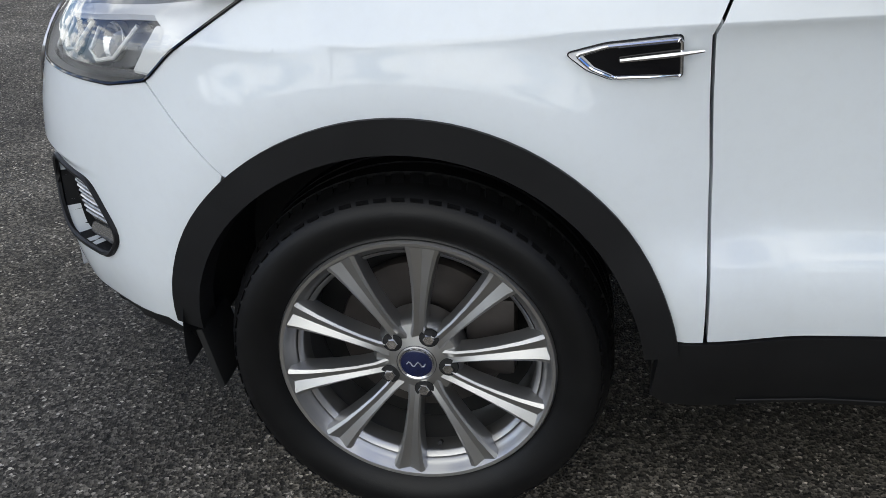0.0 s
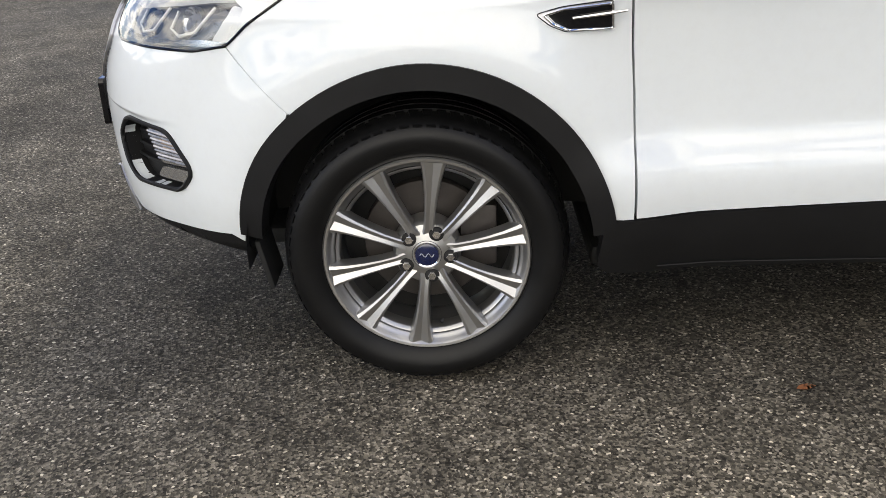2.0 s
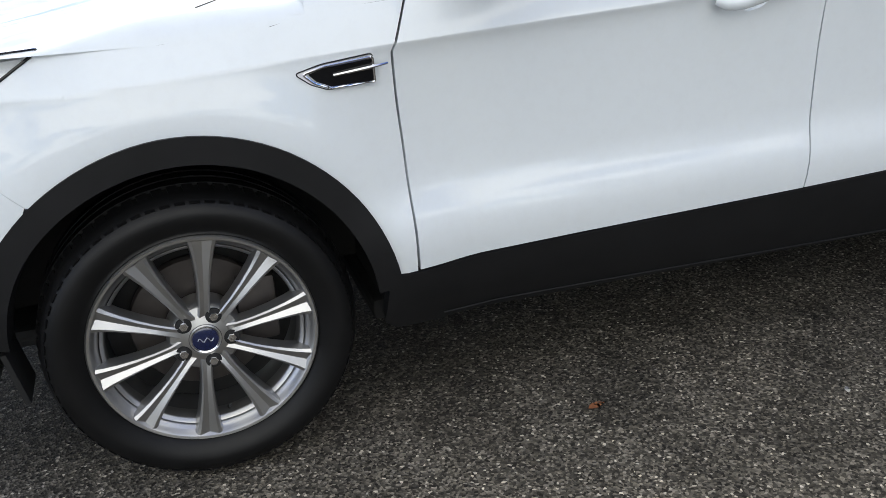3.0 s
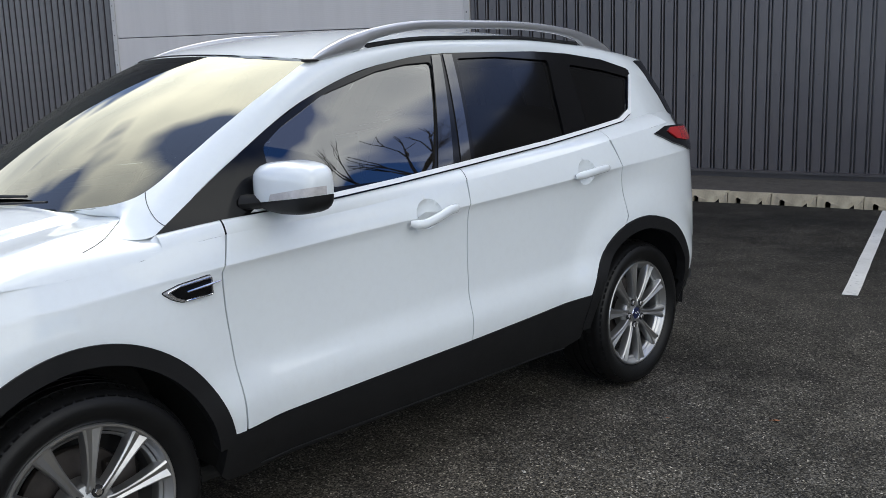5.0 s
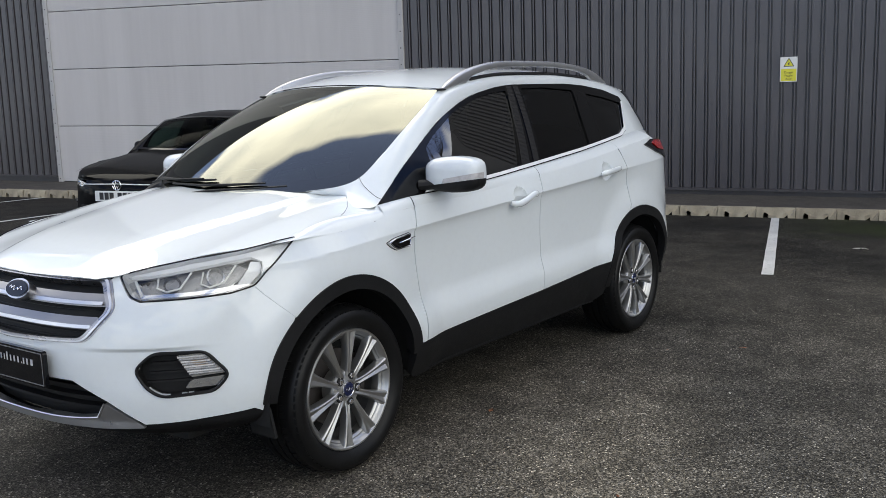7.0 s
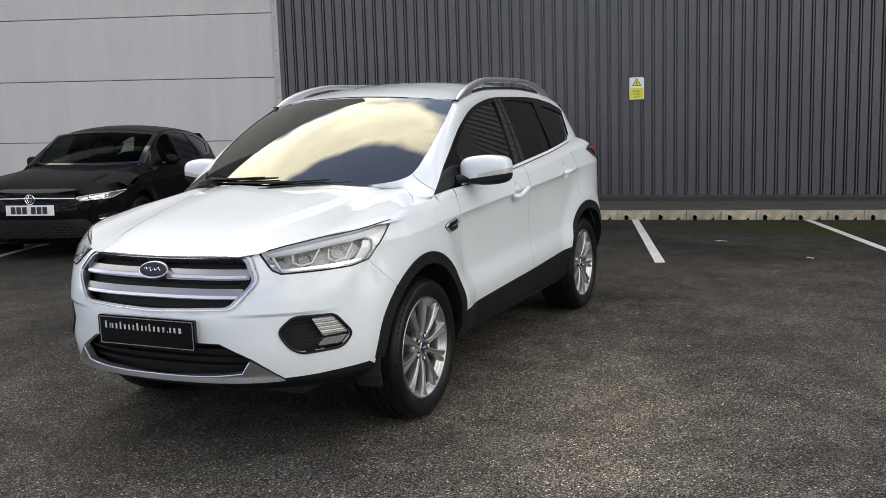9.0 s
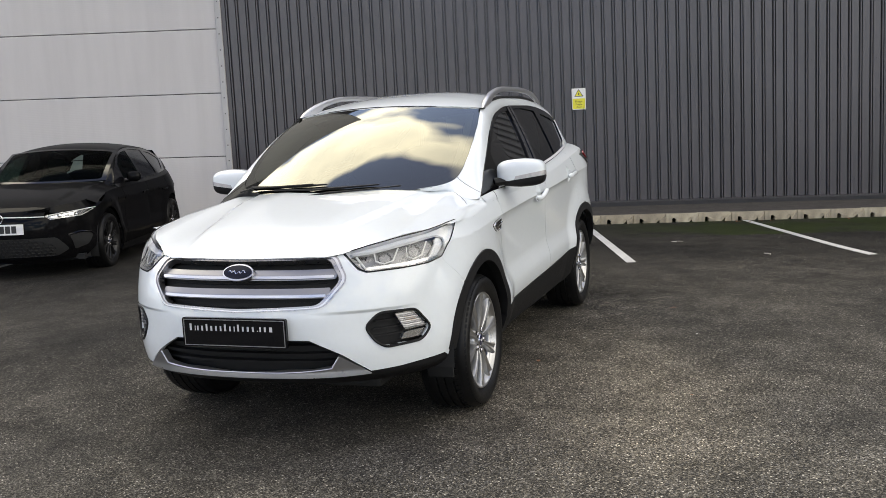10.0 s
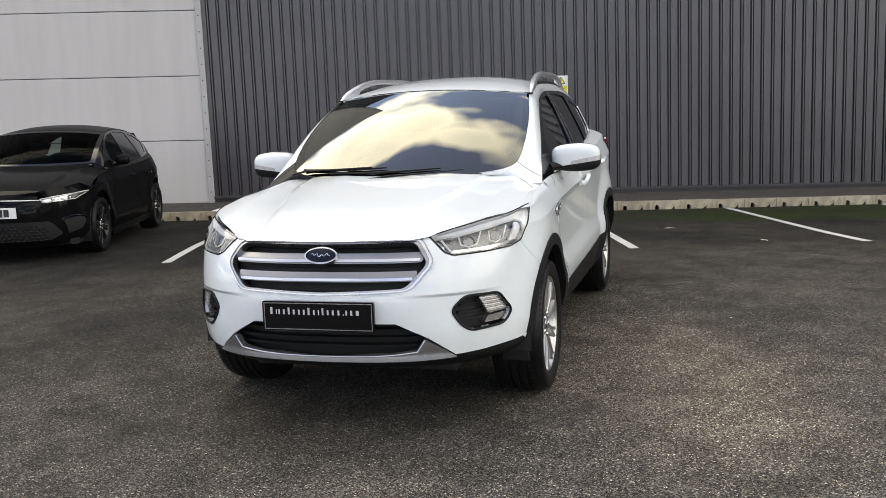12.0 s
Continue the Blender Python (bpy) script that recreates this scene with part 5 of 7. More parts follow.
    part("rear_screen", strip(lambda z: Vector((rear_x(z) + 0.055, -sg * (glasshouse(rear_x(z) + 0.055, z) - 0.01), z)), lambda z: Vector((rear_x(z) + 0.11, -sg * 0.40, z)), 1.13, 1.52, 8, 3), M_WINDOWBLACK, car, "dark corner of the rear screen")
    quarter = part("rear_quarter", qb, M_WHITE, car)
    wheel_arch(2.69, 176, 12, sg, quarter)
    part("rear_apron", patch(P([(SX + 3.11, 0.26), (5.45, 0.26), (5.45, 0.56), (5.00, 0.535), (SX + 3.20, 0.495), (SX + 3.12, 0.465)]), offset(skin, 0.002), 0.05, (), 0.03), M_PLASTIC, quarter, "black plastic rear bumper apron")
    lampb = patch(P(rounded([(4.30, 1.178), (4.42, 1.205), (4.80, 1.200), (4.95, 1.10), (4.70, 1.075), (4.45, 1.125)], 0.012)), offset(skin, 0.010), 0.03, (), 0.03)
    tl = part("tail_light", lampb, M_GLOSSBLACK, car, "red tail light in a black edge")
    part("red_lens", patch(P(rounded([(4.42, 1.180), (4.46, 1.195), (4.78, 1.190), (4.85, 1.13), (4.66, 1.125), (4.50, 1.142)], 0.012)), offset(skin, 0.016), 0.03, (), 0.01), M_RED, tl, "red lens")
    # sill
    sill = [SILL[0], (SX + 0.415, 0.44), (SX + 0.405, 0.31), (SX + 0.43, 0.285), (SX + 0.55, 0.285), (SX + 2.10, 0.300), (SX + 2.20, 0.34), (SX + 2.225, 0.53), SILL[2], SILL[1]]
    sl = part("side_sill", patch(P([(p[0], p[1] - 0.003) for p in sill]), offset(skin, lambda u, v: 0.004 - 0.10 * max(0.36 - v, 0)), 0.05, (), 0.04), M_PLASTIC, car, "matt black plastic sill cladding")
    part("sill_edge", tube([offset(skin, 0.0)(sg * (SX + x), 0.300 + 0.002 * x) for x in np.linspace(0.55, 2.12, 12)], 0.0022, 6), M_PLASTIC, sl)
    part("mud_flap", box((0.014, 0.13, 0.13), (-0.395, -sg * 0.775, 0.315), 0.005, turn=Matrix.Rotation(radians(-12), 4, 'Y')), M_DARK, car, "black plastic mud flap")
    # wheel wells
    for axle in AXLES:
        wl = bmesh.new()
        strip(lambda a, ax=axle: Vector((ax + 0.43 * math.cos(a), -sg * 0.86, HUB_Z + 0.43 * math.sin(a))), lambda a, ax=axle: Vector((ax + 0.43 * math.cos(a), -sg * 0.45, HUB_Z + 0.43 * math.sin(a))), -0.08, math.pi + 0.08, 30, 1, bm=wl)
        strip(lambda a, ax=axle: Vector((ax + 0.43 * math.cos(a), -sg * 0.46, HUB_Z + 0.43 * math.sin(a))), lambda a, ax=axle: Vector((ax, -sg * 0.46, HUB_Z)), -0.08, math.pi + 0.08, 30, 1, bm=wl)
        part("wheel_well", wl, M_DARK, car)
    # headlamp: recessed bowl, bezel, light guide, two projectors and a clear lens
    hl = part("headlight", patch(P(rounded(LAMP, 0.014)), offset(skin, lambda u, v: -0.055), 0.03), M_REFLECT, car, "clear headlight with silver reflectors and a pale light guide")
    bowl = bmesh.new()
    rimp = dense(rounded(LAMP, 0.014), 0.02)
    pts = [(sg * p[0], p[1]) for p in rimp]
    prev = None
    ring = []
    for p in pts + pts[:1]:
        ring.append((offset(skin, -0.001)(*p), offset(skin, -0.055)(*p)))
    for (a, c_), (a2, c2) in zip(ring, ring[1:]):
        bowl.faces.new([bowl.verts.new(v) for v in (a, a2, c2, c_)])
    part("lamp_wall", bowl, M_SILVERWHITE, hl)
    part("lamp_bezel", patch(P(rounded([(0.56, 0.885), (0.60, 0.845), (0.80, 0.845), (0.93, 0.85), (0.98, 0.875), (0.97, 0.925), (0.90, 0.945), (0.75, 0.930), (0.62, 0.910)], 0.02)), offset(skin, -0.040), 0.03, (), 0.015), M_LAMPGREY, hl)
    for cu, cz, r, pm in ((0.690, 0.882, 0.030, M_BULB), (0.855, 0.893, 0.033, M_REFLECT)):
        ctr = offset(skin, -0.050)(sg * cu, cz)
        nrm = surface_normal(skin, sg * cu, cz)
        pj = lathe([(0, -0.004), (r * 0.35, -0.002), (r * 0.55, 0.003), (r * 0.85, 0.010), (r, 0.016), (r * 1.05, 0.014), (r * 1.08, -0.004), (r * 1.08, -0.03)], 24)
        m = Matrix.Translation(ctr) @ nrm.to_track_quat("Y", "Z").to_matrix().to_4x4()
        bmesh.ops.transform(pj, matrix=m, verts=pj.verts)
        part("projector", pj, pm, hl)
    guide = [(0.545, 0.893), (0.600, 0.840), (0.640, 0.832), (0.80, 0.836), (0.93, 0.842)]
    part("light_guide", tube([offset(skin, -0.020)(sg * u, v) for u, v in guide], 0.0055, 8), M_GUIDE, hl, "pale light guide")
    for g2 in ([(0.630, 0.905), (0.645, 0.868), (0.690, 0.852), (0.735, 0.862), (0.752, 0.918)], [(0.800, 0.915), (0.808, 0.872), (0.850, 0.856), (0.900, 0.868), (0.925, 0.930)]):
        part("light_guide", tube([offset(skin, -0.022)(sg * u, v) for u, v in g2], 0.004, 8), M_GUIDE, hl)
    # the sky's bright reflection in the headlight, put into a white band
    part("upper_reflector", patch(P([(0.515, 0.902), (0.60, 0.921), (0.748, 0.945), (0.94, 0.963), (1.10, 0.981), (1.178, 0.987), (1.060, 0.897), (1.045, 0.880), (1.035, 0.925), (0.985, 0.945), (0.90, 0.941), (0.75, 0.923), (0.60, 0.902)]), offset(skin, lambda u, v: -0.016 + 0.5 * min(max(0.924 + 0.112 * (abs(u) - 0.6) - v, 0), 0.030)), 0.012, (), 0.012), M_SILVERWHITE, hl, "headlight reflector coloured white for the mirrored sky")
    part("indicator", patch(P(rounded([(0.955, 0.842), (1.018, 0.852), (1.052, 0.890), (1.03, 0.930), (0.985, 0.935), (0.975, 0.885)], 0.008)), offset(skin, lambda u, v: -0.022 + 0.12 * (v - 0.89)), 0.02, (), 0.01), M_SILVERWHITE, hl, "silver indicator reflector")
    part("lower_reflector", patch(P([(0.60, 0.830), (0.78, 0.832), (0.95, 0.838), (1.015, 0.850), (0.95, 0.853), (0.80, 0.846), (0.61, 0.842)]), offset(skin, -0.012), 0.02, (), 0.012), M_REFLECT, hl)
    ln = part("lens", patch(P(rounded(LAMP, 0.014)), offset(skin, 0.003), 0.03, (), 0.006), M_LENS, hl, "clear lens")
    ln.visible_shadow = False
    part("lens_edge", tube([offset(skin, 0.001)(*p) for p in pts + pts[:1]], 0.0032, 6, caps=False), M_GLOSSBLACK, hl)
    # fog lamp pocket
    fogp = part("fog_lamp", patch(P(rounded(FOG, 0.03)), offset(skin, -0.045), 0.03), M_PLASTIC, car, "fog lamp in a black hexagonal pocket")
    fr = dense(rounded(FOG, 0.03), 0.02)
    wallb = bmesh.new()
    ring = [(offset(skin, 0.004)(sg * p[0], p[1]), offset(skin, -0.045)(sg * p[0], p[1])) for p in fr + fr[:1]]
    for (a, c_), (a2, c2) in zip(ring, ring[1:]):
        wallb.faces.new([wallb.verts.new(v) for v in (a, a2, c2, c_)])
    part("pocket_wall", wallb, M_PLASTIC, fogp)
    part("pocket_edge", tube([offset(skin, 0.002)(sg * p[0], p[1]) for p in fr + fr[:1]], 0.006, 6, caps=False), M_PLASTIC, fogp)
    for k in range(3):
        z = 0.525 + 0.032 * k
        part("pocket_slat", patch(P([(0.635 + 0.01 * k, z), (0.80, z), (0.80, z + 0.008), (0.635 + 0.01 * k, z + 0.008)]), offset(skin, -0.030), 0.03, (), 0.015), M_PLASTIC, fogp)
    lens_poly = [(0.745, 0.622), (0.852, 0.624), (0.924, 0.545), (0.800, 0.540)]
    fl = part("day_lamp", patch(P(rounded(lens_poly, 0.012)), offset(skin, -0.012), 0.02, (), 0.03), M_REFLECT, fogp, "ribbed clear day lamp")
    for k in range(8):
        z = 0.552 + 0.0088 * k
        u0, u1 = 0.800 - (z - 0.54) * 0.66, 0.918 - (z - 0.545) * 0.9
        part("lamp_rib", tube([offset(skin, -0.009)(sg * u, z) for u in np.linspace(u0, u1, 5)], 0.0032, 6), M_INDICATOR if k % 2 else M_LAMPGREY, fl)
    part("lamp_amber", patch(P([(0.80, 0.60), (0.85, 0.60), (0.87, 0.575), (0.82, 0.575)]), offset(skin, -0.0105), 0.02), M_AMBER, fl)
    part("fog_lens", patch(P(rounded([(0.80, 0.530), (0.924, 0.535), (0.900, 0.500), (0.775, 0.500)], 0.012)), offset(skin, -0.014), 0.02, (), 0.03), M_REFLECT, fogp, "small clear fog lens")
    # door mirror
    def shell(grow):
        bm_ = bmesh.new()
        blob((0.135, 0.275, 0.160), (0, 0, 0), 4.0, 40, bm_)
        for v in bm_.verts:
            out = max(-sg * v.co.y, -0.05)
            v.co.x += 0.063 * out + 0.25 * max(v.co.z - 0.04, 0)
            v.co.z *= 1.0 - 0.75 * max(sg * v.co.y, 0) - (0.9 * max(out - 0.02, 0) if v.co.z > 0 else 0.5 * max(out, 0))
            v.co *= grow
        return bm_

    def keep(bm_, co, no):
        bmesh.ops.bisect_plane(bm_, geom=list(bm_.verts) + list(bm_.edges) + list(bm_.faces), plane_co=co, plane_no=no, clear_outer=True)
    mir, low_m, strip_m = shell(1.0), shell(1.0), shell(1.012)
    tilt = -0.13 * sg
    keep(mir, (0, 0, -0.034), (0, tilt, -1))
    keep(low_m, (0, 0, -0.035), (0, -tilt, 1))
    for co, no in (((0, 0, -0.0335), (0, tilt, -1)), ((0, 0, -0.013), (0, -tilt * 1.3, 1)), ((0, sg * 0.010, 0), (0, sg, 0.5)), ((0.02, 0, 0), (1, 0, 0))):
        keep(strip_m, co, no)
    at = pose(0.675, -sg * 0.940, 1.163, 0, 0, 0)
    for bm_ in (mir, low_m, strip_m):
        bmesh.ops.transform(bm_, matrix=at, verts=bm_.verts)
    dm = part("door_mirror", mir, M_WHITE, car, "white door mirror with a black foot")
    part("mirror_base", low_m, M_PLASTIC, dm)
    part("mirror_indicator", strip_m, M_INDICATOR, dm, "clear indicator strip")
    part("mirror_arm", tube([(0.60, -sg * 0.79, 1.115), (0.635, -sg * 0.84, 1.118), (0.655, -sg * 0.90, 1.125)], [0.045, 0.036, 0.034], 12, flat=0.6), M_PLASTIC, dm)
    part("mirror_glass", box((0.004, 0.20, 0.11), (0.750, -sg * 0.93, 1.168), 0.0, turn=Matrix.Rotation(sg * radians(-4), 4, 'Z')), M_CHROME, dm, smooth=False)
    # roof rail: a blade that stands on a foot at either end, with a slit under it
    rb, slit = bmesh.new(), bmesh.new()
    rows, gaps = [], []
    for k in range(41):
        u = k / 40
        x = 1.015 + 1.93 * u
        c = curve(x, [(1.015, 0.622), (1.3, 0.597), (1.8, 0.574), (2.4, 0.562), (2.945, 0.535)])
        base = roof_top(x, c).z
        top_ = base + 0.004 + 0.074 * (1 - abs(2 * u - 1) ** 4.5) ** 0.8
        thick_ = curve(u, [(0.0, 0.004), (0.10, 0.052), (0.17, 0.042), (0.30, 0.036), (0.75, 0.034), (0.88, 0.046), (1.0, 0.004)])
        bot = max(top_ - thick_, base - 0.004)
        if u < 0.13 or u > 0.87:
            bot = base - 0.004
        hw2 = curve(u, [(0.0, 0.006), (0.06, 0.018), (0.3, 0.016), (0.8, 0.015), (1.0, 0.006)])
        mid_ = (top_ + bot) / 2
        h2 = (top_ - bot) / 2
        rows.append([rb.verts.new((x, -sg * (c + hw2 * math.copysign(abs(math.cos(a)) ** 0.6, math.cos(a))), mid_ + h2 * math.copysign(abs(math.sin(a)) ** 0.6, math.sin(a)))) for a in (2 * math.pi * (j + 0.5) / 12 for j in range(12))])
        if 0.13 <= u <= 0.87:
            gaps.append(Vector((x, -sg * (c - 0.006), base + 0.008)))
    for p, q in zip(rows, rows[1:]):
        for j in range(12):
            rb.faces.new((p[j], p[(j + 1) % 12], q[(j + 1) % 12], q[j]))
    rb.faces.new(rows[0])
    rb.faces.new(rows[-1][::-1])
    bmesh.ops.recalc_face_normals(rb, faces=rb.faces)
    part("roof_rail", rb, M_SATIN, roof, "satin silver roof rail", angle=55)
    part("rail_gap", tube(gaps, 0.010, 6), M_PLASTIC, roof)
    part("rail_foot", blob((0.07, 0.034, 0.012), Vector((1.02, -sg * 0.620, roof_top(1.02, 0.62).z + 0.004)), 2.5, 12), M_PLASTIC, roof)

# wipers, parked low on the glass
for arm, blade_ in (([(-0.04, 0.62), (0.015, 0.52), (0.045, 0.32), (0.070, 0.10)], [(0.030, 0.56), (0.050, 0.30), (0.068, 0.12), (0.078, 0.02)]),
                    ([(-0.04, 0.12), (-0.008, -0.02), (0.004, -0.22), (0.012, -0.40)], [(0.018, 0.36), (0.032, 0.10), (0.044, -0.10), (0.052, -0.28)])):
    up_ = offset(screen, 0.022)
    w = part("wiper", tube([up_(u, y) for u, y in arm], [0.012, 0.010, 0.007, 0.006], 8, flat=0.6), M_PLASTIC, car, "black windscreen wiper")
    part("blade", tube([offset(screen, 0.012)(u, y) for u, y in blade_], [0.006, 0.008, 0.008, 0.005], 8, flat=0.8), M_PLASTIC, w)

# underbody and cabin
part("underbody", box((1.85, 1.38, 0.06), (1.34, 0, 0.25), 0.02), M_DARK, car, smooth=False)
part("engine_tray", box((0.85, 1.05, 0.05), (-0.12, 0, 0.255), 0.02), M_DARK, car, smooth=False)
part("rear_tray", box((1.2, 1.05, 0.05), (2.85, 0, 0.27), 0.02), M_DARK, car, smooth=False)
part("radiator", box((0.05, 1.1, 0.55), (-0.66, 0, 0.60)), M_DARK, car, smooth=False)
part("engine_bay", box((0.9, 0.9, 0.5), (-0.05, 0, 0.62)), M_DARK, car, smooth=False)
part("cabin_floor", box((2.9, 1.5, 0.04), (1.95, 0, 0.40)), M_SEAT, car, smooth=False)
part("bulkhead", box((0.04, 1.5, 0.62), (0.52, 0, 0.72)), M_DARK, car, smooth=False)
dash = bmesh.new()
blob((0.62, 1.38, 0.24), (0.62, 0, 0.97), 4.0, 24, dash)
part("dashboard", dash, M_SEAT, car, "dark dashboard")
part("parcel_shelf", box((0.8, 1.2, 0.03), (2.95, 0, 1.12)), M_SEAT, car, smooth=False)
part("headlining", patch([(1.0, -0.58), (3.2, -0.50), (3.2, 0.50), (1.0, 0.58)], offset(roof_top, -0.03), 0.2), M_TRIMGREY, car)
for sg in (1, -1):
    part("pillar_lining", strip(lambda u: screen(u, -sg * (screen_half(u) - 0.005)) + Vector((0.02, 0, -0.012)), lambda u: screen(u, -sg * (screen_half(u) - 0.13)) + Vector((0.10, -sg * 0.02, -0.095)), 0.05, 1.0, 20, 4, bulge=lambda u: screen(u, -sg * (screen_half(u) - 0.10)) + Vector((0.03, 0, -0.03))), M_PILLARCLOTH, car, "pale grey pillar lining")
for y in (-0.37, 0.37):
    st = part("front_seat", blob((0.50, 0.50, 0.16), (1.35, y, 0.70), 3.5, 20), M_SEAT, car, "dark cloth front seat")
    part("seat_back", blob((0.15, 0.48, 0.66), (1.68, y, 1.00), 3.0, 20, turn=Matrix.Rotation(radians(14), 4, 'Y')), M_SEAT, st)
    part("head_rest", blob((0.09, 0.26, 0.18), (1.79, y, 1.40), 2.8, 16), M_SEAT, st)
rs = part("rear_seat", blob((0.5, 1.24, 0.16), (2.25, 0, 0.72), 4, 20), M_SEAT, car, "dark cloth rear bench")
part("seat_back", blob((0.14, 1.24, 0.66), (2.58, 0, 1.00), 4, 20, turn=Matrix.Rotation(radians(16), 4, 'Y')), M_SEAT, rs)
whl = part("steering_wheel", tube([Vector((0.93 + 0.17 * math.cos(a) * 0.35, 0.37 + 0.185 * math.sin(a), 1.02 + 0.17 * math.cos(a))) for a in np.linspace(0, 2 * math.pi, 33)], 0.014, 8), M_PLASTIC, car)
part("wheel_boss", blob((0.06, 0.20, 0.12), (0.92, 0.37, 1.02), 2.6, 14), M_PLASTIC, whl)
part("inner_mirror", blob((0.03, 0.24, 0.065), (0.93, 0, 1.50), 3, 14), M_PLASTIC, car)


# ---- wheels ----
def make_wheel(parent, at, spin, alloy, name_label):
    w = thing_part("wheel", at, parent)
    R = 0.345
    prof = [(0.232, 0.020), (0.240, 0.008), (0.250, -0.006), (0.262, -0.017), (0.285, -0.027), (0.303, -0.028), (0.320, -0.021), (0.331, -0.006), (0.338, 0.012), (0.338, 0.205), (0.330, 0.222), (0.300, 0.236), (0.25, 0.232), (0.232, 0.215)]
    tyre = part("tyre", lathe(prof, 96), M_RUBBER, w, "black road tyre with grooved shoulders")
    # shoulder blocks and ribs of the tread
    tr = bmesh.new()
    N = 68
    for i in range(N):
        a0, a1 = 2 * math.pi * i / N, 2 * math.pi * (i + 0.70) / N
        for (ya, yb, ra, rb) in ((-0.010, 0.046, 0.3305, R), (0.182, 0.214, R, 0.335)):
            vs = []
            for a in (a0, a1):
                sk = 0.02
                for y, r in ((ya - (0.010 if ya < 0 else 0), ra - 0.006), (yb, rb), (yb, 0.325), (ya, 0.318)):
                    aa = a + sk * (y - ya) / 0.04
                    vs.append(tr.verts.new((r * math.cos(aa), y, r * math.sin(aa))))
            for f in ((0, 1, 5, 4), (1, 2, 6, 5), (3, 0, 4, 7), (0, 3, 2, 1), (4, 5, 6, 7)):
                tr.faces.new([vs[k] for k in f])
    for ya, yb in ((0.056, 0.090), (0.100, 0.132), (0.142, 0.172)):
        lathe([(0.334, ya), (R, ya), (R, yb), (0.334, yb)], 96, tr)
    bmesh.ops.recalc_face_normals(tr, faces=tr.faces)
    part("tread", tr, M_RUBBER, tyre, smooth=False)
    letters = bmesh.new()
    for base in (0.4, 3.5):
        for k in range(9):
            a0 = base + 0.06 * k
            vs = [letters.verts.new((r * math.cos(a), -0.0125, r * math.sin(a))) for r, a in ((0.283, a0), (0.303, a0), (0.303, a0 + 0.036), (0.283, a0 + 0.036))]
            letters.faces.new(vs)
    part("tyre_bars", letters, M_RUBBER, tyre, smooth=False)
    # rim barrel, lip
    rim = part("rim", lathe([(0.247, 0.010), (0.2485, -0.006), (0.245, -0.011), (0.239, -0.010), (0.2345, -0.004), (0.231, 0.004), (0.2265, 0.009), (0.2225, 0.012), (0.2205, 0.020), (0.2195, 0.050)], 96), alloy, w, name_label)
    part("barrel", lathe([(0.2195, 0.050), (0.2165, 0.075), (0.2115, 0.19), (0.225, 0.205)], 64), M_BARREL if alloy is M_ALLOY else M_ALLOYDARK, rim)
    part("rim_step", lathe([(0.2195, 0.016), (0.2120, 0.021), (0.2095, 0.026), (0.2090, 0.060)], 80), alloy, rim)
    # a spoke: wide at the rim with a hollow down its middle
    sp = bmesh.new()
    rows = [(0.050, 0.018, 0.008), (0.075, 0.0135, 0.003), (0.110, 0.0138, -0.001), (0.150, 0.0170, -0.004), (0.190, 0.0225, -0.006), (0.220, 0.0290, -0.007), (0.236, 0.0345, -0.0085)]
    grid_ = []
    for r, hw_, y in rows:
        k = (r - 0.05) / 0.186
        line = [(-hw_ * 1.02, y + 0.036), (-hw_ * 0.97, y + 0.010), (-hw_ * 0.86, y + 0.003), (-hw_ * 0.62, y), (0.0, y + 0.002 + 0.005 * k), (hw_ * 0.62, y), (hw_ * 0.86, y + 0.003), (hw_ * 0.97, y + 0.010), (hw_ * 1.02, y + 0.036)]
        grid_.append([sp.verts.new((t, yy, r)) for t, yy in line])
    for a, c in zip(grid_, grid_[1:]):
        for j in range(8):
            sp.faces.new((a[j], a[j + 1], c[j + 1], c[j]))
    bmesh.ops.recalc_face_normals(sp, faces=sp.faces)
    first = part("spoke", sp, alloy, rim, angle=25)
    first.matrix_local = Matrix.Rotation(radians(90 - spin), 4, 'Y')
    for k in range(1, 10):
        o = new("spoke", first.data)
        o.parent = rim
        o.matrix_local = Matrix.Rotation(radians(90 - spin - 36 * k), 4, 'Y')
    part("hub", lathe([(0.030, 0.006), (0.034, 0.004), (0.050, 0.008), (0.074, 0.014), (0.082, 0.026), (0.082, 0.075), (0, 0.075)], 48), alloy, rim)
    part("nut_seat", lathe([(0.034, 0.0045), (0.036, 0.0035), (0.0365, 0.006)], 40), M_ALLOYDARK, rim)
    nut0 = lathe([(0, -0.002), (0.0095, -0.002), (0.0115, 0.002), (0.0115, 0.02)], 6)
    
    nut = part("wheel_nut", nut0, M_CHROME, rim)
    # dark raised disc stands in for the shade of each nut's recess
    pocket = lathe([(0.0, 0.0045), (0.0175, 0.0045), (0.0180, 0.009)], 24)
    pk = part("nut_shade", pocket, M_DARK, rim)
    for k in range(5):
        a = radians(spin - 19.4 + 72 * k)
        o = nut if k == 0 else new("wheel_nut", nut.data)
        o.parent = rim
        o.matrix_local = Matrix.Translation((0.057 * math.cos(a), 0.001, 0.057 * math.sin(a)))
        o = pk if k == 0 else new("nut_shade", pk.data)
        o.parent = rim
        o.matrix_local = Matrix.Translation((0.057 * math.cos(a), 0.001, 0.057 * math.sin(a)))
    cap = part("hub_cap", lathe([(0, 0.0005), (0.024, 0.001), (0.0285, 0.003), (0.0295, 0.010)], 40), M_BLUE, rim, "dark blue hub cap")
    part("cap_ring", lathe([(0.0285, 0.002), (0.031, 0.001), (0.033, 0.006)], 40), M_CHROME, cap)
    part("cap_stroke", tube([(-0.017 + 0.034 * k / 10, -0.0005, 0.005 * math.sin(k * 1.3)) for k in range(11)], 0.0012, 5), M_ALLOY, cap)
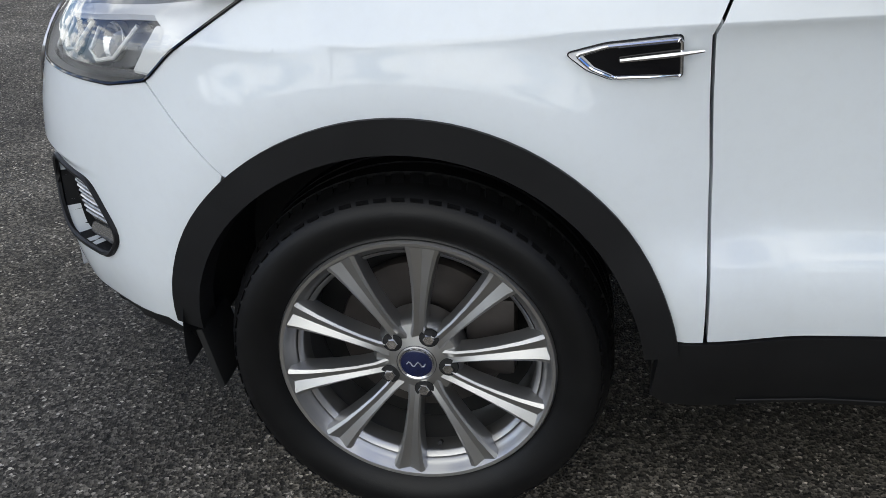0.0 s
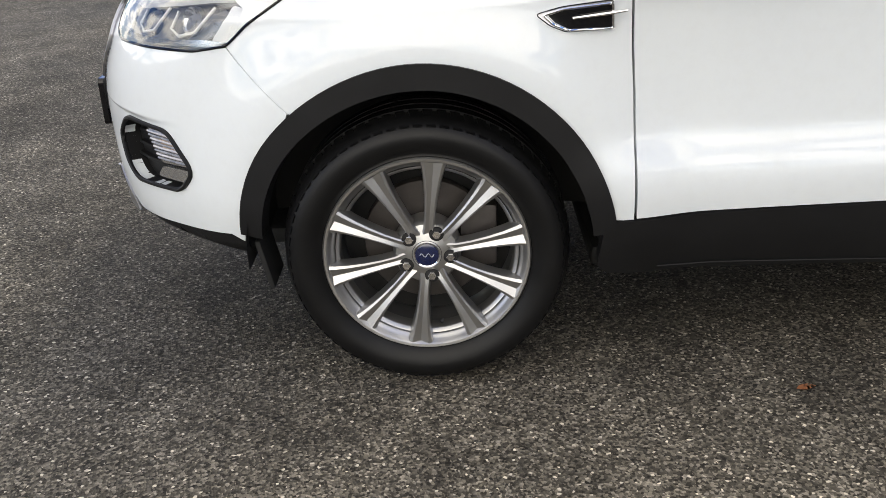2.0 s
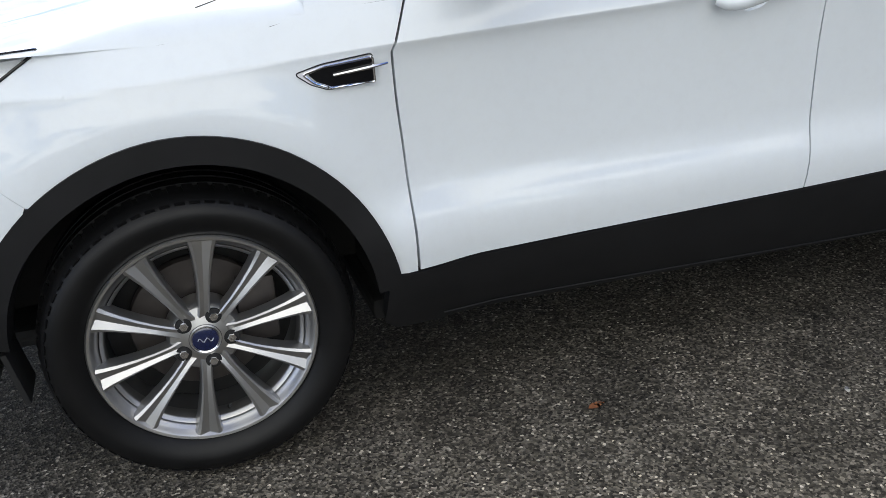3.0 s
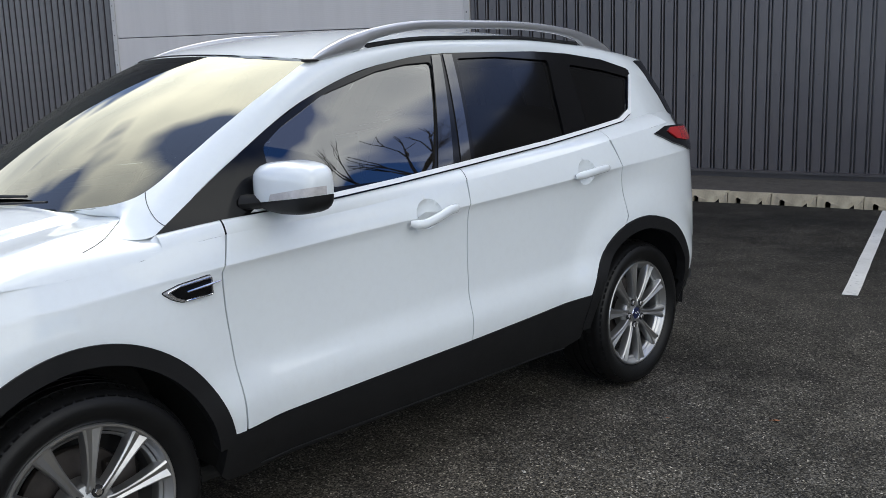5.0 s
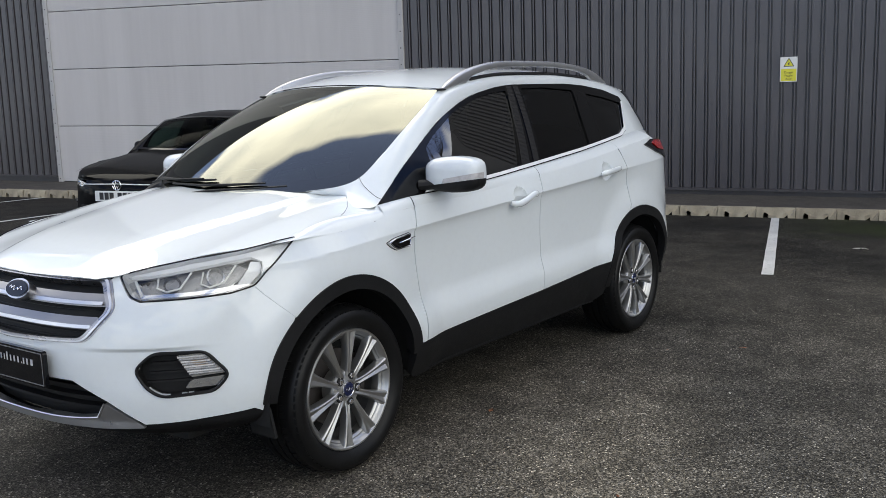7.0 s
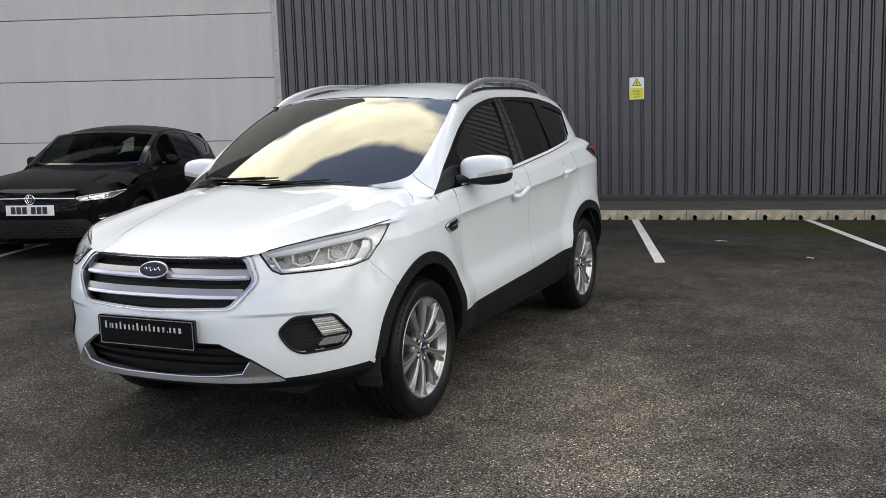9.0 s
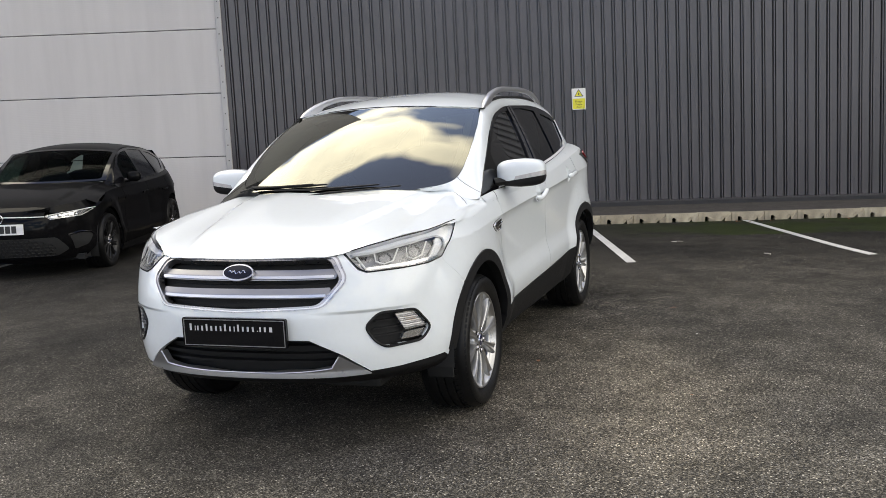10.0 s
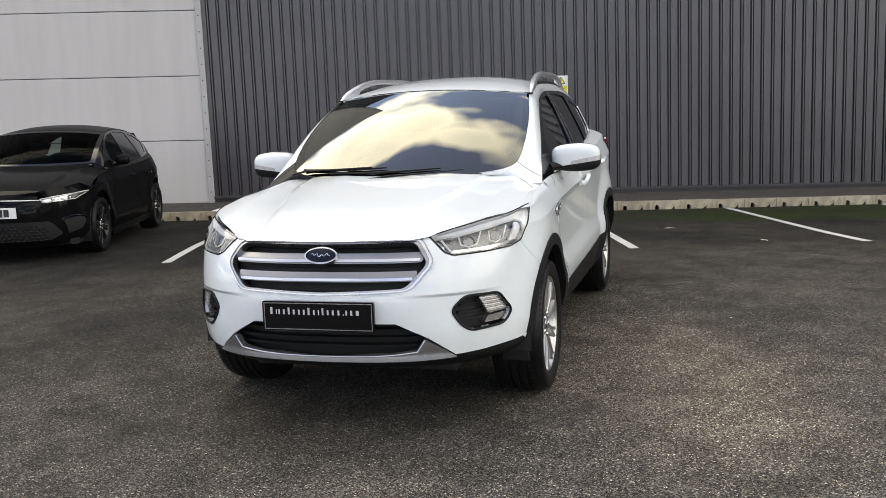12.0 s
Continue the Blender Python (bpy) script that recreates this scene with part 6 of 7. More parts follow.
    part("valve", tube([(0.03, 0.045, -0.205), (0.031, 0.03, -0.196), (0.032, 0.02, -0.188)], 0.0045, 8), M_PLASTIC, rim)
    part("brake_disc", lathe([(0.05, 0.095), (0.155, 0.095), (0.158, 0.10), (0.158, 0.115), (0.05, 0.12)], 48), M_STEEL, w, "grey steel brake disc")
    part("backing_plate", lathe([(0, 0.13), (0.21, 0.13)], 40), M_DARK, w)
    cal = part("caliper", box((0.09, 0.06, 0.16), (0.125, 0.095, 0.02), 0.012), M_STEEL, w)
    return w


def thing_part(name, at, parent):
    o = new(name)
    o.empty_display_size = 0.05
    o.parent = parent
    o.matrix_local = at
    return o


for sg in (1, -1):
    for axle, spin in ((0.0, 84.4), (2.69, 62.0)):
        face = MID * sg
        turn = Matrix.Identity(4) if sg > 0 else Matrix.Rotation(math.pi, 4, 'Z')
        make_wheel(car, Matrix.Translation((axle, -face, HUB_Z)) @ turn, spin if sg > 0 else 33.0, M_ALLOY, "silver ten-spoke alloy rim")


# ---- the black hatchback ----
hatch = thing("car", "black five-door hatchback parked nose out by the pale door", "car")
HATCH_N, HATCH_U = 5.93, 4.50 + 0.82
hatch.matrix_world = LOT @ pose(HATCH_N, HATCH_U, ground_z(HATCH_N + 1.3, HATCH_U) + 0.01, 0.9, 0.7, 4.0) @ Matrix.Diagonal((1.05, 1.05, 1.022, 1.0))
H_NOSE = [(0.14, -0.70), (0.20, -0.78), (0.32, -0.825), (0.48, -0.845), (0.60, -0.84), (0.68, -0.82), (0.74, -0.78), (0.80, -0.68), (0.86, -0.50)]
H_TAIL = [(0.2, 3.30), (0.5, 3.40), (0.8, 3.39), (1.0, 3.34), (1.2, 3.22)]
H_AX, H_HUB = (0.0, 2.636), 0.318


def h_side(x, z):
    k = z - (0.765 + 0.02 * x)
    w = 0.865 - 0.03 * ramp(x, 2.5, 3.4)
    if k > 0:
        w -= 0.30 * k + 0.5 * k * k
    else:
        w -= 0.020 * (1 - math.exp(k / 0.04)) - 0.018 * ramp(z, 0.5, 0.36) + 0.4 * max(0.36 - z, 0) ** 1.4
    for axle in H_AX:
        w += 0.024 * ramp(math.hypot(x - axle, z - H_HUB), 0.56, 0.42)
    return w


def h_skin(s, z):
    a = abs(s)
    x, c = 0.0, 0.0
    n = 2.5
    if a <= S0:
        t = float(np.interp(a, _S, _T))
        x = 0.02 + (curve(z, H_NOSE) - 0.02) * max(math.cos(t), 0.0) ** (2 / n) if a < S0 else 0.02
        c = h_side(x, z) * math.sin(t) ** (2 / n)
    elif a <= S0 + 2.5:
        x = 0.02 + a - S0
        c = h_side(x, z)
    else:
        t = float(np.interp(max(S0 + 2.5 + S0 - a, 0), _S, _T))
        x = 2.52 + (curve(z, H_TAIL) - 2.52) * max(math.cos(t), 0) ** (2 / 3)
        c = h_side(x, z) * math.sin(t) ** (2 / 3)
    return Vector((x, -c if s >= 0 else c, z))


H_HOOD = [(-0.80, 0.715), (-0.72, 0.765), (-0.5, 0.835), (-0.2, 0.895), (0.1, 0.940), (0.42, 0.975)]
H_ROOF = [(0.95, 1.340), (1.05, 1.385), (1.3, 1.430), (1.7, 1.452), (2.2, 1.440), (2.7, 1.395), (3.1, 1.330)]


def h_hood(x, y):
    c = abs(y)
    z = curve(x, H_HOOD) - 0.03 * ramp(c, 0.3, 0.72) - 0.35 * max(c - 0.60, 0) ** 1.4
    e = 0.50 + 0.08 * ramp(x, -0.7, 0.3)
    return Vector((x, y, z + 0.012 * ramp(c, e + 0.03, e - 0.01) * ramp(x, -0.78, -0.5)))


def h_roof(x, y):
    return Vector((x, y, curve(x, H_ROOF) - 0.055 * (abs(y) / 0.52) ** 2.5))


def h_screen(u, y):
    c = (abs(y) / 0.66) ** 2
    x0, x1, z0, z1 = 0.36 + 0.20 * c, 1.03 + 0.10 * c, 0.972 + 0.015 * c, 1.378 - 0.05 * c
    bow = 4 * u * (1 - u)
    return Vector((x0 + (x1 - x0) * u - 0.016 * bow, y, z0 + (z1 - z0) * u + 0.022 * bow))


def h_house(x, z):
    k = z - 0.95
    return 0.790 - 0.40 * k - 0.28 * k * k - 0.03 * ramp(x, 1.0, 0.4) - 0.10 * max((x - 2.2) / 1.1, 0) ** 2


H_DB = [(0.50, 0.935), (0.9, 0.945), (1.6, 0.965), (2.3, 0.995), (2.95, 1.05)]
H_DT = [(0.50, 0.945), (0.75, 1.12), (1.0, 1.25), (1.3, 1.335), (1.7, 1.372), (2.2, 1.355), (2.6, 1.30), (2.95, 1.20)]


def h_arc(axle, r, a0, a1, n=14):
    return [(S0 + axle - 0.02 + r * math.cos(radians(a0 + (a1 - a0) * k / n)), H_HUB + r * math.sin(radians(a0 + (a1 - a0) * k / n))) for k in range(n + 1)]


H_LAMP = [(0.50, 0.668), (0.56, 0.628), (0.70, 0.640), (0.86, 0.642), (0.98, 0.668), (1.10, 0.716), (0.98, 0.722), (0.80, 0.704), (0.62, 0.688)]
hb_half = [(0.50, 0.712), (0.49, 0.668), *[(p[0], p[1] - 0.004) for p in H_LAMP[1:5]], (1.105, 0.70), *h_arc(0, 0.385, 118, 176, 8), (0.90, 0.20), (0.50, 0.17)]
hatch_bumper = part("front_bumper", patch(hb_half + [(-p[0], p[1]) for p in hb_half[::-1]], h_skin, 0.05, (), 0.02), M_BLACKPAINT, hatch)
mesh_poly = [(-0.72, 0.30), (-0.60, 0.235), (0.60, 0.235), (0.72, 0.30), (0.60, 0.435), (-0.60, 0.435)]
part("lower_grille", patch(rounded(mesh_poly, 0.03), offset(h_skin, 0.004), 0.04, (), 0.01), M_DARK, hatch_bumper, "black honeycomb lower grille")
for r in range(6):
    for k in range(22):
        u = -0.60 + 0.055 * k + (0.027 if r % 2 else 0)
        if abs(u) > 0.56 + 0.02 * r - 0.01 * r * r:
            continue
        z = 0.255 + 0.032 * r
        hexa = [(u + 0.024 * math.cos(a), z + 0.017 * math.sin(a)) for a in (math.pi / 6 + j * math.pi / 3 for j in range(6))]
        bb = bmesh.new()
        p0 = [offset(h_skin, 0.010)(*q) for q in hexa]
        p1 = [offset(h_skin, 0.006)(u + (q[0] - u) * 0.72, z + (q[1] - z) * 0.72) for q in hexa]
        o0, o1 = [bb.verts.new(p) for p in p0], [bb.verts.new(p) for p in p1]
        for j in range(6):
            bb.faces.new((o0[j], o0[(j + 1) % 6], o1[(j + 1) % 6], o1[j]))
        part("grille_cell", bb, M_PLASTIC, hatch_bumper, smooth=False)
part("splitter", tube([offset(h_skin, 0.012)(u, 0.185) for u in np.linspace(-0.95, 0.95, 30)], 0.012, 8, flat=0.5), M_GLOSSBLACK, hatch_bumper)
part("nose_strip", tube([offset(h_skin, 0.006)(u, 0.668 - 0.010 * (abs(u) / 0.5)) for u in np.linspace(-0.50, 0.50, 30)], 0.006, 8), M_GUIDE, hatch_bumper, "pale light strip across the nose")
emb = lathe([(0.044, -0.004), (0.050, -0.008), (0.056, -0.004), (0.056, 0.004)], 40)
for q in ([(-0.034, 0.026), (-0.012, -0.036), (0.0, -0.004)], [(0.034, 0.026), (0.012, -0.036), (0.0, -0.004)], [(-0.013, 0.040), (0.0, 0.010), (0.013, 0.040)]):
    tube([(u, -0.006, v) for u, v in q], 0.0042, 6, emb)
mtx = Matrix.Translation(h_skin(0, 0.655) + Vector((-0.012, 0, 0))) @ Matrix.Rotation(-math.pi / 2, 4, 'Z')
bmesh.ops.transform(emb, matrix=mtx, verts=emb.verts)
part("emblem", emb, M_CHROME, hatch, "round silver emblem")


def h_plate(u, v, w):
    return Vector((-0.852 - w + 0.06 * u * u, u, v))


np_ = part("number_plate", prism([(-0.26, 0.485), (0.26, 0.485), (0.26, 0.596), (-0.26, 0.596)], 0.010, h_plate), M_PLATEWHITE, hatch, "white number plate with black bars", smooth=False)
pos = 0.205
for n in (3, 3):
    for k in range(n):
        part("plate_bar", prism([(pos, 0.502), (pos, 0.579), (pos - 0.05, 0.579), (pos - 0.05, 0.502)], 0.001, lambda u, v, w: h_plate(u, v, 0.010 + w)), M_INK, np_, smooth=False)
        pos -= 0.062
    pos -= 0.035

hfront = [(-0.78, 0.30), (-0.755, 0.42), (-0.69, 0.53), (-0.56, 0.66), (-0.40, 0.735), (-0.30, 0.745)]
hback = [(0.50, 0.745), (0.55, 0.66), (0.44, 0.45), (0.37, 0.2)]
h_poly = [(-0.79, 0.0)] + hfront + hback + [(0.355, 0.0)] + [(p[0], -p[1]) for p in hback[::-1]] + [(p[0], -p[1]) for p in hfront[::-1]]
h_bonnet = part("bonnet", patch(h_poly, h_hood, 0.05, (), 0.02), M_BLACKPAINT, hatch)
part("bonnet_edge", strip(lambda w: h_hood(-0.785 + 0.25 * max(abs(w) - 0.3, 0) ** 1.3, w * 0.98), lambda w: h_skin(-w * 1.03, 0.706), -0.52, 0.52, 24, 4), M_BLACKPAINT, h_bonnet)
hs = part("windscreen", patch([(0, -0.66), (1, -0.645), (1, 0.645), (0, 0.66)], h_screen, 0.06, (), 0.004, steps=(0.08, 0.07)), M_HATCHGLASS, hatch, "windscreen showing a dark cabin")
hs.visible_shadow = False
part("screen_border", patch([(0, -0.66), (1, -0.645), (1, 0.645), (0, 0.66)], offset(h_screen, 0.003), 0.06, (rounded([(0.05, -0.61), (0.94, -0.60), (0.94, 0.60), (0.05, 0.61)], 0.04),)), M_GLOSSBLACK, hs)
part("scuttle", strip(lambda w: Vector((0.36 + 0.22 * (w / 0.7) ** 2, w, 0.955)), lambda w: Vector((0.42 + 0.22 * (w / 0.7) ** 2, w, 0.985)), -0.7, 0.7, 20, 2), M_PLASTIC, hatch)
hr = [(1.05, 0.3), (1.12, 0.62), (1.4, 0.56), (1.8, 0.53), (2.4, 0.52), (2.98, 0.47), (3.06, 0.40)]
h_rf = part("roof", patch([(1.02, 0.0)] + hr + [(p[0], -p[1]) for p in hr[::-1]], h_roof, 0.07, (), 0.01), M_BLACKPAINT, hatch)
part("aerial", blob((0.10, 0.03, 0.05), h_roof(2.75, 0) + Vector((0, 0, 0.02)), 2.2, 12), M_GLOSSBLACK, hatch)
part("tailgate", strip(lambda w: Vector((3.36, w, 0.35)), lambda w: Vector((3.10, w * 0.7, 1.33)), -0.7, 0.7, 8, 5, bulge=lambda w: Vector((3.48, w, 0.9))), M_BLACKPAINT, hatch)
part("underbody", box((3.7, 1.5, 0.06), (1.3, 0, 0.2)), M_DARK, hatch, smooth=False)
part("radiator", box((0.05, 1.1, 0.4), (-0.62, 0, 0.45)), M_DARK, hatch, smooth=False)
part("bulkhead", box((0.04, 1.4, 0.5), (0.5, 0, 0.6)), M_DARK, hatch, smooth=False)
part("inner_wing", box((0.06, 1.62, 0.46), (0.44, 0, 0.44)), M_DARK, hatch, smooth=False)
part("dashboard", blob((0.55, 1.3, 0.16), (0.75, 0, 0.885), 4, 20), M_SEAT, hatch)
part("sun_sheet", box((0.30, 0.75, 0.006), (0.70, -0.25, 0.972), 0.002), M_TRIMGREY, hatch, "pale sheet on the dashboard", smooth=False)
part("headlining", patch([(1.15, -0.5), (3.0, -0.45), (3.0, 0.45), (1.15, 0.5)], offset(h_roof, -0.03), 0.3), M_SEAT, hatch)
for y in (-0.36, 0.36):
    st = part("front_seat", blob((0.14, 0.46, 0.62), (1.65, y, 0.78), 3, 16, turn=Matrix.Rotation(radians(14), 4, 'Y')), M_SEAT, hatch)
    part("head_rest", blob((0.09, 0.25, 0.17), (1.76, y, 1.17), 2.8, 12), M_SEAT, st)
part("rear_seat", blob((0.14, 1.2, 0.6), (2.5, 0, 0.80), 4, 16), M_SEAT, hatch)


def h_cant(xd, sg):
    if xd < 1.2:
        u = curve(xd, [(0.50, 0.0), (0.75, 0.30), (1.0, 0.72), (1.2, 1.0)])
        p = h_screen(u, -sg * 0.655)
        k = ramp(xd, 1.0, 1.2)
        return p * (1 - k) + h_roof(1.13, -sg * 0.62) * k
    x = curve(xd, [(1.2, 1.13), (1.4, 1.40), (1.7, 1.7), (2.95, 3.02)])
    return h_roof(x, -sg * curve(x, [(1.13, 0.62), (1.4, 0.56), (1.8, 0.53), (2.4, 0.52), (3.02, 0.48)]))


for sg in (1, -1):
    P = (lambda poly: poly) if sg > 0 else mirror_poly
    hl_fn = (lambda x, z: Vector((x, -h_house(x, z), z))) if sg > 0 else (lambda x, z: Vector((x, h_house(x, z), z)))
    FLIP[hl_fn] = float(sg)
    XS = S0 - 0.02
    top = lambda xs: [(XS + x, curve(x, H_DB) - 0.035) for x in xs]
    wg = patch(P([(0.985, 0.672), (1.105, 0.722), (1.25, 0.80), (1.48, 0.865), (XS + 0.30, 0.890), *top([0.5, 0.60]), (XS + 0.60, 0.70), (XS + 0.62, 0.45), (XS + 0.60, 0.24), (XS + 0.40, 0.235), *h_arc(0, 0.385, -8, 118, 20)]), h_skin, 0.05, (), 0.02)
    strip(lambda w: Vector((w, -sg * h_side(w, curve(w, [(-0.4, 0.755), (-0.1, 0.84), (0.3, 0.89), (0.5, 0.90)])), curve(w, [(-0.4, 0.755), (-0.1, 0.84), (0.3, 0.89), (0.5, 0.90)]))), lambda w: h_hood(w, -sg * 0.745), -0.36, 0.5, 16, 4, bm=wg)
    foot = hl_fn(0.50, 0.945)
    strip(lambda w: h_hood(0.50, -sg * (0.75 - 0.09 * w)), lambda w: foot * (1 - w) + h_cant(0.5, sg) * w, 0, 1, 4, 2, bm=wg)
    hw_ = part("front_wing", wg, M_BLACKPAINT, hatch)

    def h_shelf(x0, x1, bm):
        def lo(w):
            z = curve(w, H_DB) - 0.035
            back_ = min(max((w - 2.52) / (curve(z, H_TAIL) - 2.52), 0.0), 0.98)
            return Vector((w, -sg * h_side(w, z) * (1 - back_ ** 3) ** (1 / 3), z))
        hi = lambda w: hl_fn(w, curve(w, H_DB) + 0.003)
        return strip(lo, hi, x0, x1, 14, 3, bm=bm)
    for name, poly, span, hx in (("front_door", [(XS + 0.604, 0.905), (XS + 0.604, 0.70), (XS + 0.624, 0.45), (XS + 0.604, 0.24), (XS + 1.53, 0.25), (XS + 1.56, 0.6), *top([1.56, 1.2, 0.9])], (0.5, 1.56), 1.38),
                                 ("rear_door", [(XS + 1.534, 0.25), (XS + 2.20, 0.26), *h_arc(2.636, 0.395, 170, 125, 6), (XS + 2.46, 0.75), *top([2.42, 2.1, 1.8, 1.564]), (XS + 1.564, 0.6)], (1.56, 2.43), 2.26)):
        d_b = patch(P(poly), h_skin, 0.06, (), 0.02)
        h_shelf(*span, d_b)
        dr = part(name, d_b, M_BLACKPAINT, hatch)
        part("door_handle", tube([offset(h_skin, 0.008 + 0.022 * (1 - abs(u) ** 4))(sg * (XS + hx + 0.1 * u), 0.80 + 0.006 * u) for u in np.linspace(-1, 1, 9)], 0.011, 8), M_BLACKPAINT, dr)
    qb = patch(P([*h_arc(2.636, 0.395, 124, 10, 14), (XS + 3.0, 0.28), (4.75, 0.28), (4.9, 0.6), (4.8, 0.95), *[(XS + x, curve(x, H_DB) - 0.035) for x in (2.95, 2.7, 2.424)], (XS + 2.464, 0.75)]), h_skin, 0.06, (), 0.02)
    h_shelf(2.43, 2.98, qb)
    patch([(2.55, 1.01), (3.03, 1.06), (3.02, 1.20), (2.96, 1.20), (2.85, 1.10)], hl_fn, 0.06, bm=qb)
    part("rear_quarter", qb, M_BLACKPAINT, hatch)
    edge = lambda w: hl_fn(w, curve(w, H_DT))
    part("roof_side", strip(edge, lambda w: h_cant(w, sg), 0.50, 2.95, 40, 4, bulge=lambda w: edge(w) * 0.5 + h_cant(w, sg) * 0.5 + Vector((0, -sg * 0.012, 0.012))), M_BLACKPAINT, h_rf)
    dlo = [(0.50, 0.938), (0.9, 0.947), (1.6, 0.967), (2.3, 0.997), (2.80, 1.04), (2.97, 1.19)] + [(x, curve(x, H_DT)) for x in (2.8, 2.6, 2.4, 2.2, 1.95, 1.7, 1.5, 1.3, 1.15, 1.0, 0.87, 0.75, 0.62)]
    panes = [rounded(q, 0.02) for q in ([(0.86, 0.985), (0.90, 1.16), (1.08, 1.255), (1.3, 1.312), (1.52, 1.335), (1.50, 0.985)], [(1.58, 0.99), (1.60, 1.343), (1.9, 1.345), (2.14, 1.335), (2.26, 1.015)], [(2.36, 1.03), (2.26, 1.315), (2.5, 1.29), (2.82, 1.20), (2.68, 1.06)])]
    fr_ = part("window_surround", patch(dlo, offset(hl_fn, 0.003), 0.07, panes, 0.02), M_GLOSSBLACK, hatch)
    for i, q in enumerate(panes):
        g = part("side_window", patch(q, offset(hl_fn, -0.003), 0.08), M_PRIVACY if i else M_HATCHGLASS, fr_)
        g.visible_shadow = False
    part("side_sill", patch(P([(XS + 0.40, 0.232), (XS + 2.20, 0.255), (XS + 2.20, 0.17), (XS + 0.40, 0.15)]), offset(h_skin, 0.006), 0.08, (), 0.03), M_GLOSSBLACK, hatch)
    for axle in H_AX:
        wl = bmesh.new()
        strip(lambda a, ax=axle: Vector((ax + 0.375 * math.cos(a), -sg * 0.84, H_HUB + 0.375 * math.sin(a))), lambda a, ax=axle: Vector((ax + 0.375 * math.cos(a), -sg * 0.45, H_HUB + 0.375 * math.sin(a))), -0.4, math.pi + 0.4, 24, 1, bm=wl)
        strip(lambda a, ax=axle: Vector((ax + 0.375 * math.cos(a), -sg * 0.46, H_HUB + 0.375 * math.sin(a))), lambda a, ax=axle: Vector((ax, -sg * 0.46, H_HUB)), -0.4, math.pi + 0.4, 24, 1, bm=wl)
        part("wheel_well", wl, M_DARK, hatch)
        turn = Matrix.Identity(4) if sg > 0 else Matrix.Rotation(math.pi, 4, 'Z')
        make_wheel(hatch, Matrix.Translation((axle, -sg * 0.845, H_HUB)) @ turn @ Matrix.Scale(0.922, 4), 20 + 31 * axle, M_ALLOYBLACK, "black alloy rim with thin spokes")
    hl = part("headlight", patch(P(rounded(H_LAMP, 0.01)), offset(h_skin, -0.03), 0.03), M_REFLECT, hatch, "slim headlight edged with pale light guides")
    part("light_guide", tube([offset(h_skin, -0.004)(sg * u, v) for u, v in ((0.52, 0.664), (0.575, 0.638), (0.68, 0.648), (0.74, 0.668), (0.79, 0.648), (0.90, 0.652), (0.965, 0.676), (1.06, 0.708))], 0.0055, 6), M_GUIDE, hl)
    part("light_guide", tube([offset(h_skin, -0.003)(sg * u, v) for u, v in ((0.52, 0.670), (0.66, 0.690), (0.82, 0.704), (0.98, 0.718), (1.09, 0.724))], 0.006, 6), M_GUIDE, hl)
    for cu in (0.655, 0.845):
        ctr = offset(h_skin, -0.02)(sg * cu, 0.668)
        pj = lathe([(0, 0.016), (0.014, 0.012), (0.020, 0.0), (0.025, -0.01)], 20)
        bmesh.ops.transform(pj, matrix=Matrix.Translation(ctr) @ surface_normal(h_skin, sg * cu, 0.668).to_track_quat("Y", "Z").to_matrix().to_4x4(), verts=pj.verts)
        part("projector", pj, M_CHROME, hl)
    ln = part("lens", patch(P(rounded(H_LAMP, 0.01)), offset(h_skin, 0.002), 0.03, (), 0.004), M_LENS, hl)
    ln.visible_shadow = False
    hood_pts = [(-0.775, 0.31), *hfront[1:], (-0.30, 0.745)]
    lamp_pts = [(0.32, 0.706), (0.46, 0.712), (0.62, 0.694), (0.80, 0.709), (0.98, 0.727), (1.105, 0.727), (1.20, 0.775)]

    def along(pts, w):
        k = min(int(w), len(pts) - 2)
        f = w - k
        return tuple(a * (1 - f) + c * f for a, c in zip(pts[k], pts[k + 1]))
    part("lamp_lid", strip(lambda w: h_hood(*(lambda q: (q[0], -sg * q[1]))(along(hood_pts, w))), lambda w: h_skin(*(lambda q: (sg * q[0], q[1]))(along(lamp_pts, w))), 0, 6, 24, 4), M_BLACKPAINT, h_bonnet)
    # bumper corner vents
    part("corner_vent", patch(P(rounded([(0.74, 0.44), (0.95, 0.47), (1.00, 0.43), (0.92, 0.33), (0.78, 0.29)], 0.02)), offset(h_skin, 0.005), 0.04, (), 0.01), M_DARK, hatch_bumper)
    part("corner_blade", tube([offset(h_skin, 0.012)(sg * u, v) for u, v in ((0.72, 0.452), (0.86, 0.478), (0.98, 0.462), (1.01, 0.43))], 0.008, 6), M_GLOSSBLACK, hatch_bumper)
    mb = blob((0.11, 0.17, 0.125), (0.93, -sg * 0.875, 1.01), 2.8, 18)
    dm = part("door_mirror", mb, M_BLACKPAINT, hatch)
    part("mirror_arm", tube([(0.90, -sg * 0.76, 0.965), (0.92, -sg * 0.82, 0.97), (0.93, -sg * 0.86, 0.985)], 0.025, 8), M_GLOSSBLACK, dm)


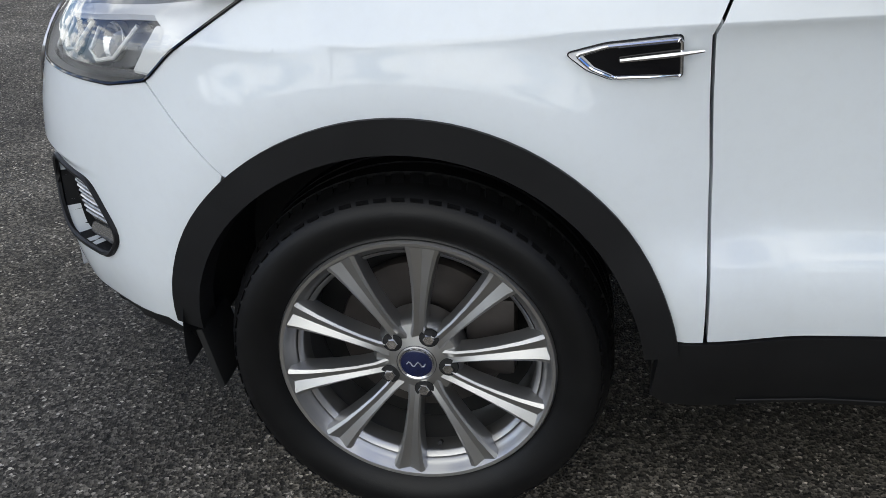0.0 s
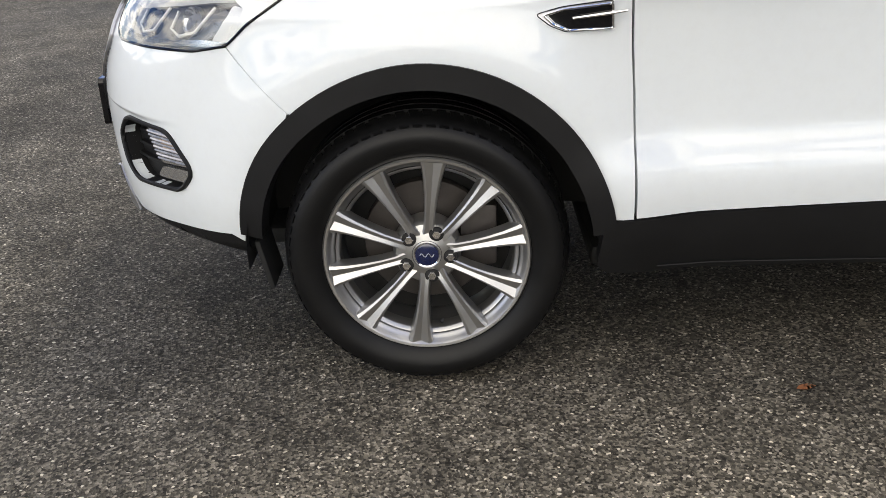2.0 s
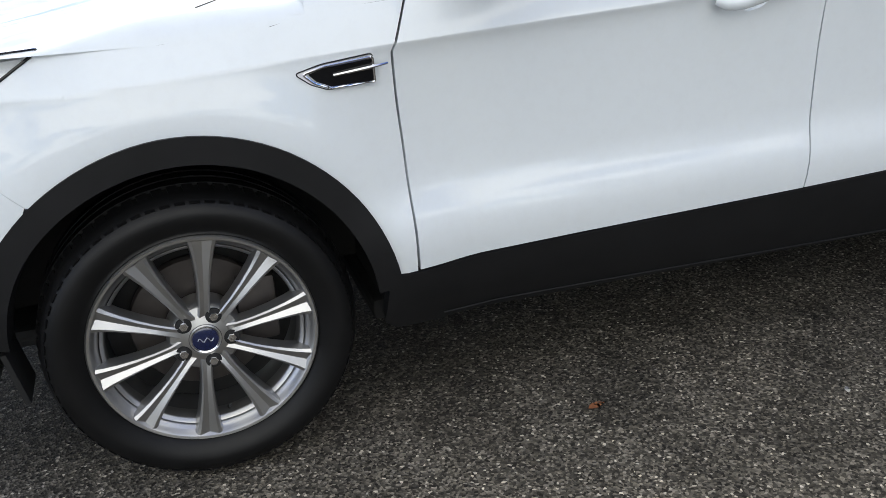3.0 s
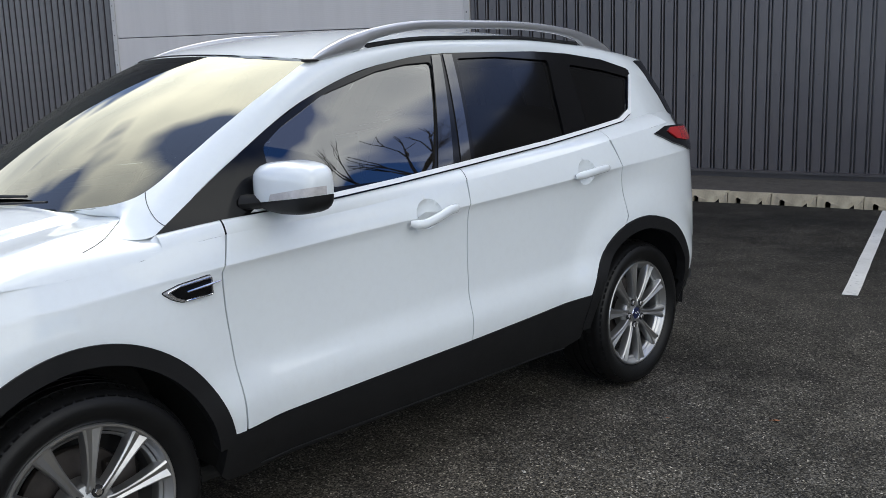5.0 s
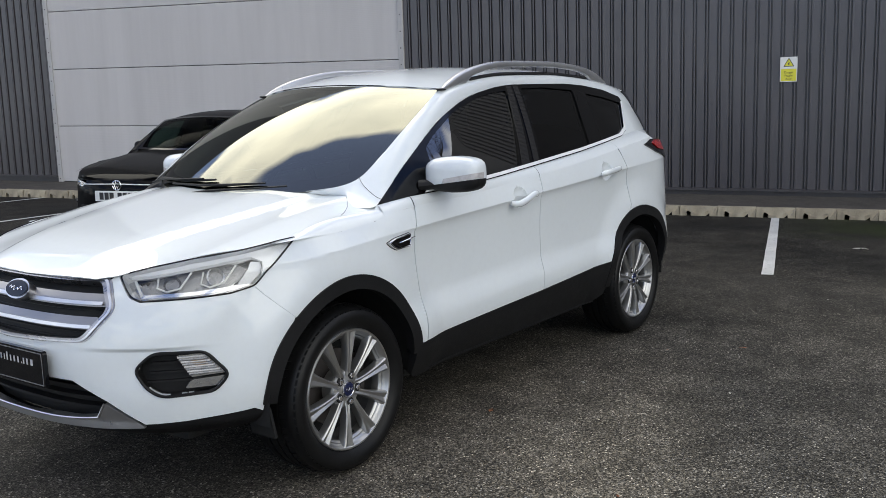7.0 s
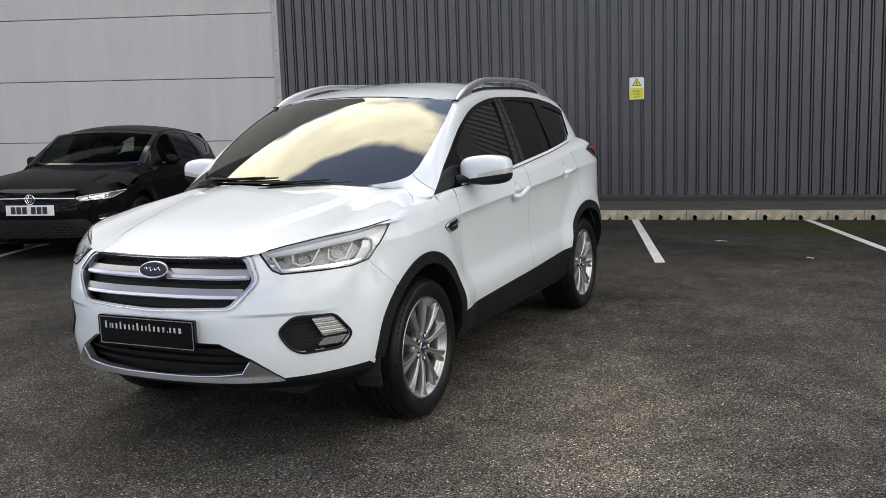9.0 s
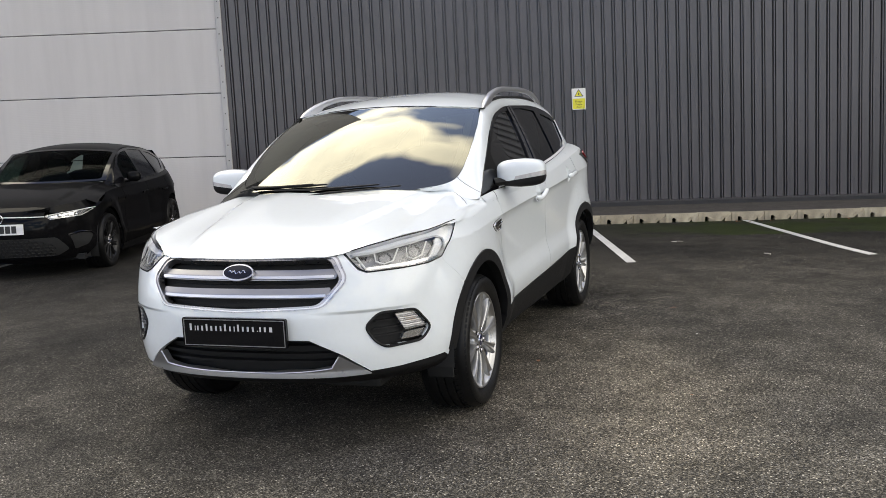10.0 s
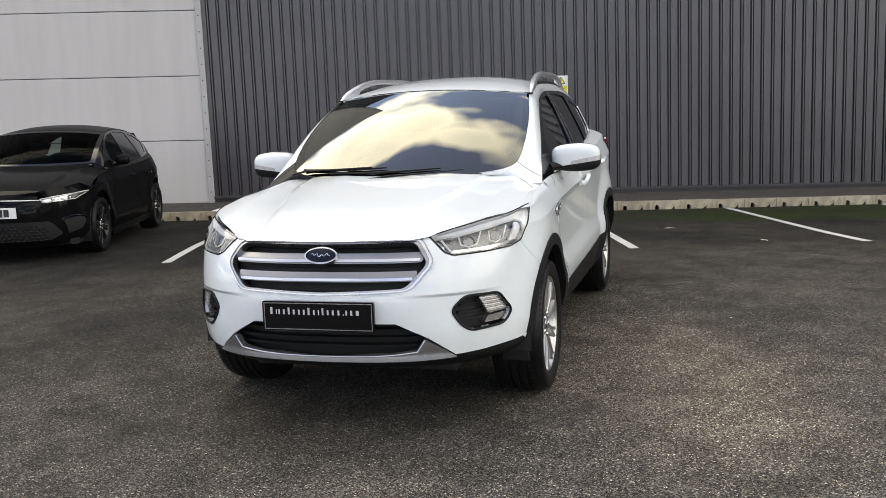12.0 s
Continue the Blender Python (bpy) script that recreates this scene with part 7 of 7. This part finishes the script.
# ---- leaves and litter on the tarmac ----
def leaf(x, y, size, turn, mat, name="fallen_leaf", label="curled brown dead leaf lying on the tarmac", cat="leaf"):
    b = bmesh.new()
    outline = [(-1, 0), (-0.6, 0.32), (-0.1, 0.46), (0.4, 0.34), (1, 0.02), (0.4, -0.30), (-0.1, -0.42), (-0.6, -0.28)]
    mid = [b.verts.new((u, 0, 0.10 - 0.12 * u * u)) for u in (-0.5, 0.0, 0.5)]
    rim = [b.verts.new((u, v, 0.22 * abs(v) + 0.05 * math.sin(5 * u))) for u, v in outline]
    for i in range(8):
        a, c = rim[i], rim[(i + 1) % 8]
        u = (a.co.x + c.co.x) / 2
        b.faces.new((a, c, mid[0 if u < -0.3 else 2 if u > 0.3 else 1]))
    b.faces.new((mid[0], mid[1], rim[2]))
    b.faces.new((mid[1], mid[2], rim[2]))
    b.faces.new((mid[0], rim[6], mid[1]))
    b.faces.new((mid[1], rim[6], mid[2]))
    got = bmesh.ops.solidify(b, geom=list(b.faces), thickness=0.05)
    bmesh.ops.scale(b, vec=(size / 2,) * 3, verts=b.verts)
    o = finish(b, name, mat)
    n, u = x * math.cos(TH) + y * math.sin(TH), -x * math.sin(TH) + y * math.cos(TH)
    o.matrix_world = pose(x, y, ground_z(n, u) + 0.003, 0, 0, turn)
    return tagged(o, label, cat, "leaves and litter on the tarmac")


leaf(0.918, -0.073, 0.055, 15, M_LEAF)
leaf(1.544, -0.237, 0.034, 60, M_LITTER, "litter", "small pale scrap of litter on the tarmac", "litter")
leaf(2.62, -0.72, 0.05, 120, M_LEAF)
leaf(0.34, -1.02, 0.03, 50, M_LEAF)
leaf(1.75, -0.95, 0.03, 20, M_LITTER, "litter", "small pale scrap of litter on the tarmac", "litter")
for n, u, s in ((5.35, -3.0, 0.13), (6.9, -2.35, 0.16)):
    p = LOT @ Vector((n, u, 0))
    leaf(p.x, p.y, s, 40 * n, M_LITTER, "litter", "crumpled pale scrap of paper on the tarmac", "litter")
rl = random.Random(7)
for i in range(72):
    n, u = rl.uniform(-3.8, 9.5), rl.uniform(-6.5, 3.5)
    p = LOT @ Vector((n, u, 0))
    if -1.2 < p.x < 4 and -0.3 < p.y < 2.1:
        continue
    leaf(p.x, p.y, rl.uniform(0.009, 0.022), rl.uniform(0, 360), M_LITTER if rl.random() < 0.75 else M_LEAF, "litter", "tiny pale chip of litter on the tarmac", "litter")
for i in range(14):
    n, u = KERB_N - rl.uniform(0.03, 0.3), rl.uniform(-5.6, -3.0)
    p = LOT @ Vector((n, u, 0))
    leaf(p.x, p.y, rl.uniform(0.04, 0.09), rl.uniform(0, 360), M_LEAF)
